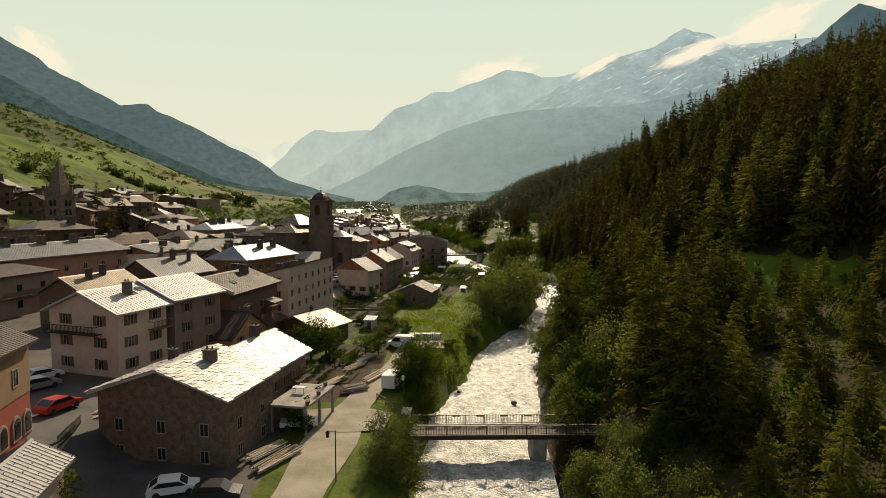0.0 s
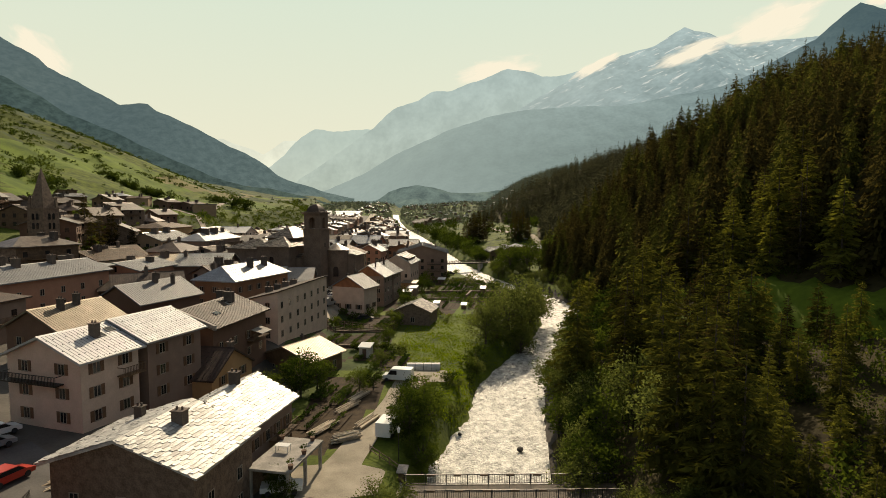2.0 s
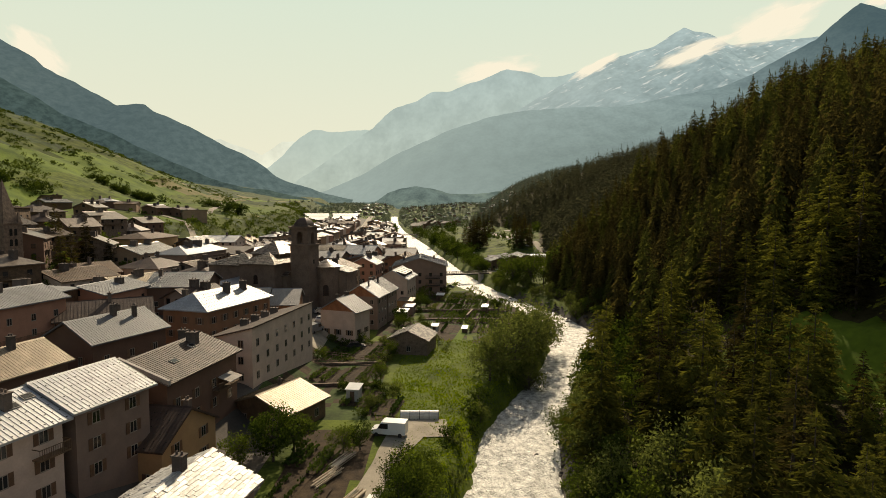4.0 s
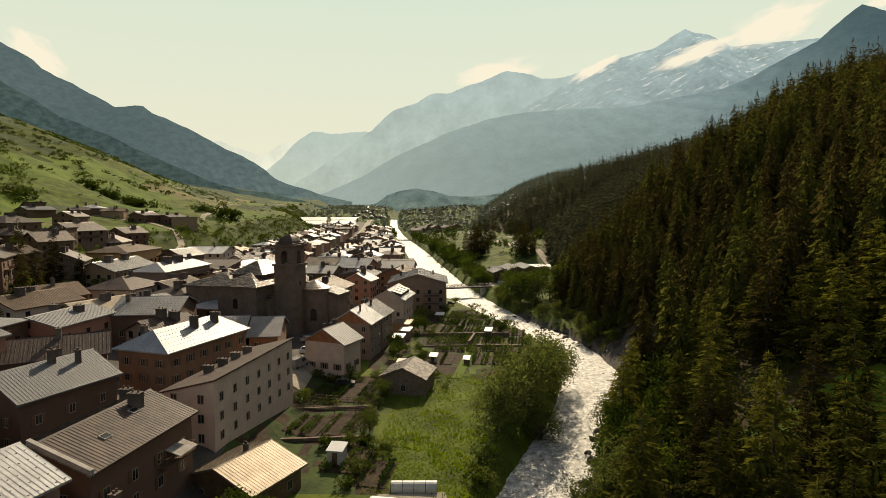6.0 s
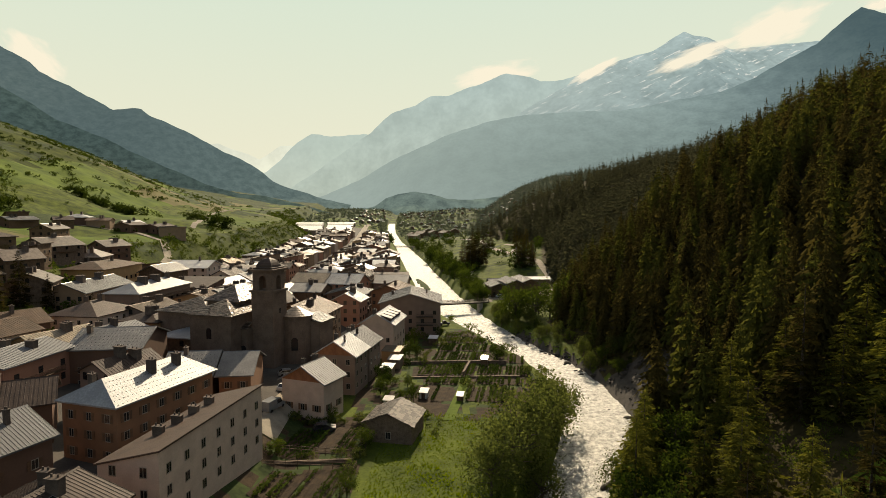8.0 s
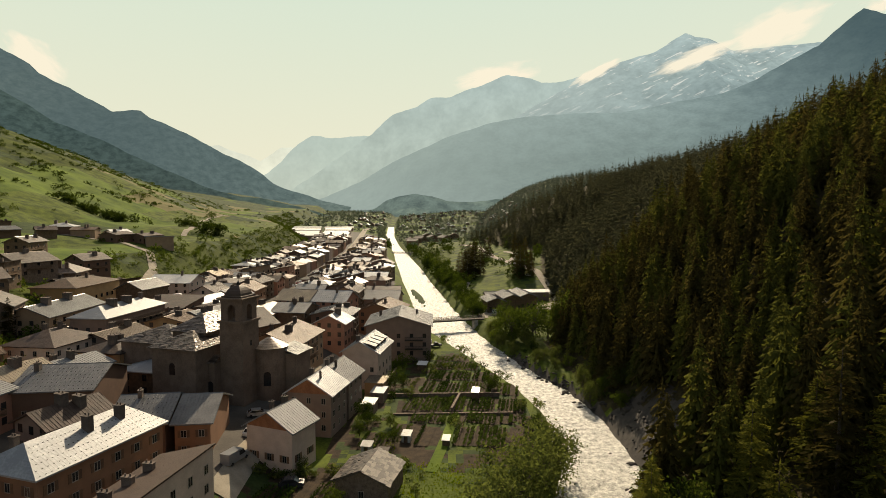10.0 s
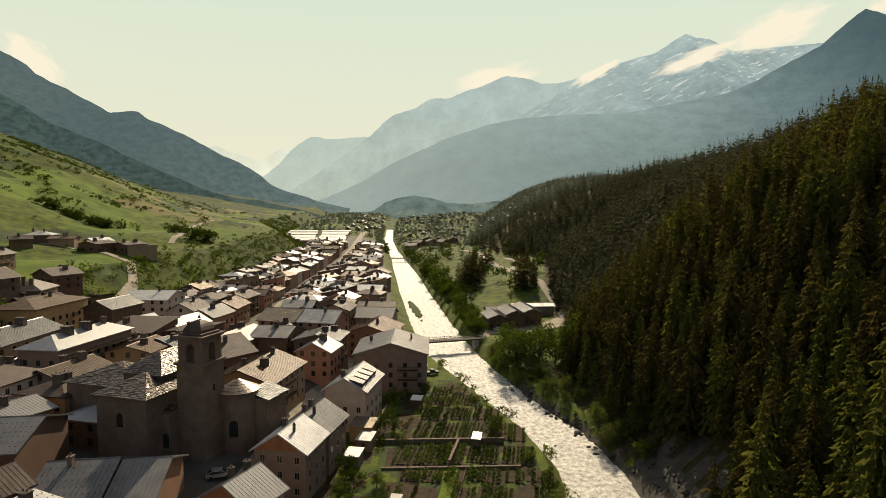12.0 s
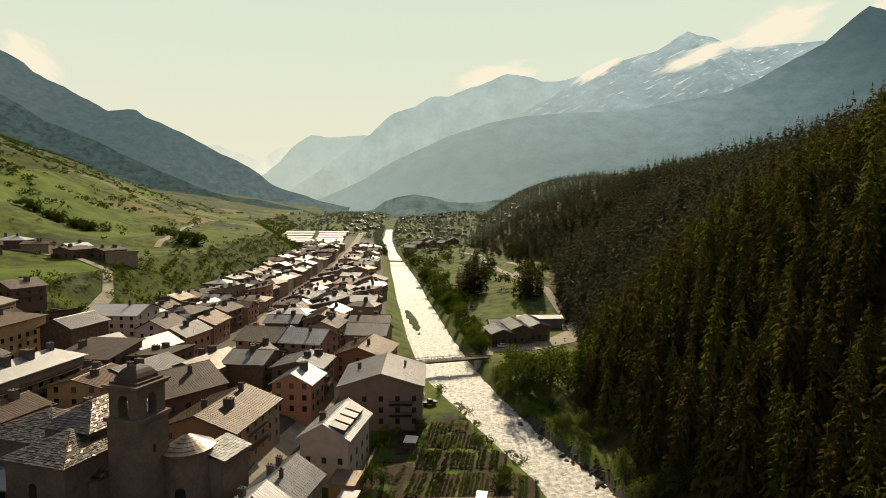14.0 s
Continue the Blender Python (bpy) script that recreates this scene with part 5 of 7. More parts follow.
def conifer(seed, h, R, whorls, k, segs, z0=0.08):
    """Vertices and triangles of a conifer's crown: whorls of drooping branches with side twigs."""
    g = np.random.default_rng(seed)
    V, T = [], []
    total = whorls * k
    for i in range(total):
        f = min(0.99, max(0.0, (i + g.uniform(-1.5 * k, 1.5 * k)) / total))
        z = h * (z0 + (0.97 - z0) * f)
        r = R * (1 - f) ** 0.66 * g.uniform(0.6, 1.15) + 0.2
        if g.random() < 0.12:
            r *= 0.4
        a = i * 2.399 + g.uniform(-0.5, 0.5)
        rr = r
        d, s = np.array([math.cos(a), math.sin(a), 0]), np.array([-math.sin(a), math.cos(a), 0])
        droop = g.uniform(0.15, 0.8) * rr
        wd = rr * (0.3 if segs > 2 else 0.34 if segs > 1 else 0.5)

        def pt(u):
            return d * rr * u + np.array([0, 0, z + 0.14 * rr * math.sin(u * 2.2) - droop * u * u])
        for q in range(segs):
            u0, u1 = q / segs, (q + 1.25) / segs
            ww = wd * (1 - 0.55 * q / segs) * g.uniform(0.6, 1.3)
            o = len(V)
            um = (u0 + u1) / 2
            low = np.array([0, 0, -g.uniform(0.3, 1.1) * ww - g.uniform(0, 0.2) * rr])
            low2 = np.array([0, 0, -g.uniform(0.3, 1.1) * ww - g.uniform(0, 0.2) * rr])
            V += [pt(u0), pt(um) + s * ww * 0.6 + low, pt(min(u1, 1.1)), pt(um) - s * ww * 0.6 + low2]
            T += [(o, o + 1, o + 2), (o, o + 2, o + 3)]
    o = len(V)
    V += [np.array([0.14, 0, h * 0.9]), np.array([-0.1, 0.12, h * 0.9]), np.array([-0.1, -0.12, h * 0.9]), np.array([0, 0, h])]
    T += [(o, o + 1, o + 3), (o + 1, o + 2, o + 3), (o + 2, o, o + 3)]
    return np.array(V), np.array(T)


def feathery(seed, h, R, whorls, k, z0=0.05):
    """A near conifer's crown: each branch is a thin spine with slender hanging side twigs."""
    g = np.random.default_rng(seed)
    V, T = [], []

    def blade(a, b, side):
        o = len(V)
        mid = (a + b) / 2
        V.extend([a, mid + side, b, mid - side])
        T.append((o, o + 1, o + 2)), T.append((o, o + 2, o + 3))
    total = whorls * k
    for i in range(total):
        f = min(0.985, max(0.0, (i + g.uniform(-1.5 * k, 1.5 * k)) / total))
        z = h * (z0 + (0.97 - z0) * f)
        r = R * (1 - f) ** 0.62 * g.uniform(0.45, 1.2) + 0.25
        a = i * 2.399 + g.uniform(-0.5, 0.5)
        d, s = np.array([math.cos(a), math.sin(a), 0]), np.array([-math.sin(a), math.cos(a), 0])
        droop, rise = g.uniform(0.0, 0.45) * r, g.uniform(0.0, 0.35) * r

        def pt(u):
            return d * r * u + np.array([0, 0, z + rise * math.sin(u * 2.0) - droop * u * u])
        blade(pt(0.1), pt(1.0), s * 0.07 * r)
        n = 5
        for q in range(n):
            u = 0.22 + 0.78 * (q + g.uniform(0, 0.8)) / n
            L = r * (0.42 - 0.27 * u) * g.uniform(0.6, 1.3) + 0.12
            for e in (1, -1):
                tip = pt(min(u, 1.0)) + s * e * L + d * L * g.uniform(0.3, 0.8) - np.array([0, 0, L * g.uniform(0.05, 0.7)])
                blade(pt(min(u, 1.0)), tip, (d * 0.5 + np.array([0, 0, g.uniform(-0.6, 0.6)])) * L * 0.34)
    blade(np.array([0, 0, h * 0.9]), np.array([0, 0, h]), np.array([0.12, 0, 0]))
    return np.array(V), np.array(T)


def raw_mesh(name, V, T, material):
    me = bpy.data.meshes.new(name)
    me.vertices.add(len(V))
    me.vertices.foreach_set("co", np.ascontiguousarray(V, dtype=np.float32).ravel())
    n = T.shape[1]
    me.loops.add(T.size)
    me.loops.foreach_set("vertex_index", np.ascontiguousarray(T, dtype=np.int32).ravel())
    me.polygons.add(len(T))
    me.polygons.foreach_set("loop_start", np.arange(0, T.size, n, dtype=np.int32))
    me.materials.append(material)
    me.update(calc_edges=True)
    return me


def trunk_mesh(h, r, lean=0.0):
    m = Mesh()
    m.tube((0, 0, -1.0), (lean * 0.3, 0, h * 0.4), r, r * 0.75, 7).tube((lean * 0.3, 0, h * 0.4), (lean, 0, h * 0.95), r * 0.75, r * 0.12, 7)
    return m.data("trunk", M["bark"])


def broadleaf(seed, h, R, clumps, leaves, size, low=0.25):
    g = np.random.default_rng(seed)
    V, T, C = [], [], []
    for c in range(clumps):
        d = g.normal(size=3)
        d /= np.linalg.norm(d)
        q = g.uniform(0.45, 1.12)
        C.append(np.array([d[0] * R * q, d[1] * R * q, h * (low + (1 - low) / 2) + d[2] * h * (1 - low) / 2 * q * 0.92]))
    for c in C:
        cr = R * g.uniform(0.22, 0.4)
        for l in range(leaves):
            p = c + g.normal(size=3) * cr * 0.5
            u, v = g.normal(size=3), g.normal(size=3)
            u /= np.linalg.norm(u)
            v -= u * (u @ v)
            v /= np.linalg.norm(v)
            s = size * g.uniform(0.6, 1.3)
            o = len(V)
            V += [p - u * s, p + v * s * 0.55, p + u * s, p - v * s * 0.55]
            T.append((o, o + 1, o + 2, o + 3))
    return np.array(V), np.array(T), C


def limbs_mesh(C, h, r, seed):
    g = random.Random(seed)
    m = Mesh().tube((0, 0, -0.8), (0, 0, h * 0.45), r, r * 0.6, 8)
    for c in C[::3]:
        o = len(m.v)
        m.tube((0, 0, h * g.uniform(0.2, 0.45)), tuple(c), r * 0.4, r * 0.08, 5, cap=False)
        m.f.append((o, o + 1, 8))
        m.i.append(0)
    return m.data("trunk", M["bark"])


def tree_kind(name, trunk, crown, label, category):
    t = new(name, trunk)
    tagged(t, label, category)
    part("crown", crown, None, t)
    return t


PROTO = {}


def plant(kind, x, y, s, rz, dz=0.0, group="", label=""):
    if kind not in PROTO:
        g = sum(map(ord, kind))
        if kind.startswith("larch") or kind.startswith("spruce"):
            h, R = 18.0, (4.6 if kind.startswith("larch") else 3.4)
            V, T = feathery(g, h, R, 25, 7)
            PROTO[kind] = (trunk_mesh(h, 0.24), raw_mesh("crown", V, T, M["larch" if kind.startswith("larch") else "needle"]))
        elif kind.startswith("willow"):
            V, T, C = broadleaf(g, 10, 4.6, 60, 52, 0.24, 0.0)
            PROTO[kind] = (limbs_mesh(C, 10, 0.3, g), raw_mesh("crown", V, T, M["willow"]))
        elif kind == "treec":
            V, T, C = broadleaf(g, 9, 3.5, 80, 64, 0.15, 0.02)
            PROTO[kind] = (limbs_mesh(C, 9, 0.22, g), raw_mesh("crown", V, T, M["willow"]))
        elif kind == "treed":
            V, T, C = broadleaf(g, 9, 3.1, 80, 60, 0.16, 0.0)
            PROTO[kind] = (limbs_mesh(C, 9, 0.22, g), raw_mesh("crown", V, T, M["leaf"]))
        elif kind.startswith("tree"):
            V, T, C = broadleaf(g, 9, 3.3, 46, 36, 0.24, 0.06)
            PROTO[kind] = (limbs_mesh(C, 9, 0.22, g), raw_mesh("crown", V, T, M["leaf"]))
        else:
            V, T, C = broadleaf(g, 2.6, 1.7, 15, 18, 0.22, 0.0)
            PROTO[kind] = (limbs_mesh(C, 2.0, 0.08, g), raw_mesh("crown", V, T, M["leaf" if g % 2 else "willow"]))
    trunk, crown = PROTO[kind]
    base = kind.rstrip("abcd") if kind != "treed" else "tree"
    words = {"larch": "green larch with drooping feathery branches on the slope", "spruce": "dark spruce on the steep forest slope", "willow": "bushy pale green willow on the river bank", "tree": "leafy green tree among the houses", "bush": "rounded leafy green bush"}
    t = new(base, trunk)
    t.matrix_world = pose(x, y, H(x, y) + dz, 0, 0, rz) @ Matrix.Diagonal((s, s, s, 1))
    tagged(t, label or words[base], "bush" if base == "bush" else "tree", group or {"larch": "larches of the forest", "spruce": "spruces of the forest", "willow": "willows by the river", "tree": "trees in the town", "bush": "bushes"}[base])
    part("crown", crown, None, t)
    return t


def clearing(x, y):
    return (x - float(right_bank(y)) < 11 and 164 < y < 202) or (-4 < bank_edge(y) - x < 13 and 68 < y < 130) or math.hypot((x - 112) / 9, (y - 262) / 15) < 1 or math.hypot((x - 190) / 34, (y - 800) / 20) < 1


def forest():
    g = random.Random(3)
    near, mid, far = [], [], []
    seen = {}
    def ok(x, y, d):
        k = (int(x // d), int(y // d))
        for i in (-1, 0, 1):
            for j in (-1, 0, 1):
                for q in seen.get((k[0] + i, k[1] + j), ()):
                    if math.hypot(q[0] - x, q[1] - y) < d:
                        return False
        seen.setdefault(k, []).append((x, y))
        return True
    for i in range(26000):
        y = 28 + 620 * g.random() ** 1.4
        ff = float(forest_foot(y))
        x = ff + 1 + g.random() ** 1.2 * 150
        if clearing(x, y) or (y < 70 and x < 23) or not ok(x, y, 4.6 if y < 165 and x < ff + 45 else 4.5 if y < 400 else 5.4):
            continue
        (near if y < 165 and x < ff + 45 else mid if y < 330 else far).append((x, y))
    for i in range(12000):
        y = g.uniform(600, 1900)
        ff = float(forest_foot(y))
        x = ff + g.uniform(-10, 330)
        if clearing(x, y) or not ok(x, y, 7.2 if y < 1000 else 10.0):
            continue
        far.append((x, y))
    near.sort(key=lambda p: p[1] + p[0] * 0.4)
    mid += near[112:]
    for x, y in near[:112]:
        plant(g.choice(("larcha", "larchb", "larcha", "spruceb") if x > float(forest_foot(y)) + 9 else ("larchb", "treea", "treeb", "willowb")), x, y, g.uniform(0.36, 0.52) if 0.5 * y < x < bank_edge(y) else g.uniform(0.6, 1.0) if y < 112 else g.uniform(0.7, 1.15), g.uniform(0, 360))
    def joined(name, spots, tv, label, material, hmin, hmax):
        parts_v, parts_t, o = [], [], 0
        for x, y in spots:
            V, T = tv[g.randrange(len(tv))]
            s, a = g.triangular(hmin, hmax * 1.15, (hmin + hmax) / 2), g.uniform(0, 6.28)
            c, q = math.cos(a) * s, math.sin(a) * s
            W = np.stack([V[:, 0] * c - V[:, 1] * q + x, V[:, 0] * q + V[:, 1] * c + y, V[:, 2] * s * g.uniform(0.9, 1.15) + H(x, y) - 0.3], 1)
            parts_v.append(W), parts_t.append(T + o)
            o += len(V)
        me = raw_mesh(name, np.concatenate(parts_v), np.concatenate(parts_t), material)
        return tagged(new(name, me), label, "forest", kind="stuff")
    tm = [conifer(s, 18, r_, 16, 7, 2) for s, r_ in ((1, 2.7), (2, 3.3), (3, 3.9))]
    lm = [conifer(s, 17, 3.3, 18, 7, 2) for s in (4, 5)]
    th = [conifer(s, 18, 4.4, 6, 4, 1) for s in (9, 10)]
    tf = [conifer(s, 18, r_, 10, 6, 1) for s, r_ in ((6, 3.2), (7, 3.8), (8, 4.4))]
    close = [p for p in mid if p[1] < 270 and p[0] < float(forest_foot(p[1])) + 70]
    mid = [p for p in mid if not (p[1] < 270 and p[0] < float(forest_foot(p[1])) + 70)]
    g.shuffle(close)
    cs = [conifer(s, 18, r_, 24, 8, 3) for s, r_ in ((51, 2.6), (52, 3.1), (53, 3.5))]
    cl = [conifer(s, 17, 3.2, 24, 8, 3) for s in (54, 55)]
    half = len(close) * 2 // 5
    joined("close_spruce_forest", close[half:], cs, "dark dense spruces on the steep slope above the river", M["needle"], 0.6, 1.3)
    joined("close_larch_forest", close[:half], cl, "green larches among the dark spruces", M["shaded_larch"], 0.65, 1.25)
    g.shuffle(mid)
    cut = len(mid) * 2 // 5
    joined("spruce_forest", mid[cut:], tm, "dense dark spruce forest on the steep slope", M["needle"], 0.6, 1.3)
    joined("larch_forest", mid[:cut], lm, "green larches scattered in the dark forest", M["shaded_larch"], 0.75, 1.25)
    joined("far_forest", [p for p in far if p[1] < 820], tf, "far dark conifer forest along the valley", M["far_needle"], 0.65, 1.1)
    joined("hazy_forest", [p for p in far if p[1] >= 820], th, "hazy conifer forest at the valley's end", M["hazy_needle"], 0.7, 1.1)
    # shrubs, woods and hedges of the left hillside and far valley
    tb = [broadleaf(s, 5.5, 2.7, 10, 7, 0.6, 0.0)[:2] for s in (11, 12, 13)]
    tv = [broadleaf(s, 6.5, 3.0, 18, 12, 0.48, 0.0)[:2] for s in (14, 15)]
    tw = [broadleaf(s, 8, 3.4, 7, 4, 1.5, 0.0)[:2] for s in (21, 22, 23)]
    spots = []
    for i in range(9500):
        y = g.uniform(150, 1300)
        f = float(hill_foot(y))
        x = f - g.random() ** 1.3 * 560
        up = f - x
        bank = up < 34 and y > 180
        line = abs(math.sin(up / 42 + 0.5 * math.sin(y / 90))) < 0.10
        wild = up > 150 and bumps(x, y, 33) + 0.6 * bumps(y, x, 14) > 0.45
        if (bank and g.random() < 0.95) or (line and g.random() < 0.5) or (wild and g.random() < 0.5):
            if free(x, y, 1.0):
                spots.append((x, y))
    small = []
    for i in range(16000):
        y = g.uniform(150, 1100)
        x = float(hill_foot(y)) - 40 - g.random() * 460
        if bumps(x, y, 25) + 0.8 * bumps(y, x, 9) > 0.55 and (float(hill_foot(y)) - x > 150 or g.random() < 0.12):
            small.append((x, y))
    joined("hillside_heath", small, [broadleaf(s, 3.0, 1.9, 6, 3, 0.8, 0.0)[:2] for s in (31, 32)], "low heath and juniper scrub on the rough pasture", M["leaf"], 0.4, 1.2)
    joined("bank_scrub", [p for p in spots if p[1] < 480], [broadleaf(s, 5.5, 2.7, 12, 12, 0.42, 0.0)[:2] for s in (41, 42)], "dense bushes on the steep bank above the town", M["leaf"], 0.35, 1.15)
    joined("hillside_scrub", [p for p in spots if p[1] >= 480], tb, "scrub, hedges and small trees on the grassy hillside", M["leaf"], 0.3, 1.15)
    row = []
    for i in range(70):
        k = g.random()
        row.append((-320 + 62 * k + g.uniform(-2, 2), 544 + 10 * k + g.uniform(-7, 7)))
    row += [(-228 + g.uniform(-8, 8), 592 + g.uniform(-8, 8)) for i in range(14)]
    row += [(-292 + g.uniform(-16, 14), 430 + g.uniform(-10, 10)) for i in range(26)]
    joined("hedgerow", row, tv, "dark hedgerow trees and bushes across the grassy hillside", M["leaf"], 0.5, 1.25)
    tall = [(-190 + g.uniform(-11, 9), 552 + g.uniform(-9, 9)) for i in range(12)]
    joined("hillside_grove", tall, tv, "grove of tall dark leafy trees above the town", M["leaf"], 1.1, 2.1)
    spots = []
    for i in range(950):
        y = g.uniform(34, 172)
        x = float(forest_foot(y)) + g.uniform(-3, 40)
        if not (-4 < bank_edge(y) - x < 13 and 68 < y < 112) and not (y < 70 and x < 21):
            spots.append((x, y))
    joined("undergrowth", spots, [broadleaf(s, 4.5, 2.6, 10, 11, 0.28, 0.0)[:2] for s in (16, 17)], "dark shrubs and undergrowth between the trees", M["leaf"], 0.35, 0.8)
    spots = []
    for i in range(480):
        y = g.uniform(420, 1900)
        rr = float(right_bank(y))
        x = rr + 4 + g.random() ** (3 if y < 800 else 1.5) * (float(forest_foot(y)) - rr)
        spots.append((x, y))
    for i in range(160):
        y = g.uniform(760, 1500)
        spots.append((float(left_bank(y)) - g.uniform(3, 16), y))
    for i in range(3600):
        y = g.uniform(1010, 2550)
        x = g.uniform(-300 - 0.12 * (y - 1000), 200 + 0.2 * (y - 1000))
        if bumps(x, y, 40) + 0.6 * bumps(y, x, 23) > 0.15 and not float(left_bank(y)) - 3 < x < float(right_bank(y)) + 3:
            spots.append((x, y))
    woods = []
    for i in range(2600):
        y = g.uniform(1020, 2450)
        x = g.uniform(-230 - 0.12 * (y - 1000), float(forest_foot(y)) + 10)
        if bumps(x, y, 55) + 0.5 * bumps(y, x, 21) > 0.05 and not float(left_bank(y)) - 4 < x < float(right_bank(y)) + 4:
            woods.append((x, y))
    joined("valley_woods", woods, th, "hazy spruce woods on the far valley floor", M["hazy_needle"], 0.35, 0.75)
    joined("valley_trees", [p for p in spots if p[1] < 800], tv, "leafy trees and bushes along the river", M["leaf"], 0.6, 1.6)
    joined("far_trees", [p for p in spots if p[1] >= 800], tw, "leafy trees along the far river and village", M["hazy_leaf"], 0.4, 1.1)


forest()
# right bank: willows and bushes at the water, big round trees by the second bridge
g = random.Random(8)
for i in range(32):
    y = g.uniform(70, 150)
    plant(g.choice(("willowa", "willowb", "busha", "treea")), float(right_bank(y)) + g.uniform(1.5, 7), y, g.uniform(0.35, 0.75), g.uniform(0, 360))
for x, y, s in ((31, 272, 1.75), (38, 268, 1.9), (45, 276, 1.6), (30, 284, 1.4), (49, 263, 1.7), (54, 270, 1.3), (34, 292, 1.1), (42, 286, 1.3), (26, 276, 0.9), (52, 256, 1.2), (22, 325, 0.8), (21, 345, 0.95), (22, 356, 0.8), (19, 364, 1.0), (17, 380, 1.0), (16, 392, 1.1), (14, 408, 1.0), (13, 420, 1.2), (11, 434, 1.1), (10, 446, 1.2), (22, 372, 0.7), (7, 470, 1.0), (4, 490, 1.2), (2, 520, 1.2), (0, 545, 1.3)):
    plant("treea", x, y, s, g.uniform(0, 360))
for x, y, s in ((22, 446, 1.5), (27, 452, 1.6), (24, 462, 1.5), (19, 458, 1.2), (29, 468, 1.5), (22, 476, 1.3), (32, 460, 1.3), (26, 486, 1.4), (17, 470, 1.1), (55, 428, 1.4), (59, 436, 1.5), (53, 440, 1.2), (62, 428, 1.1), (57, 448, 1.3), (64, 444, 0.9), (36, 520, 1.1), (40, 530, 1.2), (46, 560, 1.2), (68, 560, 1.2), (74, 540, 1.0), (31, 545, 1.1)):
    plant("sprucea", x, y, s * 0.9, g.uniform(0, 360))
for i in range(70):
    y = g.uniform(196, 300)
    plant(g.choice(("busha", "bushb", "treea", "willowb")), float(right_bank(y)) + g.uniform(1.0, 9), y, g.uniform(0.3, 0.65), g.uniform(0, 360), label="dark bush overhanging the far bank")
for i in range(26):
    y = g.uniform(315, 470)
    plant(g.choice(("treea", "treeb")), float(right_bank(y)) + g.uniform(3, 8), y, g.uniform(0.55, 0.95), g.uniform(0, 360), label="round leafy tree along the river")
# left bank: the willow group, the dark trees beside the track, garden trees
for x, y, s in ((12.5, 140, 1.15), (16, 147, 1.3), (20, 154, 1.25), (23.5, 162, 1.1), (27, 170, 0.9), (9.5, 134, 0.9), (18, 139, 0.8)):
    plant("willowa" if s > 1 else "willowb", x, y, s, g.uniform(0, 360))
for x, y, s in ((-4.4, 81, 0.85), (-2.9, 84, 0.95), (-4.6, 87.5, 0.75), (-2.6, 78, 0.7), (-1.8, 89, 0.65)):
    plant("treed", x, y, s, g.uniform(0, 360), label="dark dense tree beside the gravel track")
for x, y, s in ((-6.0, 58.5, 0.62), (-4.4, 60, 0.7), (-5.2, 56.5, 0.5), (-3.6, 57, 0.55), (-7.2, 55.5, 0.32)):
    plant("treec", x, y, s, g.uniform(0, 360), label="grey-green bushy tree beside the footbridge")
for x, y, s in ((-22.5, 97, 0.9), (-20.5, 100, 0.75), (-24, 101, 0.7), (-13.5, 99, 0.55), (-11.5, 101, 0.5), (-26.5, 95, 0.6), (-17.5, 66.5, 0.4), (-16.2, 64.5, 0.35), (-50, 62, 0.5), (-55, 66, 0.6), (-32, 46.5, 0.5), (-88, 186, 0.9), (-84, 190, 0.8), (-78, 176, 0.7), (-108, 205, 0.8), (-100, 170, 0.9)):
    plant("treea", x, y, s, g.uniform(0, 360))
for i in range(44):
    y = g.uniform(92, 285)
    x = g.uniform(float(left_bank(y)) - 5, float(left_bank(y)) - 1)
    plant(g.choice(("busha", "bushb")), x, y, g.uniform(0.4, 1.1), g.uniform(0, 360))


for x, y, s in ((-117, 204, 0.8), (-119, 215, 0.95), (-113, 193, 0.85), (-115, 221, 0.7), (-102.5, 222, 0.6), (-123, 206, 1.0)):
    plant("spruceb", x, y, s, g.uniform(0, 360), label="dark garden spruce between the houses")


# pale bushes added to lighten the bank, in place of sunlight on it
for i in range(30):
    y = g.uniform(74, 108)
    x = bank_edge(y) - g.uniform(1.5, 13)
    plant("bushb", x, y, g.uniform(0.18, 0.4), g.uniform(0, 360), label="small pale bush added to lighten the grassy bank")


# low shrubs at the foot of the slope beside the footbridge
for i in range(44):
    y = g.uniform(36, 66)
    x = float(right_bank(y)) + g.uniform(1.0, 12)
    plant(g.choice(("busha", "bushb", "willowb")) if x > 14 else "busha", x, y, g.uniform(0.32, 0.5) if i % 3 == 0 else g.uniform(0.4, 0.62), g.uniform(0, 360))


for x, y, sc in ((-6.5, 232, 0.62), (-8.5, 228, 0.5), (-7.2, 214, 0.62), (-9.0, 211, 0.5), (-4.8, 213, 0.45), (-12.5, 190, 0.6), (-11.0, 186, 0.45), (-12.0, 181, 0.5), (-6.0, 186, 0.4), (-4.2, 176.5, 0.4), (1.5, 240, 0.5), (19, 214, 0.55), (17.5, 210, 0.5), (-26, 146, 0.4), (-12, 133, 0.45), (-11.5, 150, 0.5), (-20, 164, 0.35)):
    plant(g.choice(("treea", "treeb")), x, y, sc, g.uniform(0, 360), label="bushy garden tree among the vegetable plots")


# shrubs round the stone hut and along the meadow's edges
for i in range(30):
    if i < 11:
        x, y = -13.2 + g.uniform(-0.9, 0.9), g.uniform(138, 158)
    elif i < 19:
        x, y = g.uniform(-0.8, 2.6), g.uniform(155, 165)
    else:
        y = g.uniform(112, 138)
        x = float(left_bank(y)) - g.uniform(1.5, 5.0)
    plant(g.choice(("busha", "bushb")), x, y, g.uniform(0.2, 0.42), g.uniform(0, 360), label="low green shrub at the edge of the meadow")


# rough grass on the meadow between the gardens and the river
gn = np.random.default_rng(17)
PV, n_ = [], 0
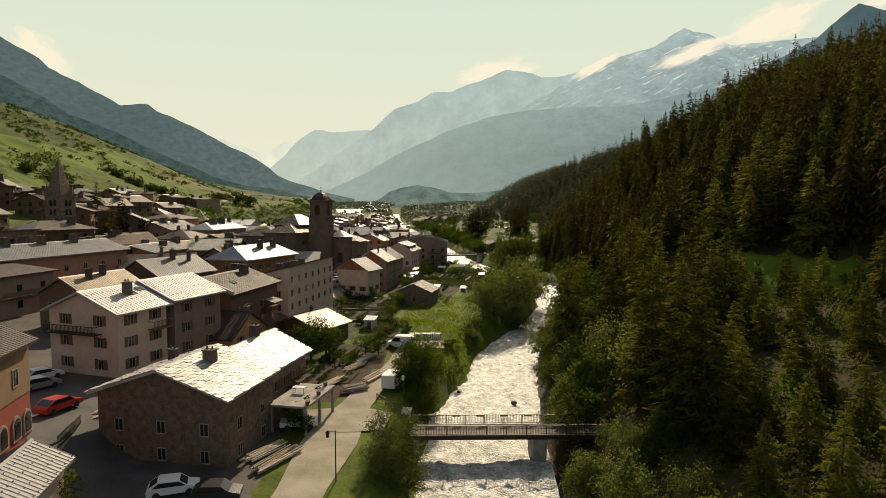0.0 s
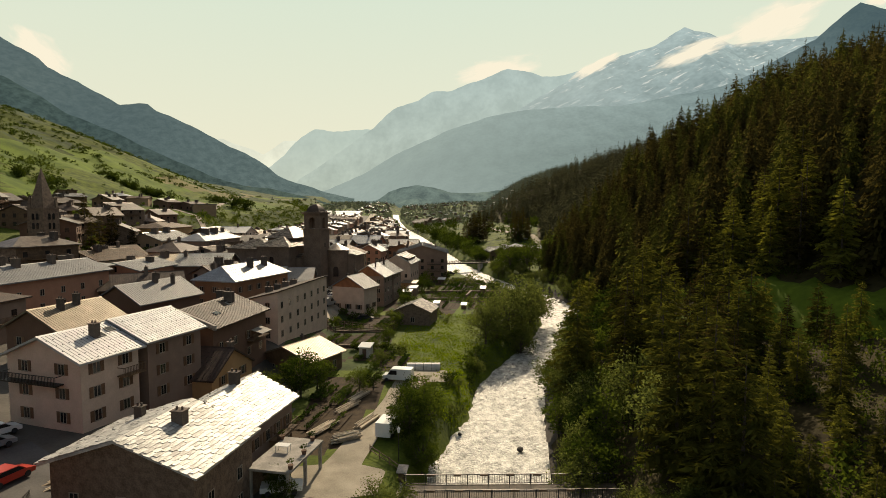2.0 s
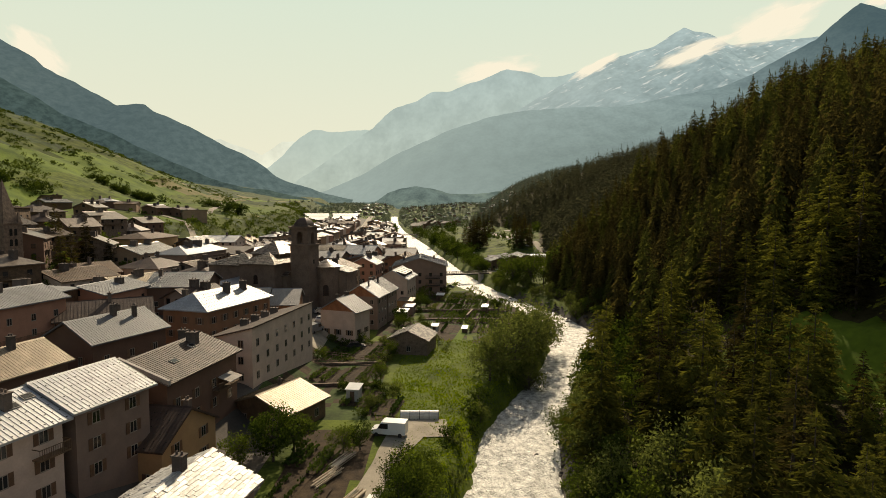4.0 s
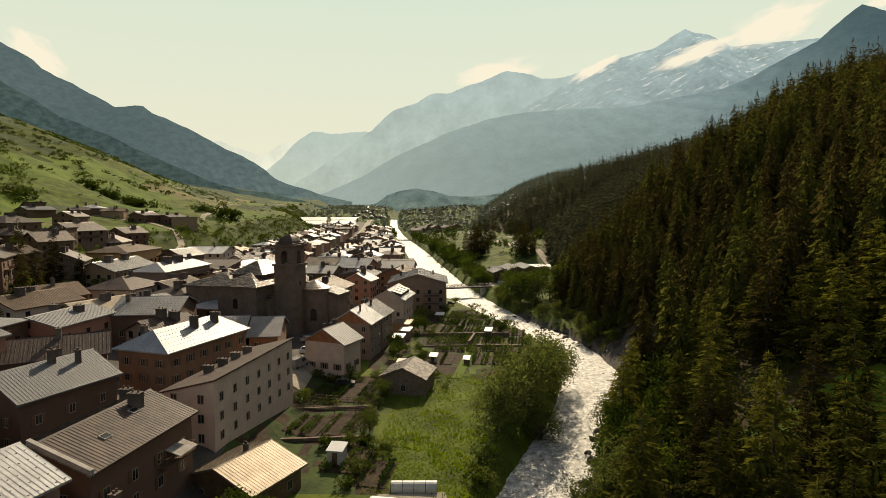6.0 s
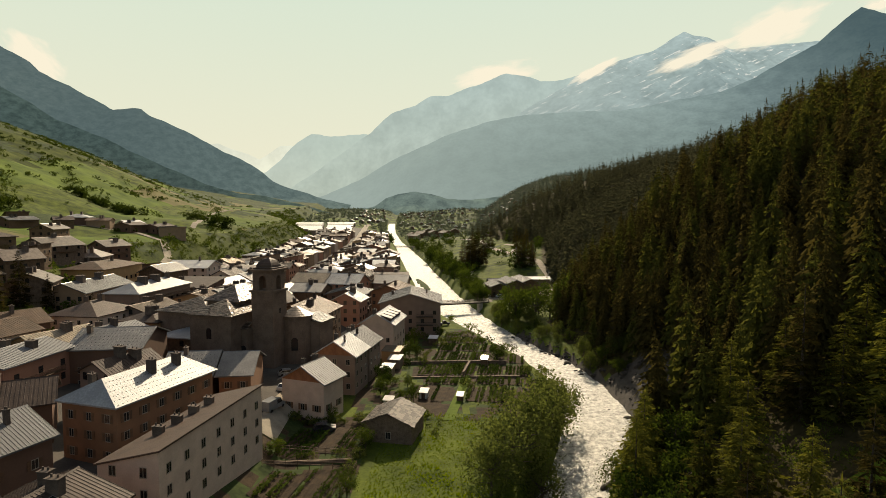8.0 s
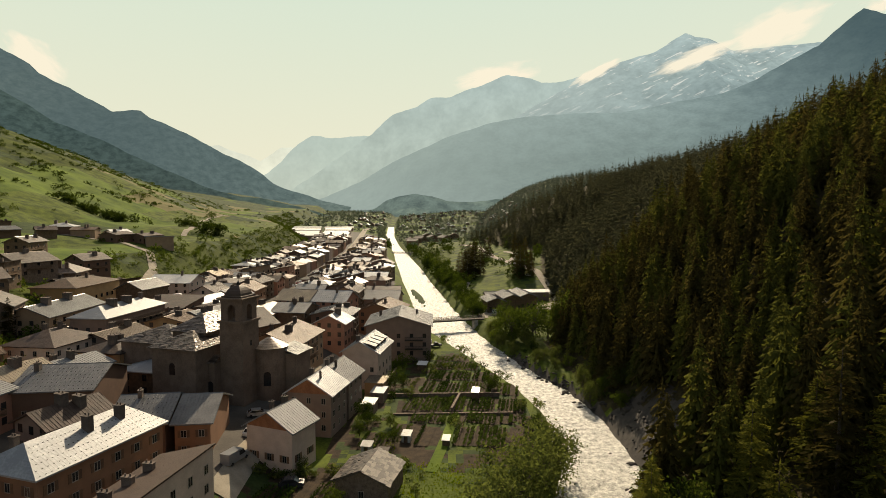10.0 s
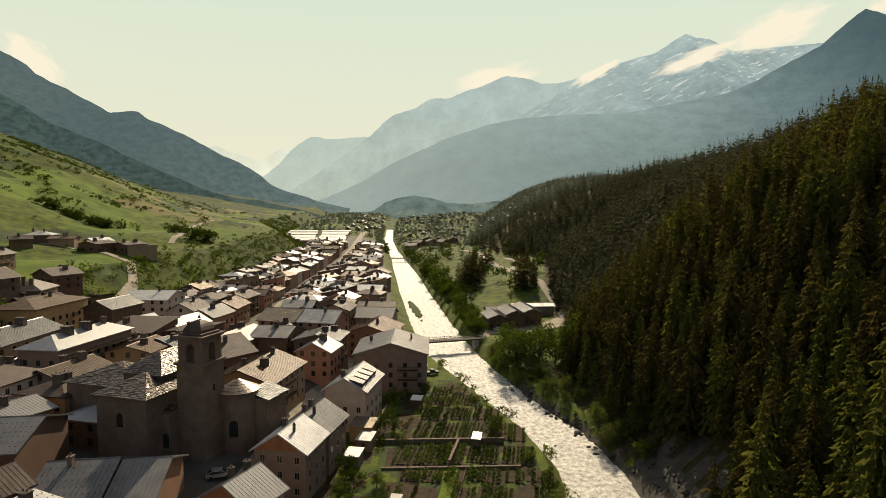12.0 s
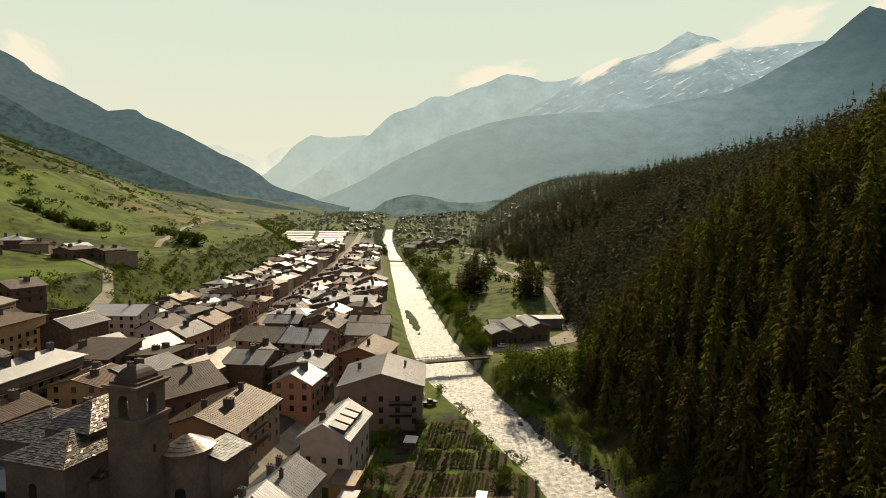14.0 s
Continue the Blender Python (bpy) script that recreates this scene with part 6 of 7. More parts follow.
while n_ < 16000:
    y = gn.uniform(92, 178)
    x = gn.uniform(-14, float(left_bank(y)) - 0.5)
    if (x < -7 and y < 112) or (x < -11 + (y - 112) * 0.05) or (y > 168 and x > -4 and x < 12):
        continue
    z, a = H(x, y), gn.uniform(0, 6.28)
    h, w_ = gn.uniform(0.06, 0.3) * (1.5 if bumps(x, y, 4) > 0.3 else 0.8), gn.uniform(0.1, 0.26)
    dx, dy = math.cos(a) * w_, math.sin(a) * w_
    lx, ly = gn.uniform(-0.2, 0.2), gn.uniform(-0.2, 0.2)
    PV += [(x - dx, y - dy, z - 0.05), (x + dx, y + dy, z - 0.05), (x + lx + dx * 0.4, y + ly + dy * 0.4, z + h)]
    n_ += 1
M["tuft"] = leaf_mat("long_grass", (0.075, 0.105, 0.01), (0.15, 0.19, 0.018), 0.0, 0.45)
tagged(new("long_grass", raw_mesh("long_grass", np.array(PV), np.arange(len(PV)).reshape(-1, 3), M["tuft"])), "rough long meadow grass in tufts", "grass", kind="stuff")

# ---- roof slabs, dormers and other details of the near houses ----
def slab_pieces(parent, corners, seed, size, material, cap=150):
    """Single stone slabs, each an object of its own, on a roof plane: eave a, eave b, ridge b, ridge a."""
    rng2 = random.Random(seed)
    a, b, c, d = [Vector(p) for p in corners]
    up, along = (d - a), (b - a)
    n = along.cross(up).normalized()
    if n.z < 0:
        n = -n
    meshes = []
    for k in range(5):
        w, h = size[0] * rng2.uniform(0.92, 1.2), size[1] * 1.45
        j = [rng2.uniform(-0.07, 0.07) for _ in range(4)]
        m = Mesh().poly([(-w / 2 + j[0], -h / 2 + j[1], 0.01), (w / 2 + j[2], -h / 2 + j[3], 0.01), (w / 2, h / 2, -0.02), (-w / 2, h / 2, -0.02), (-w / 2 + j[0], -h / 2 + j[1], 0.065), (w / 2 + j[2], -h / 2 + j[3], 0.065), (w / 2, h / 2, 0.015), (-w / 2, h / 2, 0.015)],
                        [(4, 5, 6, 7), (0, 1, 5, 4), (1, 2, 6, 5), (3, 0, 4, 7), (3, 2, 1, 0)])
        meshes.append(m.data("slab", M[material]))
    rows, cols = max(2, int(up.length / size[1])), max(2, int(along.length / size[0]))
    ex, ez = along.normalized(), n
    ey = ez.cross(ex)
    count = 0
    for r in range(rows):
        for q in range(cols):
            u = (q + 0.5 + (0.25 if r % 2 else -0.2) + rng2.uniform(-0.1, 0.1)) / cols
            v = (r + 0.5 + rng2.uniform(-0.1, 0.1)) / rows
            p = a + along * min(max(u, 0.03), 0.97) + up * v + n * rng2.uniform(0.01, 0.03)
            m = Matrix((ex, ey, ez)).transposed().to_4x4()
            m = Matrix.Translation(p) @ m @ pose(0, 0, 0, rng2.uniform(-0.8, 0.8), rng2.uniform(-0.8, 0.8), rng2.uniform(-2.5, 2.5))
            part("slab", rng2.choice(meshes), None, parent, m=m)
            count += 1


def roof_of(r):
    return [o for o in r.children if o.name.startswith("roof")][0]


def gable_planes(hw, l, e, t):
    b = l / 2
    return ((hw, -b, e), (hw, b, e), (0, b, t), (0, -b, t)), ((-hw, b, e), (-hw, -b, e), (0, -b, t), (0, b, t))


M["slate_piece"] = mat("stone_slab_piece", (0.27, 0.265, 0.245), (0.49, 0.48, 0.45), 0.8, 0.5, 0.3, bump=0.7, fine=6, vary=0.6, rough2=0.62, depth=0.04)
M["hut_piece"] = mat("hut_slab_piece", (0.07, 0.058, 0.045), (0.20, 0.17, 0.135), 0.8, 0.7, 0.0, bump=0.6, fine=6, vary=0.9, depth=0.04)
R1, L1 = gable_planes(7.9, 11.4, 7.8, 10.5)
slab_pieces(roof_of(STONE), R1, 1, (1.0, 0.44), "slate_piece")
slab_cover(STONE, L1, "slate", 2)
R1, L1 = gable_planes(5.7, 11.4, 6.8, 9.5)
slab_pieces(roof_of(STONE2), R1, 3, (1.0, 0.44), "slate_piece")
slab_cover(STONE2, L1, "slate", 4)
R1, L1 = gable_planes(4.9, 9.6, 3.7, 5.8)
slab_pieces(roof_of(HUT), R1, 5, (0.75, 0.6), "hut_piece")
slab_cover(HUT, L1, "old_slab", 6)

# dormers on the white house by the river
for i, v in enumerate((-6.0, -2.6, 0.8, 4.2)):
    d = Mesh().prism([(1.2, 10.6), (4.0, 9.2), (4.0, 10.6), (1.2, 11.45)], v - 1.1, v + 1.1)
    dm = part("dormer", d, M["dark_roof"], DORMER, "dark glazed shed dormer", pose(0, 0, 0))
    part("dormer_roof", Mesh().poly([(1.0, v - 1.3, 11.55), (4.3, v - 1.3, 10.55), (4.3, v + 1.3, 10.55), (1.0, v + 1.3, 11.55), (1.0, v - 1.3, 11.65), (4.3, v - 1.3, 10.68), (4.3, v + 1.3, 10.68), (1.0, v + 1.3, 11.65)], [(4, 5, 6, 7), (0, 1, 5, 4), (1, 2, 6, 5), (2, 3, 7, 6), (3, 0, 4, 7), (3, 2, 1, 0)]), M["zinc_roof"], dm)
# roof lights
for r, spots, hw, e, t in ((WHITE, ((2.3, 1.6), (1.6, 3.6)), 6.4, 8.3, 10.9), (DARK, ((3.4, -3.0), (2.0, 3.4)), 6.8, 7.6, 10.1)):
    for x, y in spots:
        s = (t - e) / hw
        fr = part("roof_light", Mesh().box(-0.45, 0.45, -0.6, 0.6, 0, 0.12), M["concrete"], r, "pale framed roof light", pose(x, y, t - s * x + 0.02, 0, math.degrees(math.atan(s)), 0))
        part("pane", Mesh().box(-0.36, 0.36, -0.5, 0.5, 0.12, 0.14), M["glass"], fr)

part("party_wall", Mesh().poly([(-0.2, -9.25, 10.0), (6.8, -9.25, 7.4), (6.8, -8.75, 7.4), (-0.2, -8.75, 10.0), (-0.2, -9.25, 10.75), (6.8, -9.25, 8.15), (6.8, -8.75, 8.15), (-0.2, -8.75, 10.75)], [(0, 3, 2, 1), (4, 5, 6, 7), (0, 1, 5, 4), (1, 2, 6, 5), (2, 3, 7, 6), (3, 0, 4, 7)]), M["concrete"], DARK, "raised party wall with pale coping")
part("awning", Mesh().poly([(6.2, 3.0, 4.9), (8.2, 3.0, 4.3), (8.2, 6.5, 4.3), (6.2, 6.5, 4.9), (6.2, 3.0, 5.0), (8.2, 3.0, 4.4), (8.2, 6.5, 4.4), (6.2, 6.5, 5.0)], [(0, 3, 2, 1), (4, 5, 6, 7), (0, 1, 5, 4), (1, 2, 6, 5), (2, 3, 7, 6), (3, 0, 4, 7)]), M["concrete"], DARK, "pale awning over the balcony")
# the red and ochre house: ochre upper storey, arched windows, terrace
part("upper_storey", Mesh().box(5.92, 5.97, -8.3, 8.3, 9.4, 14.2), M["ochre_wall"], RED, "ochre rendered upper storey")
arch_w = arch_mesh(1.5, 2.3, 0.1)
arch_f, arch_g = arch_w.data("window_surround", M["frame"]), arch_mesh(1.0, 1.8, 0.1).data("pane", M["glass"])
for z in (2.0, 5.6):
    for y in (-6.6, -4.2, -1.8, 0.6, 3.0, 5.4, 7.4):
        w2 = part("window", arch_f, None, RED, "white arched window surround", pose(5.98, y, z, 0, 0, 90))
        part("pane", arch_g, None, w2, m=pose(0, -0.06, 0.25))
for y in (-5, -1.5, 2, 5.5):
    window(RED, pose(5.98, y, 10.6, 0, 0, 90), 1.0, 1.6, False)
part("terrace", Mesh().box(6, 8.8, 6.5, 12.0, -2, 4.2), M["white_wall"], RED, "cream garage block with roof terrace")
part("terrace_rail", rail(RED, 6.5, 12.0, -8.8, -8.7, 4.35, "iron"), M["iron"], RED, m=pose(0, 0, 0, 0, 0, 90))

# ---- roads, yards and gardens ----
def strip(name, label, pts, width, material, dz=0.10, cat="road"):
    P = []
    for (x0, y0), (x1, y1) in zip(pts, pts[1:]):
        k = max(1, int(math.hypot(x1 - x0, y1 - y0) / 2))
        P += [(x0 + (x1 - x0) * i / k, y0 + (y1 - y0) * i / k) for i in range(k)]
    P.append(pts[-1])
    P = np.array(P)
    T = np.gradient(P, axis=0)
    T /= np.linalg.norm(T, axis=1)[:, None]
    N = np.stack([T[:, 1], -T[:, 0]], 1)
    wd = np.interp(np.linspace(0, 1, len(P)), np.linspace(0, 1, len(width)), width) if isinstance(width, (list, tuple)) else np.full(len(P), width)
    V, n = [], 6
    for p, q, w_ in zip(P, N, wd):
        for i in range(n):
            s = (i / (n - 1) - 0.5) * w_
            x, y = p[0] + q[0] * s, p[1] + q[1] * s
            V.append((x, y, H(x, y) + dz))
    ob = link(name, V, grid_faces(n, len(P)), M[material], None, True)
    return tagged(ob, label, cat, kind="structure")


strip("road_track", "pale gravel track along the river", [(-13.6, 30), (-13.2, 50), (-12.8, 60), (-12.2, 71), (-10.4, 82), (-8.6, 90), (-7.0, 100), (-5.0, 108)], [5.0, 4.8, 4.6, 6.4, 4.2, 3.6, 3.4, 6.0], "gravel", 0.12)
strip("road_yard", "gravel yard at the footbridge", [(-17.5, 69.5), (-10, 69.6), (-4.6, 69.2)], [6, 9, 4], "gravel", 0.16)
strip("road_parking", "gravel parking place beside the tunnel greenhouse", [(-8, 108.5), (1.0, 109.5)], 7, "gravel", 0.14)
strip("road_court", "asphalt yard between the houses", [(-47, 66), (-38, 58), (-30, 50), (-18, 47)], [7, 9, 9, 7], "asphalt", 0.14)
strip("road_main", "town main street of pale worn asphalt", [(street(y) , y) for y in range(226, 1180, 12)], 7.5, "gravel", 0.16)
strip("road_lane", "asphalt lane beside the church", [(-29.5, 150), (-30, 165), (-29, 180), (-29, 200), (-28.5, 225), (-25.5, 255), (-26, 300), (-30, 340)], 4.2, "gravel", 0.18)
strip("road_river", "riverside track on the far bank", [(24, 318), (25, 338), (19, 372), (17, 400), (22, 440)], 4.0, "gravel", 0.15)
strip("road_meadow", "curving track through the far meadow", [(66, 355), (69, 400), (67, 440), (59, 490), (50, 560), (46, 620), (44, 680), (28, 740)], 4.5, "gravel", 0.25)
strip("road_yard_barn", "gravel yard round the barns", [(25, 326), (40, 330), (58, 345), (66, 360)], [6, 10, 12, 8], "gravel", 0.22)
strip("road_branch", "narrow lane climbing the lit meadow", [(58, 496), (60, 520), (66, 540), (68, 565), (62, 590)], 4.0, "gravel", 0.25)
strip("road_hill", "pale lane climbing to the hillside hamlet", [(-138, 318), (-142, 345), (-150, 372), (-166, 400), (-190, 415), (-230, 420)], 4.5, "gravel", 0.35)
strip("road_field", "field path over the meadows", [(-200, 520), (-230, 620), (-260, 720), (-240, 800)], 4.0, "gravel", 0.35)

M["crop"] = leaf_mat("vegetable_leaves", (0.03, 0.05, 0.01), (0.09, 0.12, 0.025), 0.6, 0.3)
CROP = []
for s in (21, 22, 23):
    V, T, _ = broadleaf(s, 0.7, 0.4, 6, 6, 0.14, 0.0)
    CROP.append((V, T))


def garden(x, y, w, l, rz, seed, green=0.6):
    """A vegetable plot: a bed of dark soil in ridges, with rows of plants."""
    g2 = random.Random(seed)
    m = pose(x, y, 0, 0, 0, rz)
    def at(u, v):
        p = m @ Vector((u, v, 0))
        return p.x, p.y
    nu, nv = max(6, int(w / 0.3)), max(4, int(l / 1.0))
    V = []
    for j in range(nv):
        for i in range(nu):
            u, v = (i / (nu - 1) - 0.5) * w, (j / (nv - 1) - 0.5) * l
            px, py = at(u, v)
            V.append((px, py, H(px, py) + 0.10 + (0.09 if i % 3 == 1 else 0.0)))
    ob = link("garden_bed", V, grid_faces(nu, nv), M["soil"])
    tagged(ob, "vegetable bed of dark ridged soil", "garden bed", "garden beds")
    PV, PT, o = [], [], 0
    for i in range(1, nu, 3):
        if g2.random() > green:
            continue
        u = (i / (nu - 1) - 0.5) * w
        sz = g2.uniform(0.8, 1.6)
        for j in range(int(l / 0.7)):
            if g2.random() < 0.12:
                continue
            px, py = at(u, (j + 0.5) * 0.7 - l / 2)
            Vt, Tt = CROP[g2.randrange(3)]
            PV.append(Vt * sz * g2.uniform(0.7, 1.2) + np.array([px, py, H(px, py) + 0.2])), PT.append(Tt + o)
            o += len(Vt)
    if PV:
        tagged(new("vegetable_rows", raw_mesh("vegetable_rows", np.concatenate(PV), np.concatenate(PT), M["crop"])), "rows of green vegetables in the bed", "vegetables", kind="stuff")


for i, (x, y, w_, l_, gr) in enumerate(((-22.8, 152, 5.6, 13, 0.95), (-16.6, 154, 5.2, 12, 0.4), (-23, 136, 6.0, 9, 0.6), (-16.5, 136.5, 5.5, 10, 0.5), (-14, 122, 6, 8, 0.6), (-9, 118, 4, 8, 0.5), (-18.6, 88, 3, 9, 0.6), (-15.2, 97, 3, 8, 0.7), (-18.8, 98.5, 3, 7, 0.8), (-14.8, 87, 2.4, 6, 0.5), (-12.4, 105, 4, 5, 0.7), (-8.5, 178, 5, 9, 0.5), (-3, 182, 5, 8, 0.6))):
    garden(x, y, w_, l_, -9, 60 + i, gr)
g = random.Random(31)
seed = 100
for y, l_ in ((181, 11), (190.5, 5.5), (200.5, 10), (214, 10.5), (225.5, 9), (236, 8), (245, 6.5)):
    x = float(np.interp(y, [174, 200, 215, 252], [1.5, -4, 0, 4]))
    while x < float(left_bank(y)) - 8:
        w_ = g.uniform(3.6, 7.5)
        if not (5.0 < x + w_ / 2 < 7.5 and y < 195):
            garden(x + w_ / 2, y + g.uniform(-0.4, 0.4), w_ - 0.7, l_ - g.uniform(0, 1.0), -9, seed, g.choice((0.5, 0.8, 1.0, 1.0)))
        x += w_
        seed += 1
strip("path_grass", "bright strip of grass between the beds", [(3.4, 164), (5.2, 174), (7.2, 186), (8.6, 195)], 2.2, "meadow", 0.14, "path")
for i in range(46):
    y = g.uniform(172, 250)
    x = g.uniform(float(np.interp(y, [174, 200, 215, 252], [-11, -9, -6, -2])), float(left_bank(y)) - 4)
    if i < 24:
        x = float(np.interp(y, [174, 200, 215, 252], [-11, -9, -6, -2])) + g.uniform(-1, 5)
    plant(g.choice(("busha", "bushb")), x, y, g.uniform(0.3, 0.95), g.uniform(0, 360))
for i in range(80):
    t_ = g.random()
    x, y = g.choice(((-13 + 1.5 * t_, 131 + 32 * t_), (-28 + 16 * t_, 145 + 1.5 * t_), (-28 + 16 * t_, 161 + 2 * t_), (-12 + 12 * t_, 164 + 2 * t_), (-19 + 8 * t_, 127 + t_), (-13 + 4 * t_, 113 + 18 * t_), (-9.5 + 1.5 * t_, 118 + 10 * t_)))
    plant(g.choice(("busha", "bushb")), x + g.uniform(-0.6, 0.6), y, g.uniform(0.35, 0.8), g.uniform(0, 360))


def stone_wall(x0, y0, x1, y1, h=1.3, t=0.45):
    L = math.hypot(x1 - x0, y1 - y0)
    z = min(H(x0, y0), H(x1, y1))
    thing("garden_wall", Mesh().box(0, L, -t / 2, t / 2, -1, h).box(0, L, -t / 2 - 0.06, t / 2 + 0.06, h, h + 0.1), M["stone_wall"], x0, y0, z, math.degrees(math.atan2(y1 - y0, x1 - x0)), "rough stone garden wall", "wall", "garden walls")


stone_wall(-9, 206.5, 20, 207.5, 1.1)
stone_wall(-6, 193.5, 22, 194.5, 0.6)
stone_wall(-10, 206, -8, 228, 1.8)
stone_wall(-28, 143.5, -13, 145, 0.45)
stone_wall(7.6, 195, 9.8, 206, 1.2)
stone_wall(-28, 129, -12, 130.5, 0.45)


def fence(x0, y0, x1, y1, h=1.1):
    L = math.hypot(x1 - x0, y1 - y0)
    r = root("fence", x0, y0, H(x0, y0), math.degrees(math.atan2(y1 - y0, x1 - x0)), "weathered wooden post and rail fence", "fence", "fences")
    n = max(2, int(L / 1.8))
    dz = (H(x1, y1) - H(x0, y0)) / L
    post = Mesh().box(-0.05, 0.05, -0.05, 0.05, -0.4, h).data("post", M["wood"])
    for i in range(n + 1):
        part("post", post, None, r, m=pose(L * i / n, 0, dz * L * i / n))
    for z in (0.45, 0.95):
        part("rail", Mesh().poly([(0, -0.03, z - 0.04), (L, -0.03, z - 0.04 + dz * L), (L, 0.03, z - 0.04 + dz * L), (0, 0.03, z - 0.04), (0, -0.03, z + 0.05), (L, -0.03, z + 0.05 + dz * L), (L, 0.03, z + 0.05 + dz * L), (0, 0.03, z + 0.05)], [(0, 3, 2, 1), (4, 5, 6, 7), (0, 1, 5, 4), (1, 2, 6, 5), (2, 3, 7, 6), (3, 0, 4, 7)]), M["wood"], r)


fence(-13, 146, -9, 160), fence(-28, 146, -14, 147.5), fence(-13, 130, -12, 143), fence(-27, 141, -14, 142.5), fence(9, 180, 11, 193), fence(-5, 72.5, -9, 77)


# ---- sheds, tunnels, stacks ----
def tunnel(x, y, w_, l_, rz, z=None):
    z = H(x, y) if z is None else z
    r = root("greenhouse_tunnel", x, y, z, rz, "low tunnel greenhouse of white plastic sheet", "greenhouse")
    m, n = Mesh(), 10
    ring = [(w_ / 2 * math.cos(a), w_ * 0.5 * math.sin(a) + 0.3) for a in np.linspace(0, math.pi, n)]
    ring = [(w_ / 2, 0)] + ring + [(-w_ / 2, 0)]
    part("cover", m.prism(ring, -l_ / 2, l_ / 2), M["plastic"], r)
    for i in range(5):
        yy = -l_ / 2 + l_ * i / 4
        part("hoop", Mesh().prism([(p[0] * 1.02, p[1] * 1.02) for p in ring], yy - 0.04, yy + 0.04), M["iron"], r)


M["plastic"] = mat("white_sheet", (0.36, 0.34, 0.29), (0.52, 0.49, 0.43), 0.8, 0.45, bump=0.3)
M["paint_white"] = mat("white_paint", (0.66, 0.65, 0.62), (0.74, 0.73, 0.70), 0.6, 0.3, bump=0)
M["paint_dark"] = mat("dark_paint", (0.02, 0.02, 0.024), (0.04, 0.04, 0.045), 0.6, 0.25, bump=0)
M["paint_red"] = mat("red_paint", (0.35, 0.03, 0.02), (0.45, 0.05, 0.03), 0.6, 0.3, bump=0)
M["paint_silver"] = mat("silver_paint", (0.32, 0.33, 0.34), (0.42, 0.43, 0.44), 0.6, 0.28, 0.6, bump=0)
M["rubber"] = mat("tyre_rubber", (0.012, 0.012, 0.012), (0.03, 0.03, 0.03), 3, 0.8, bump=0.1)
M["log"] = mat("pale_logs", (0.26, 0.20, 0.13), (0.52, 0.44, 0.32), 1.0, 0.75, bump=0.4, vary=0.7)
tunnel(-3.6, 113.6, 1.9, 6.2, 90)


def small_shed(x, y, w_, l_, h, rz, wall, roof, label):
    r = root("garden_shed", x, y, H(x, y), rz, label, "shed", "garden sheds")
    part("wall", Mesh().box(-w_ / 2, w_ / 2, -l_ / 2, l_ / 2, -0.5, h), M[wall], r)
    part("roof", Mesh().poly([(-w_ / 2 - 0.2, -l_ / 2 - 0.2, h - 0.1), (w_ / 2 + 0.2, -l_ / 2 - 0.2, h - 0.1), (w_ / 2 + 0.2, l_ / 2 + 0.2, h + 0.35), (-w_ / 2 - 0.2, l_ / 2 + 0.2, h + 0.35), (-w_ / 2 - 0.2, -l_ / 2 - 0.2, h), (w_ / 2 + 0.2, -l_ / 2 - 0.2, h), (w_ / 2 + 0.2, l_ / 2 + 0.2, h + 0.45), (-w_ / 2 - 0.2, l_ / 2 + 0.2, h + 0.45)], [(4, 5, 6, 7), (0, 1, 5, 4), (1, 2, 6, 5), (2, 3, 7, 6), (3, 0, 4, 7), (3, 2, 1, 0)]), M[roof], r)
    part("door", Mesh().box(-0.4, 0.4, -l_ / 2 - 0.05, -l_ / 2 + 0.01, 0, min(1.9, h - 0.2)), M["wood"], r)


for x, y, w_, l_, h, wl, rf, lb in ((-15.4, 121.5, 2.2, 2.2, 2.3, "plastic", "paint_white", "white panelled garden shed with flat roof"), (-9.4, 173, 1.9, 1.7, 1.5, "plastic", "plastic", "small white plastic garden house"), (-1.9, 178.5, 1.7, 2.0, 1.5, "plastic", "plastic", "little plastic greenhouse with pitched roof"), (13.8, 204.8, 1.6, 2.6, 2.4, "wood", "paint_white", "narrow tool shed with white roof"), (6.2, 176.5, 1.3, 1.8, 1.3, "wood", "plastic", "garden store with glass lid"), (-0.5, 232, 2.6, 2.6, 1.9, "wood", "paint_white", "timber garden shed with white roof"), (-11.8, 196, 3.0, 3.4, 2.4, "grey_wall", "metal_roof", "lean-to with bright white roof"), (-10.4, 204, 3.2, 4.0, 2.6, "grey_wall", "metal_roof", "lean-to shed with metal roof"), (-11.6, 209.5, 5, 5, 3.6, "yellow_wall", "tin_roof", "low annex with flat pale roof"), (-4.6, 71.5, 0.8, 0.8, 1.3, "concrete", "concrete", "small grey cabinet beside the footbridge"), (-6, 170, 2, 1.4, 1.5, "wood", "dark_roof", "dark timber garden hutch")):
    small_shed(x, y, w_, l_, h, -10, wl, rf, lb)


def log_stack(x, y, rz, l_, n, seed, label):
    g2 = random.Random(seed)
    r = root("log_stack", x, y, H(x, y) + 0.12, rz, label, "timber", "timber stacks")
    for i in range(n):
        rad = g2.uniform(0.07, 0.14)
        layer = i // 5
        px, pz = (i % 5) * 0.3 - 0.6 + g2.uniform(-0.08, 0.08), 0.12 + layer * 0.22
        q = g2.uniform(-0.3, 0.3)
        part("log", Mesh().tube((px + q * 0.4, -l_ / 2 + g2.uniform(-0.5, 0.5), pz), (px - q * 0.4, l_ / 2 + g2.uniform(-0.5, 0.5), pz + g2.uniform(-0.03, 0.05)), rad, rad * 0.85, 7), M["log"], r)


log_stack(-17.0, 57.5, -25, 6, 13, 1, "untidy stack of pale logs and pipes beside the track")
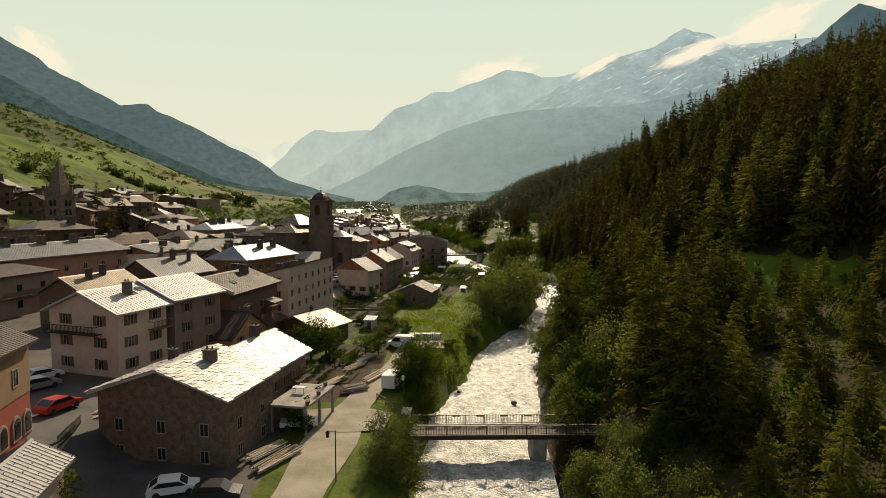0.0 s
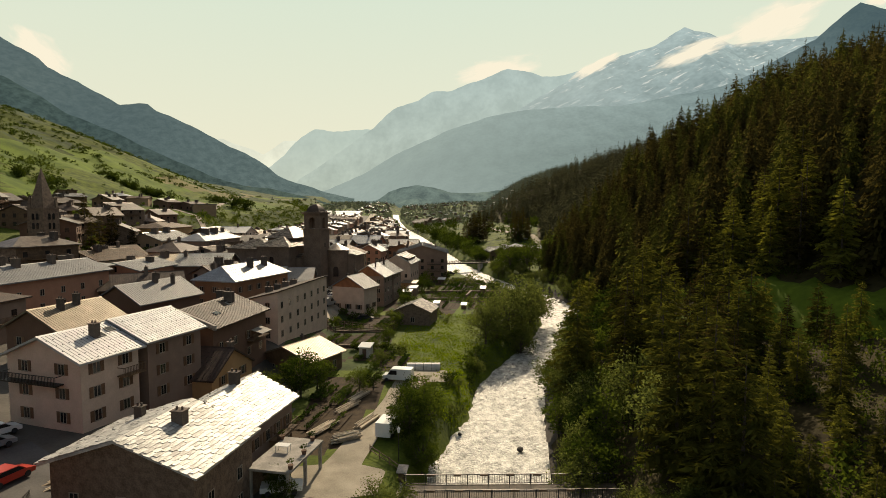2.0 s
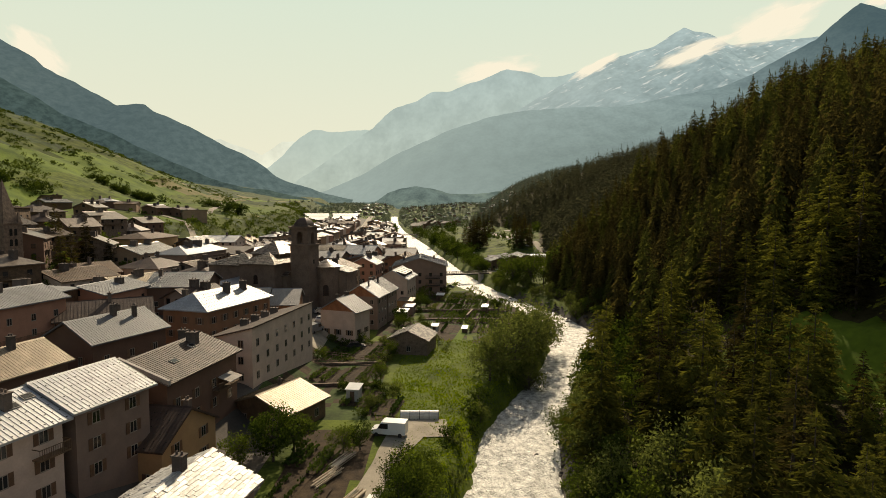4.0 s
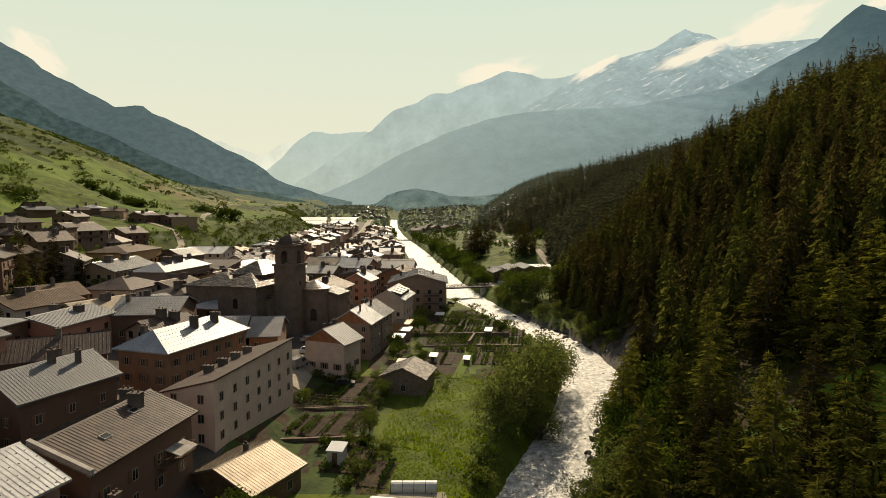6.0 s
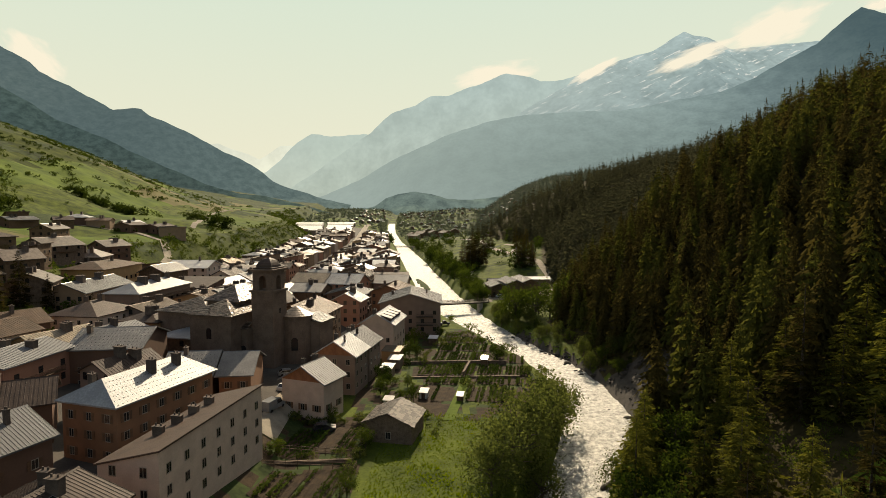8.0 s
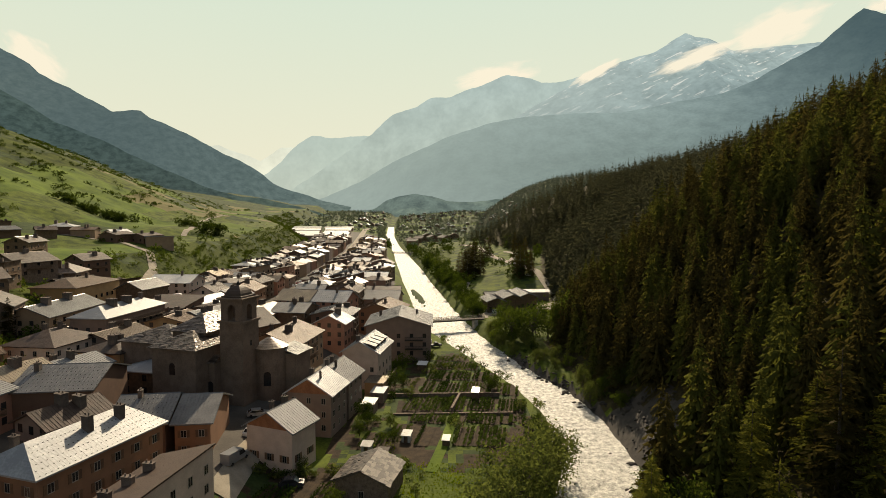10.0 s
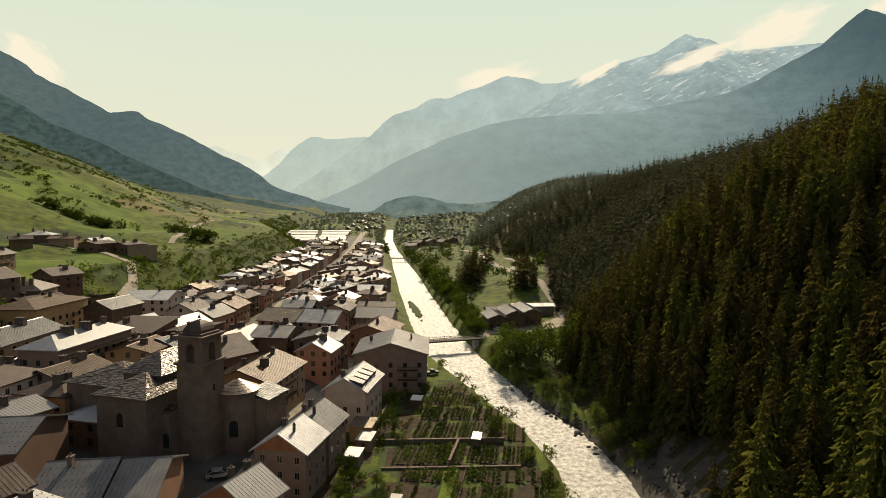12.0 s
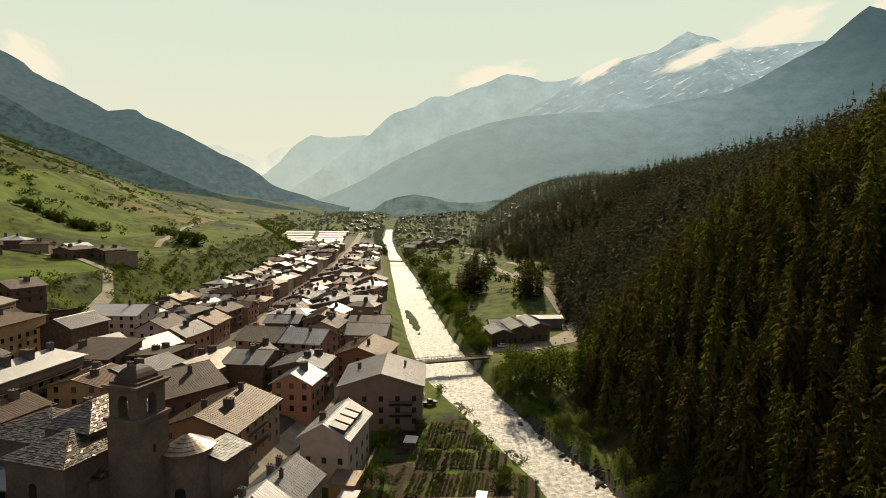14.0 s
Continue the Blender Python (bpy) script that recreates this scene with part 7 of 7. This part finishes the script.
log_stack(-18.8, 59.5, -30, 5, 10, 2, "stack of pale poles on the grass")
log_stack(-12.6, 80.5, -60, 3.4, 18, 3, "covered stack of sawn timber beside the track")
log_stack(-10.6, 86.5, -22, 5, 12, 4, "stack of long planks on the verge")
log_stack(-14.4, 92, -25, 5, 10, 5, "row of stacked boards in the yard")
log_stack(-13.2, 97, -25, 5, 10, 6, "row of stacked boards in the yard")
log_stack(-16.2, 84, -25, 5, 10, 7, "row of stacked boards in the yard")
log_stack(-37, 62, -20, 5, 8, 8, "long poles leaning beside the grass bank")


# terrace garage beside the stone house
r = root("carport", -17.0, 68.8, 3.5, -12, "open carport with flat concrete roof terrace", "carport")
part("roof_slab", Mesh().box(-2.4, 2.4, -4.2, 4.2, 3.3, 3.55), M["concrete"], r)
for x in (-2.1, 2.1):
    for y in (-3.9, 0, 3.9):
        part("post", Mesh().box(x - 0.15, x + 0.15, y - 0.15, y + 0.15, -1, 3.3), M["concrete"], r)
part("back_wall", Mesh().box(-2.4, -2.2, -4.2, 4.2, -1, 3.3), M["stone_wall"], r)
t = root("garden_table", -17.6, 69.4, 7.05, -12, "white garden table on the roof terrace", "table")
part("tabletop", Mesh().box(-0.8, 0.8, -0.45, 0.45, 0.7, 0.75), M["paint_white"], t)
for x in (-0.7, 0.7):
    for y in (-0.35, 0.35):
        part("leg", Mesh().box(x - 0.03, x + 0.03, y - 0.03, y + 0.03, 0, 0.7), M["paint_white"], t)
for x, y in ((-15.6, 65.0), (-15.1, 68.6), (-15.0, 72.2), (-18.6, 72.6)):
    p = thing("flower_pot", Mesh().tube((0, 0, 0), (0, 0, 0.45), 0.22, 0.3, 10), M["brown_wall"], x, y, 7.06, 0, "brown pot with a small leafy plant", "pot", "flower pots")
    V, T, _ = broadleaf(77, 0.8, 0.4, 8, 12, 0.1, 0.2)
    q = part("plant", raw_mesh("plant", V, T, M["leaf"]), None, p, m=pose(0, 0, 0.4))

# street lamp at the track
lp = root("street_lamp", -10.3, 53.8, H(-10.3, 53.8), 0, "black iron street lamp with hanging lantern", "street lamp")
part("pole", Mesh().tube((0, 0, 0), (0, 0, 5.0), 0.07, 0.05), M["iron"], lp)
part("arm", Mesh().tube((0, 0, 4.9), (-0.8, 0, 4.95), 0.03, 0.03), M["iron"], lp)
part("lantern", Mesh().tube((-0.75, 0, 4.3), (-0.75, 0, 4.75), 0.12, 0.2).tube((-0.75, 0, 4.75), (-0.75, 0, 4.95), 0.22, 0.04), M["iron"], lp, "black glazed lantern")
l2 = root("street_lamp", -5.3, 75, H(-5.3, 75), 0, "short iron lamp post beside the footbridge", "street lamp")
part("pole", Mesh().tube((0, 0, 0), (0, 0, 3.6), 0.06, 0.05), M["iron"], l2)
part("lantern", Mesh().tube((0, 0, 3.6), (0, 0, 4.1), 0.12, 0.2).tube((0, 0, 4.1), (0, 0, 4.3), 0.22, 0.04), M["paint_white"], l2, "pale glazed lantern")


# ---- vehicles ----
def car(x, y, rz, paint, label, van=False, z=None, pickup=False):
    r = root("van" if van else "pickup" if pickup else "car", x, y, (H(x, y) + 0.16) if z is None else z, rz, label, "van" if van else "pickup" if pickup else "car", "parked cars")
    hgt = 2.2 if van else 1.5
    L, W = (5.2, 2.0) if van else (4.3, 1.75)
    if van:
        prof = [(-L / 2, 0.35), (L / 2, 0.35), (L / 2, 0.95), (L / 2 - 0.9, 1.15), (L / 2 - 1.5, 2.1), (L / 2 - 1.8, hgt), (-L / 2, hgt)]
        glass = [(L / 2 - 1.0, 1.2), (L / 2 - 1.5, 1.95), (L / 2 - 2.6, 1.95), (L / 2 - 2.6, 1.2)]
    elif pickup:
        prof = [(-L / 2, 0.4), (L / 2, 0.4), (L / 2, 0.9), (L / 2 - 1.1, 1.0), (L / 2 - 1.6, 1.65), (L / 2 - 2.5, 1.65), (L / 2 - 2.6, 0.95), (-L / 2, 0.95)]
        glass = [(L / 2 - 1.25, 1.03), (L / 2 - 1.65, 1.55), (L / 2 - 2.4, 1.55), (L / 2 - 2.4, 1.03)]
    else:
        prof = [(-L / 2, 0.3), (L / 2, 0.3), (L / 2 + 0.02, 0.7), (L / 2 - 0.9, 0.9), (L / 2 - 1.6, 1.42), (-L / 2 + 1.0, hgt), (-L / 2 + 0.15, 1.0), (-L / 2 - 0.02, 0.75)]
        glass = [(L / 2 - 1.05, 0.95), (L / 2 - 1.65, 1.36), (-L / 2 + 1.05, 1.42), (-L / 2 + 0.45, 1.0)]
    part("body", Mesh().prism(prof, -W / 2, W / 2), M[paint], r)
    part("side_window", Mesh().prism(glass, -W / 2 - 0.012, -W / 2 - 0.002), M["glass"], r)
    part("side_window", Mesh().prism(glass, W / 2 + 0.002, W / 2 + 0.012), M["glass"], r)
    if not van and not pickup:
        part("windscreen", Mesh().poly([(L / 2 - 0.95, -W / 2 + 0.12, 0.95), (L / 2 - 0.95, W / 2 - 0.12, 0.95), (L / 2 - 1.55, W / 2 - 0.15, 1.40), (L / 2 - 1.55, -W / 2 + 0.15, 1.40)], [(0, 1, 2, 3)]), M["glass"], r)
        part("rear_window", Mesh().poly([(-L / 2 + 0.22, -W / 2 + 0.15, 1.06), (-L / 2 + 0.22, W / 2 - 0.15, 1.06), (-L / 2 + 0.88, W / 2 - 0.15, 1.46), (-L / 2 + 0.88, -W / 2 + 0.15, 1.46)], [(3, 2, 1, 0)]), M["glass"], r)
    if "wheel" not in CACHE:
        CACHE["wheel"] = Mesh().tube((0, -0.1, 0), (0, 0.1, 0), 0.31, 0.31, 12).data("wheel", M["rubber"])
    for sx in (-L / 2 + 0.8, L / 2 - 0.8):
        for sy in (-W / 2 + 0.06, W / 2 - 0.06):
            part("wheel", CACHE["wheel"], None, r, m=pose(sx, sy, 0.31))
    return r


car(-24.4, 50.6, 20, "paint_white", "white hatchback parked in the yard")
car(-20.2, 49.8, 8, "paint_dark", "dark car parked beside the stone house")
car(-40.4, 59.4, 75, "paint_red", "red car parked in the court")
car(-47.5, 66.5, 60, "paint_silver", "silver car parked in the shade")
car(-49.5, 70.0, 60, "paint_white", "white car parked in the shade")
car(-17.0, 66.6, 10, "paint_white", "white pickup under the carport", pickup=True)
car(-7.3, 83.2, 78, "paint_white", "white box van on the gravel track", van=True)
car(-7.8, 106.2, 170, "paint_white", "white van at the gravel parking", van=True)
car(-33.2, 180.5, 20, "paint_silver", "silver estate car beside the church", van=False)
car(-31.4, 172.0, 70, "paint_white", "white car in the church lane")
car(-30.8, 160.5, 70, "paint_silver", "pale van in the church lane", van=True)
car(-20.5, 158.5, 10, "paint_dark", "dark car in front of the chalet")
car(3.0, 262.0, 20, "paint_dark", "dark pickup beside the riverside house", pickup=True)
car(0.5, 268.0, 100, "paint_white", "white car near the bridge")
g = random.Random(19)
for i in range(26):
    y = 330 + i * 9.5 + g.uniform(-1, 1)
    car(street(y) + g.choice((-2.6, 2.6)), y, 96, g.choice(("paint_white", "paint_dark", "paint_silver", "paint_dark", "paint_red")), "car parked along the main street")
for x, y in ((24, 352), (27, 334), (31, 331), (20, 372), (60, 430), (-88, 206), (-82, 214), (-86, 222)):
    car(x, y, g.uniform(0, 180), g.choice(("paint_white", "paint_silver", "paint_dark")), "car parked on a gravel place")

# ---- river bank stones and gravel island ----
def boulder_mesh(seed):
    g2 = np.random.default_rng(seed)
    bm = bmesh.new()
    bmesh.ops.create_icosphere(bm, subdivisions=2, radius=1)
    off = g2.normal(size=(4, 3))
    for v in bm.verts:
        d = sum(math.sin(v.co.dot(Vector(o)) * 2.2 + i) for i, o in enumerate(off))
        v.co = v.co * (1 + 0.13 * d)
        v.co.z *= 0.65
    me = bpy.data.meshes.new("boulder")
    bm.to_mesh(me)
    bm.free()
    me.materials.append(M["rock"])
    return me


BOULD = [boulder_mesh(s) for s in range(5)]
g = random.Random(23)
for i in range(90):
    y = g.uniform(105, 262)
    x = float(right_bank(y)) + g.uniform(-1.6, 2.0) + (g.uniform(0, 9) if 160 < y < 206 else 0)
    s = g.uniform(0.25, 0.9)
    ob = new("boulder", BOULD[i % 5])
    ob.matrix_world = pose(x, y, max(H(x, y), -0.2) + s * 0.2, g.uniform(-20, 20), g.uniform(-20, 20), g.uniform(0, 360)) @ Matrix.Diagonal((s, s * g.uniform(0.7, 1.2), s * g.uniform(0.7, 1.1), 1))
    tagged(ob, "grey-brown boulder on the river bank", "boulder", "boulders")
V0 = np.array([v.co[:] for v in BOULD[0].vertices])
T0 = np.array([p.vertices[:] for p in BOULD[0].polygons])
PV, PT, o = [], [], 0
gn = np.random.default_rng(4)
for i in range(520):
    y = gn.uniform(100, 270)
    x = float(right_bank(y)) + gn.uniform(-0.6, 3.0) + (gn.uniform(0, 13) if 160 < y < 206 else 0)
    PV.append(V0 * gn.uniform(0.12, 0.42) * np.array([1, gn.uniform(0.7, 1.3), 1]) + np.array([x, y, H(x, y) + 0.05])), PT.append(T0 + o)
    o += len(V0)
tagged(new("bank_stones", raw_mesh("bank_stones", np.concatenate(PV), np.concatenate(PT), M["rock"])), "loose stones and scree on the far bank", "stones", kind="stuff")
for x, y, s in ((10.8, 86.3, 0.4), (14.5, 108, 0.3), (38, 150, 0.6), (43, 168, 0.7), (40, 164, 0.5), (44, 176, 0.8), (41, 181, 0.5), (33, 214, 0.6), (2.5, 92, 0.25)):
    ob = new("boulder", BOULD[int(x) % 5])
    ob.matrix_world = pose(x, y, -0.15, 0, 0, x * 40) @ Matrix.Diagonal((s * 1.4, s, s, 1))
    tagged(ob, "wet dark boulder in the rapids", "boulder", "boulders")
V, F_ = [], grid_faces(9, 40)
for j in range(40):
    for i in range(9):
        y, u = 368 + 78 * j / 39, (i / 8 - 0.5) * 2
        hw = 2.7 * math.sin(math.pi * min(max(j / 39, 0.02), 0.98)) ** 0.7
        V.append((float(np.interp(y, [368, 395, 418, 446], [-3.6, -7.2, -11.0, -15.5])) + u * hw, y, 0.75 * (1 - u * u) * math.sin(math.pi * j / 39) - 0.15))
tagged(link("gravel_island", V, F_, M["scrub"], None, True), "low overgrown gravel island in the river", "island", kind="structure")
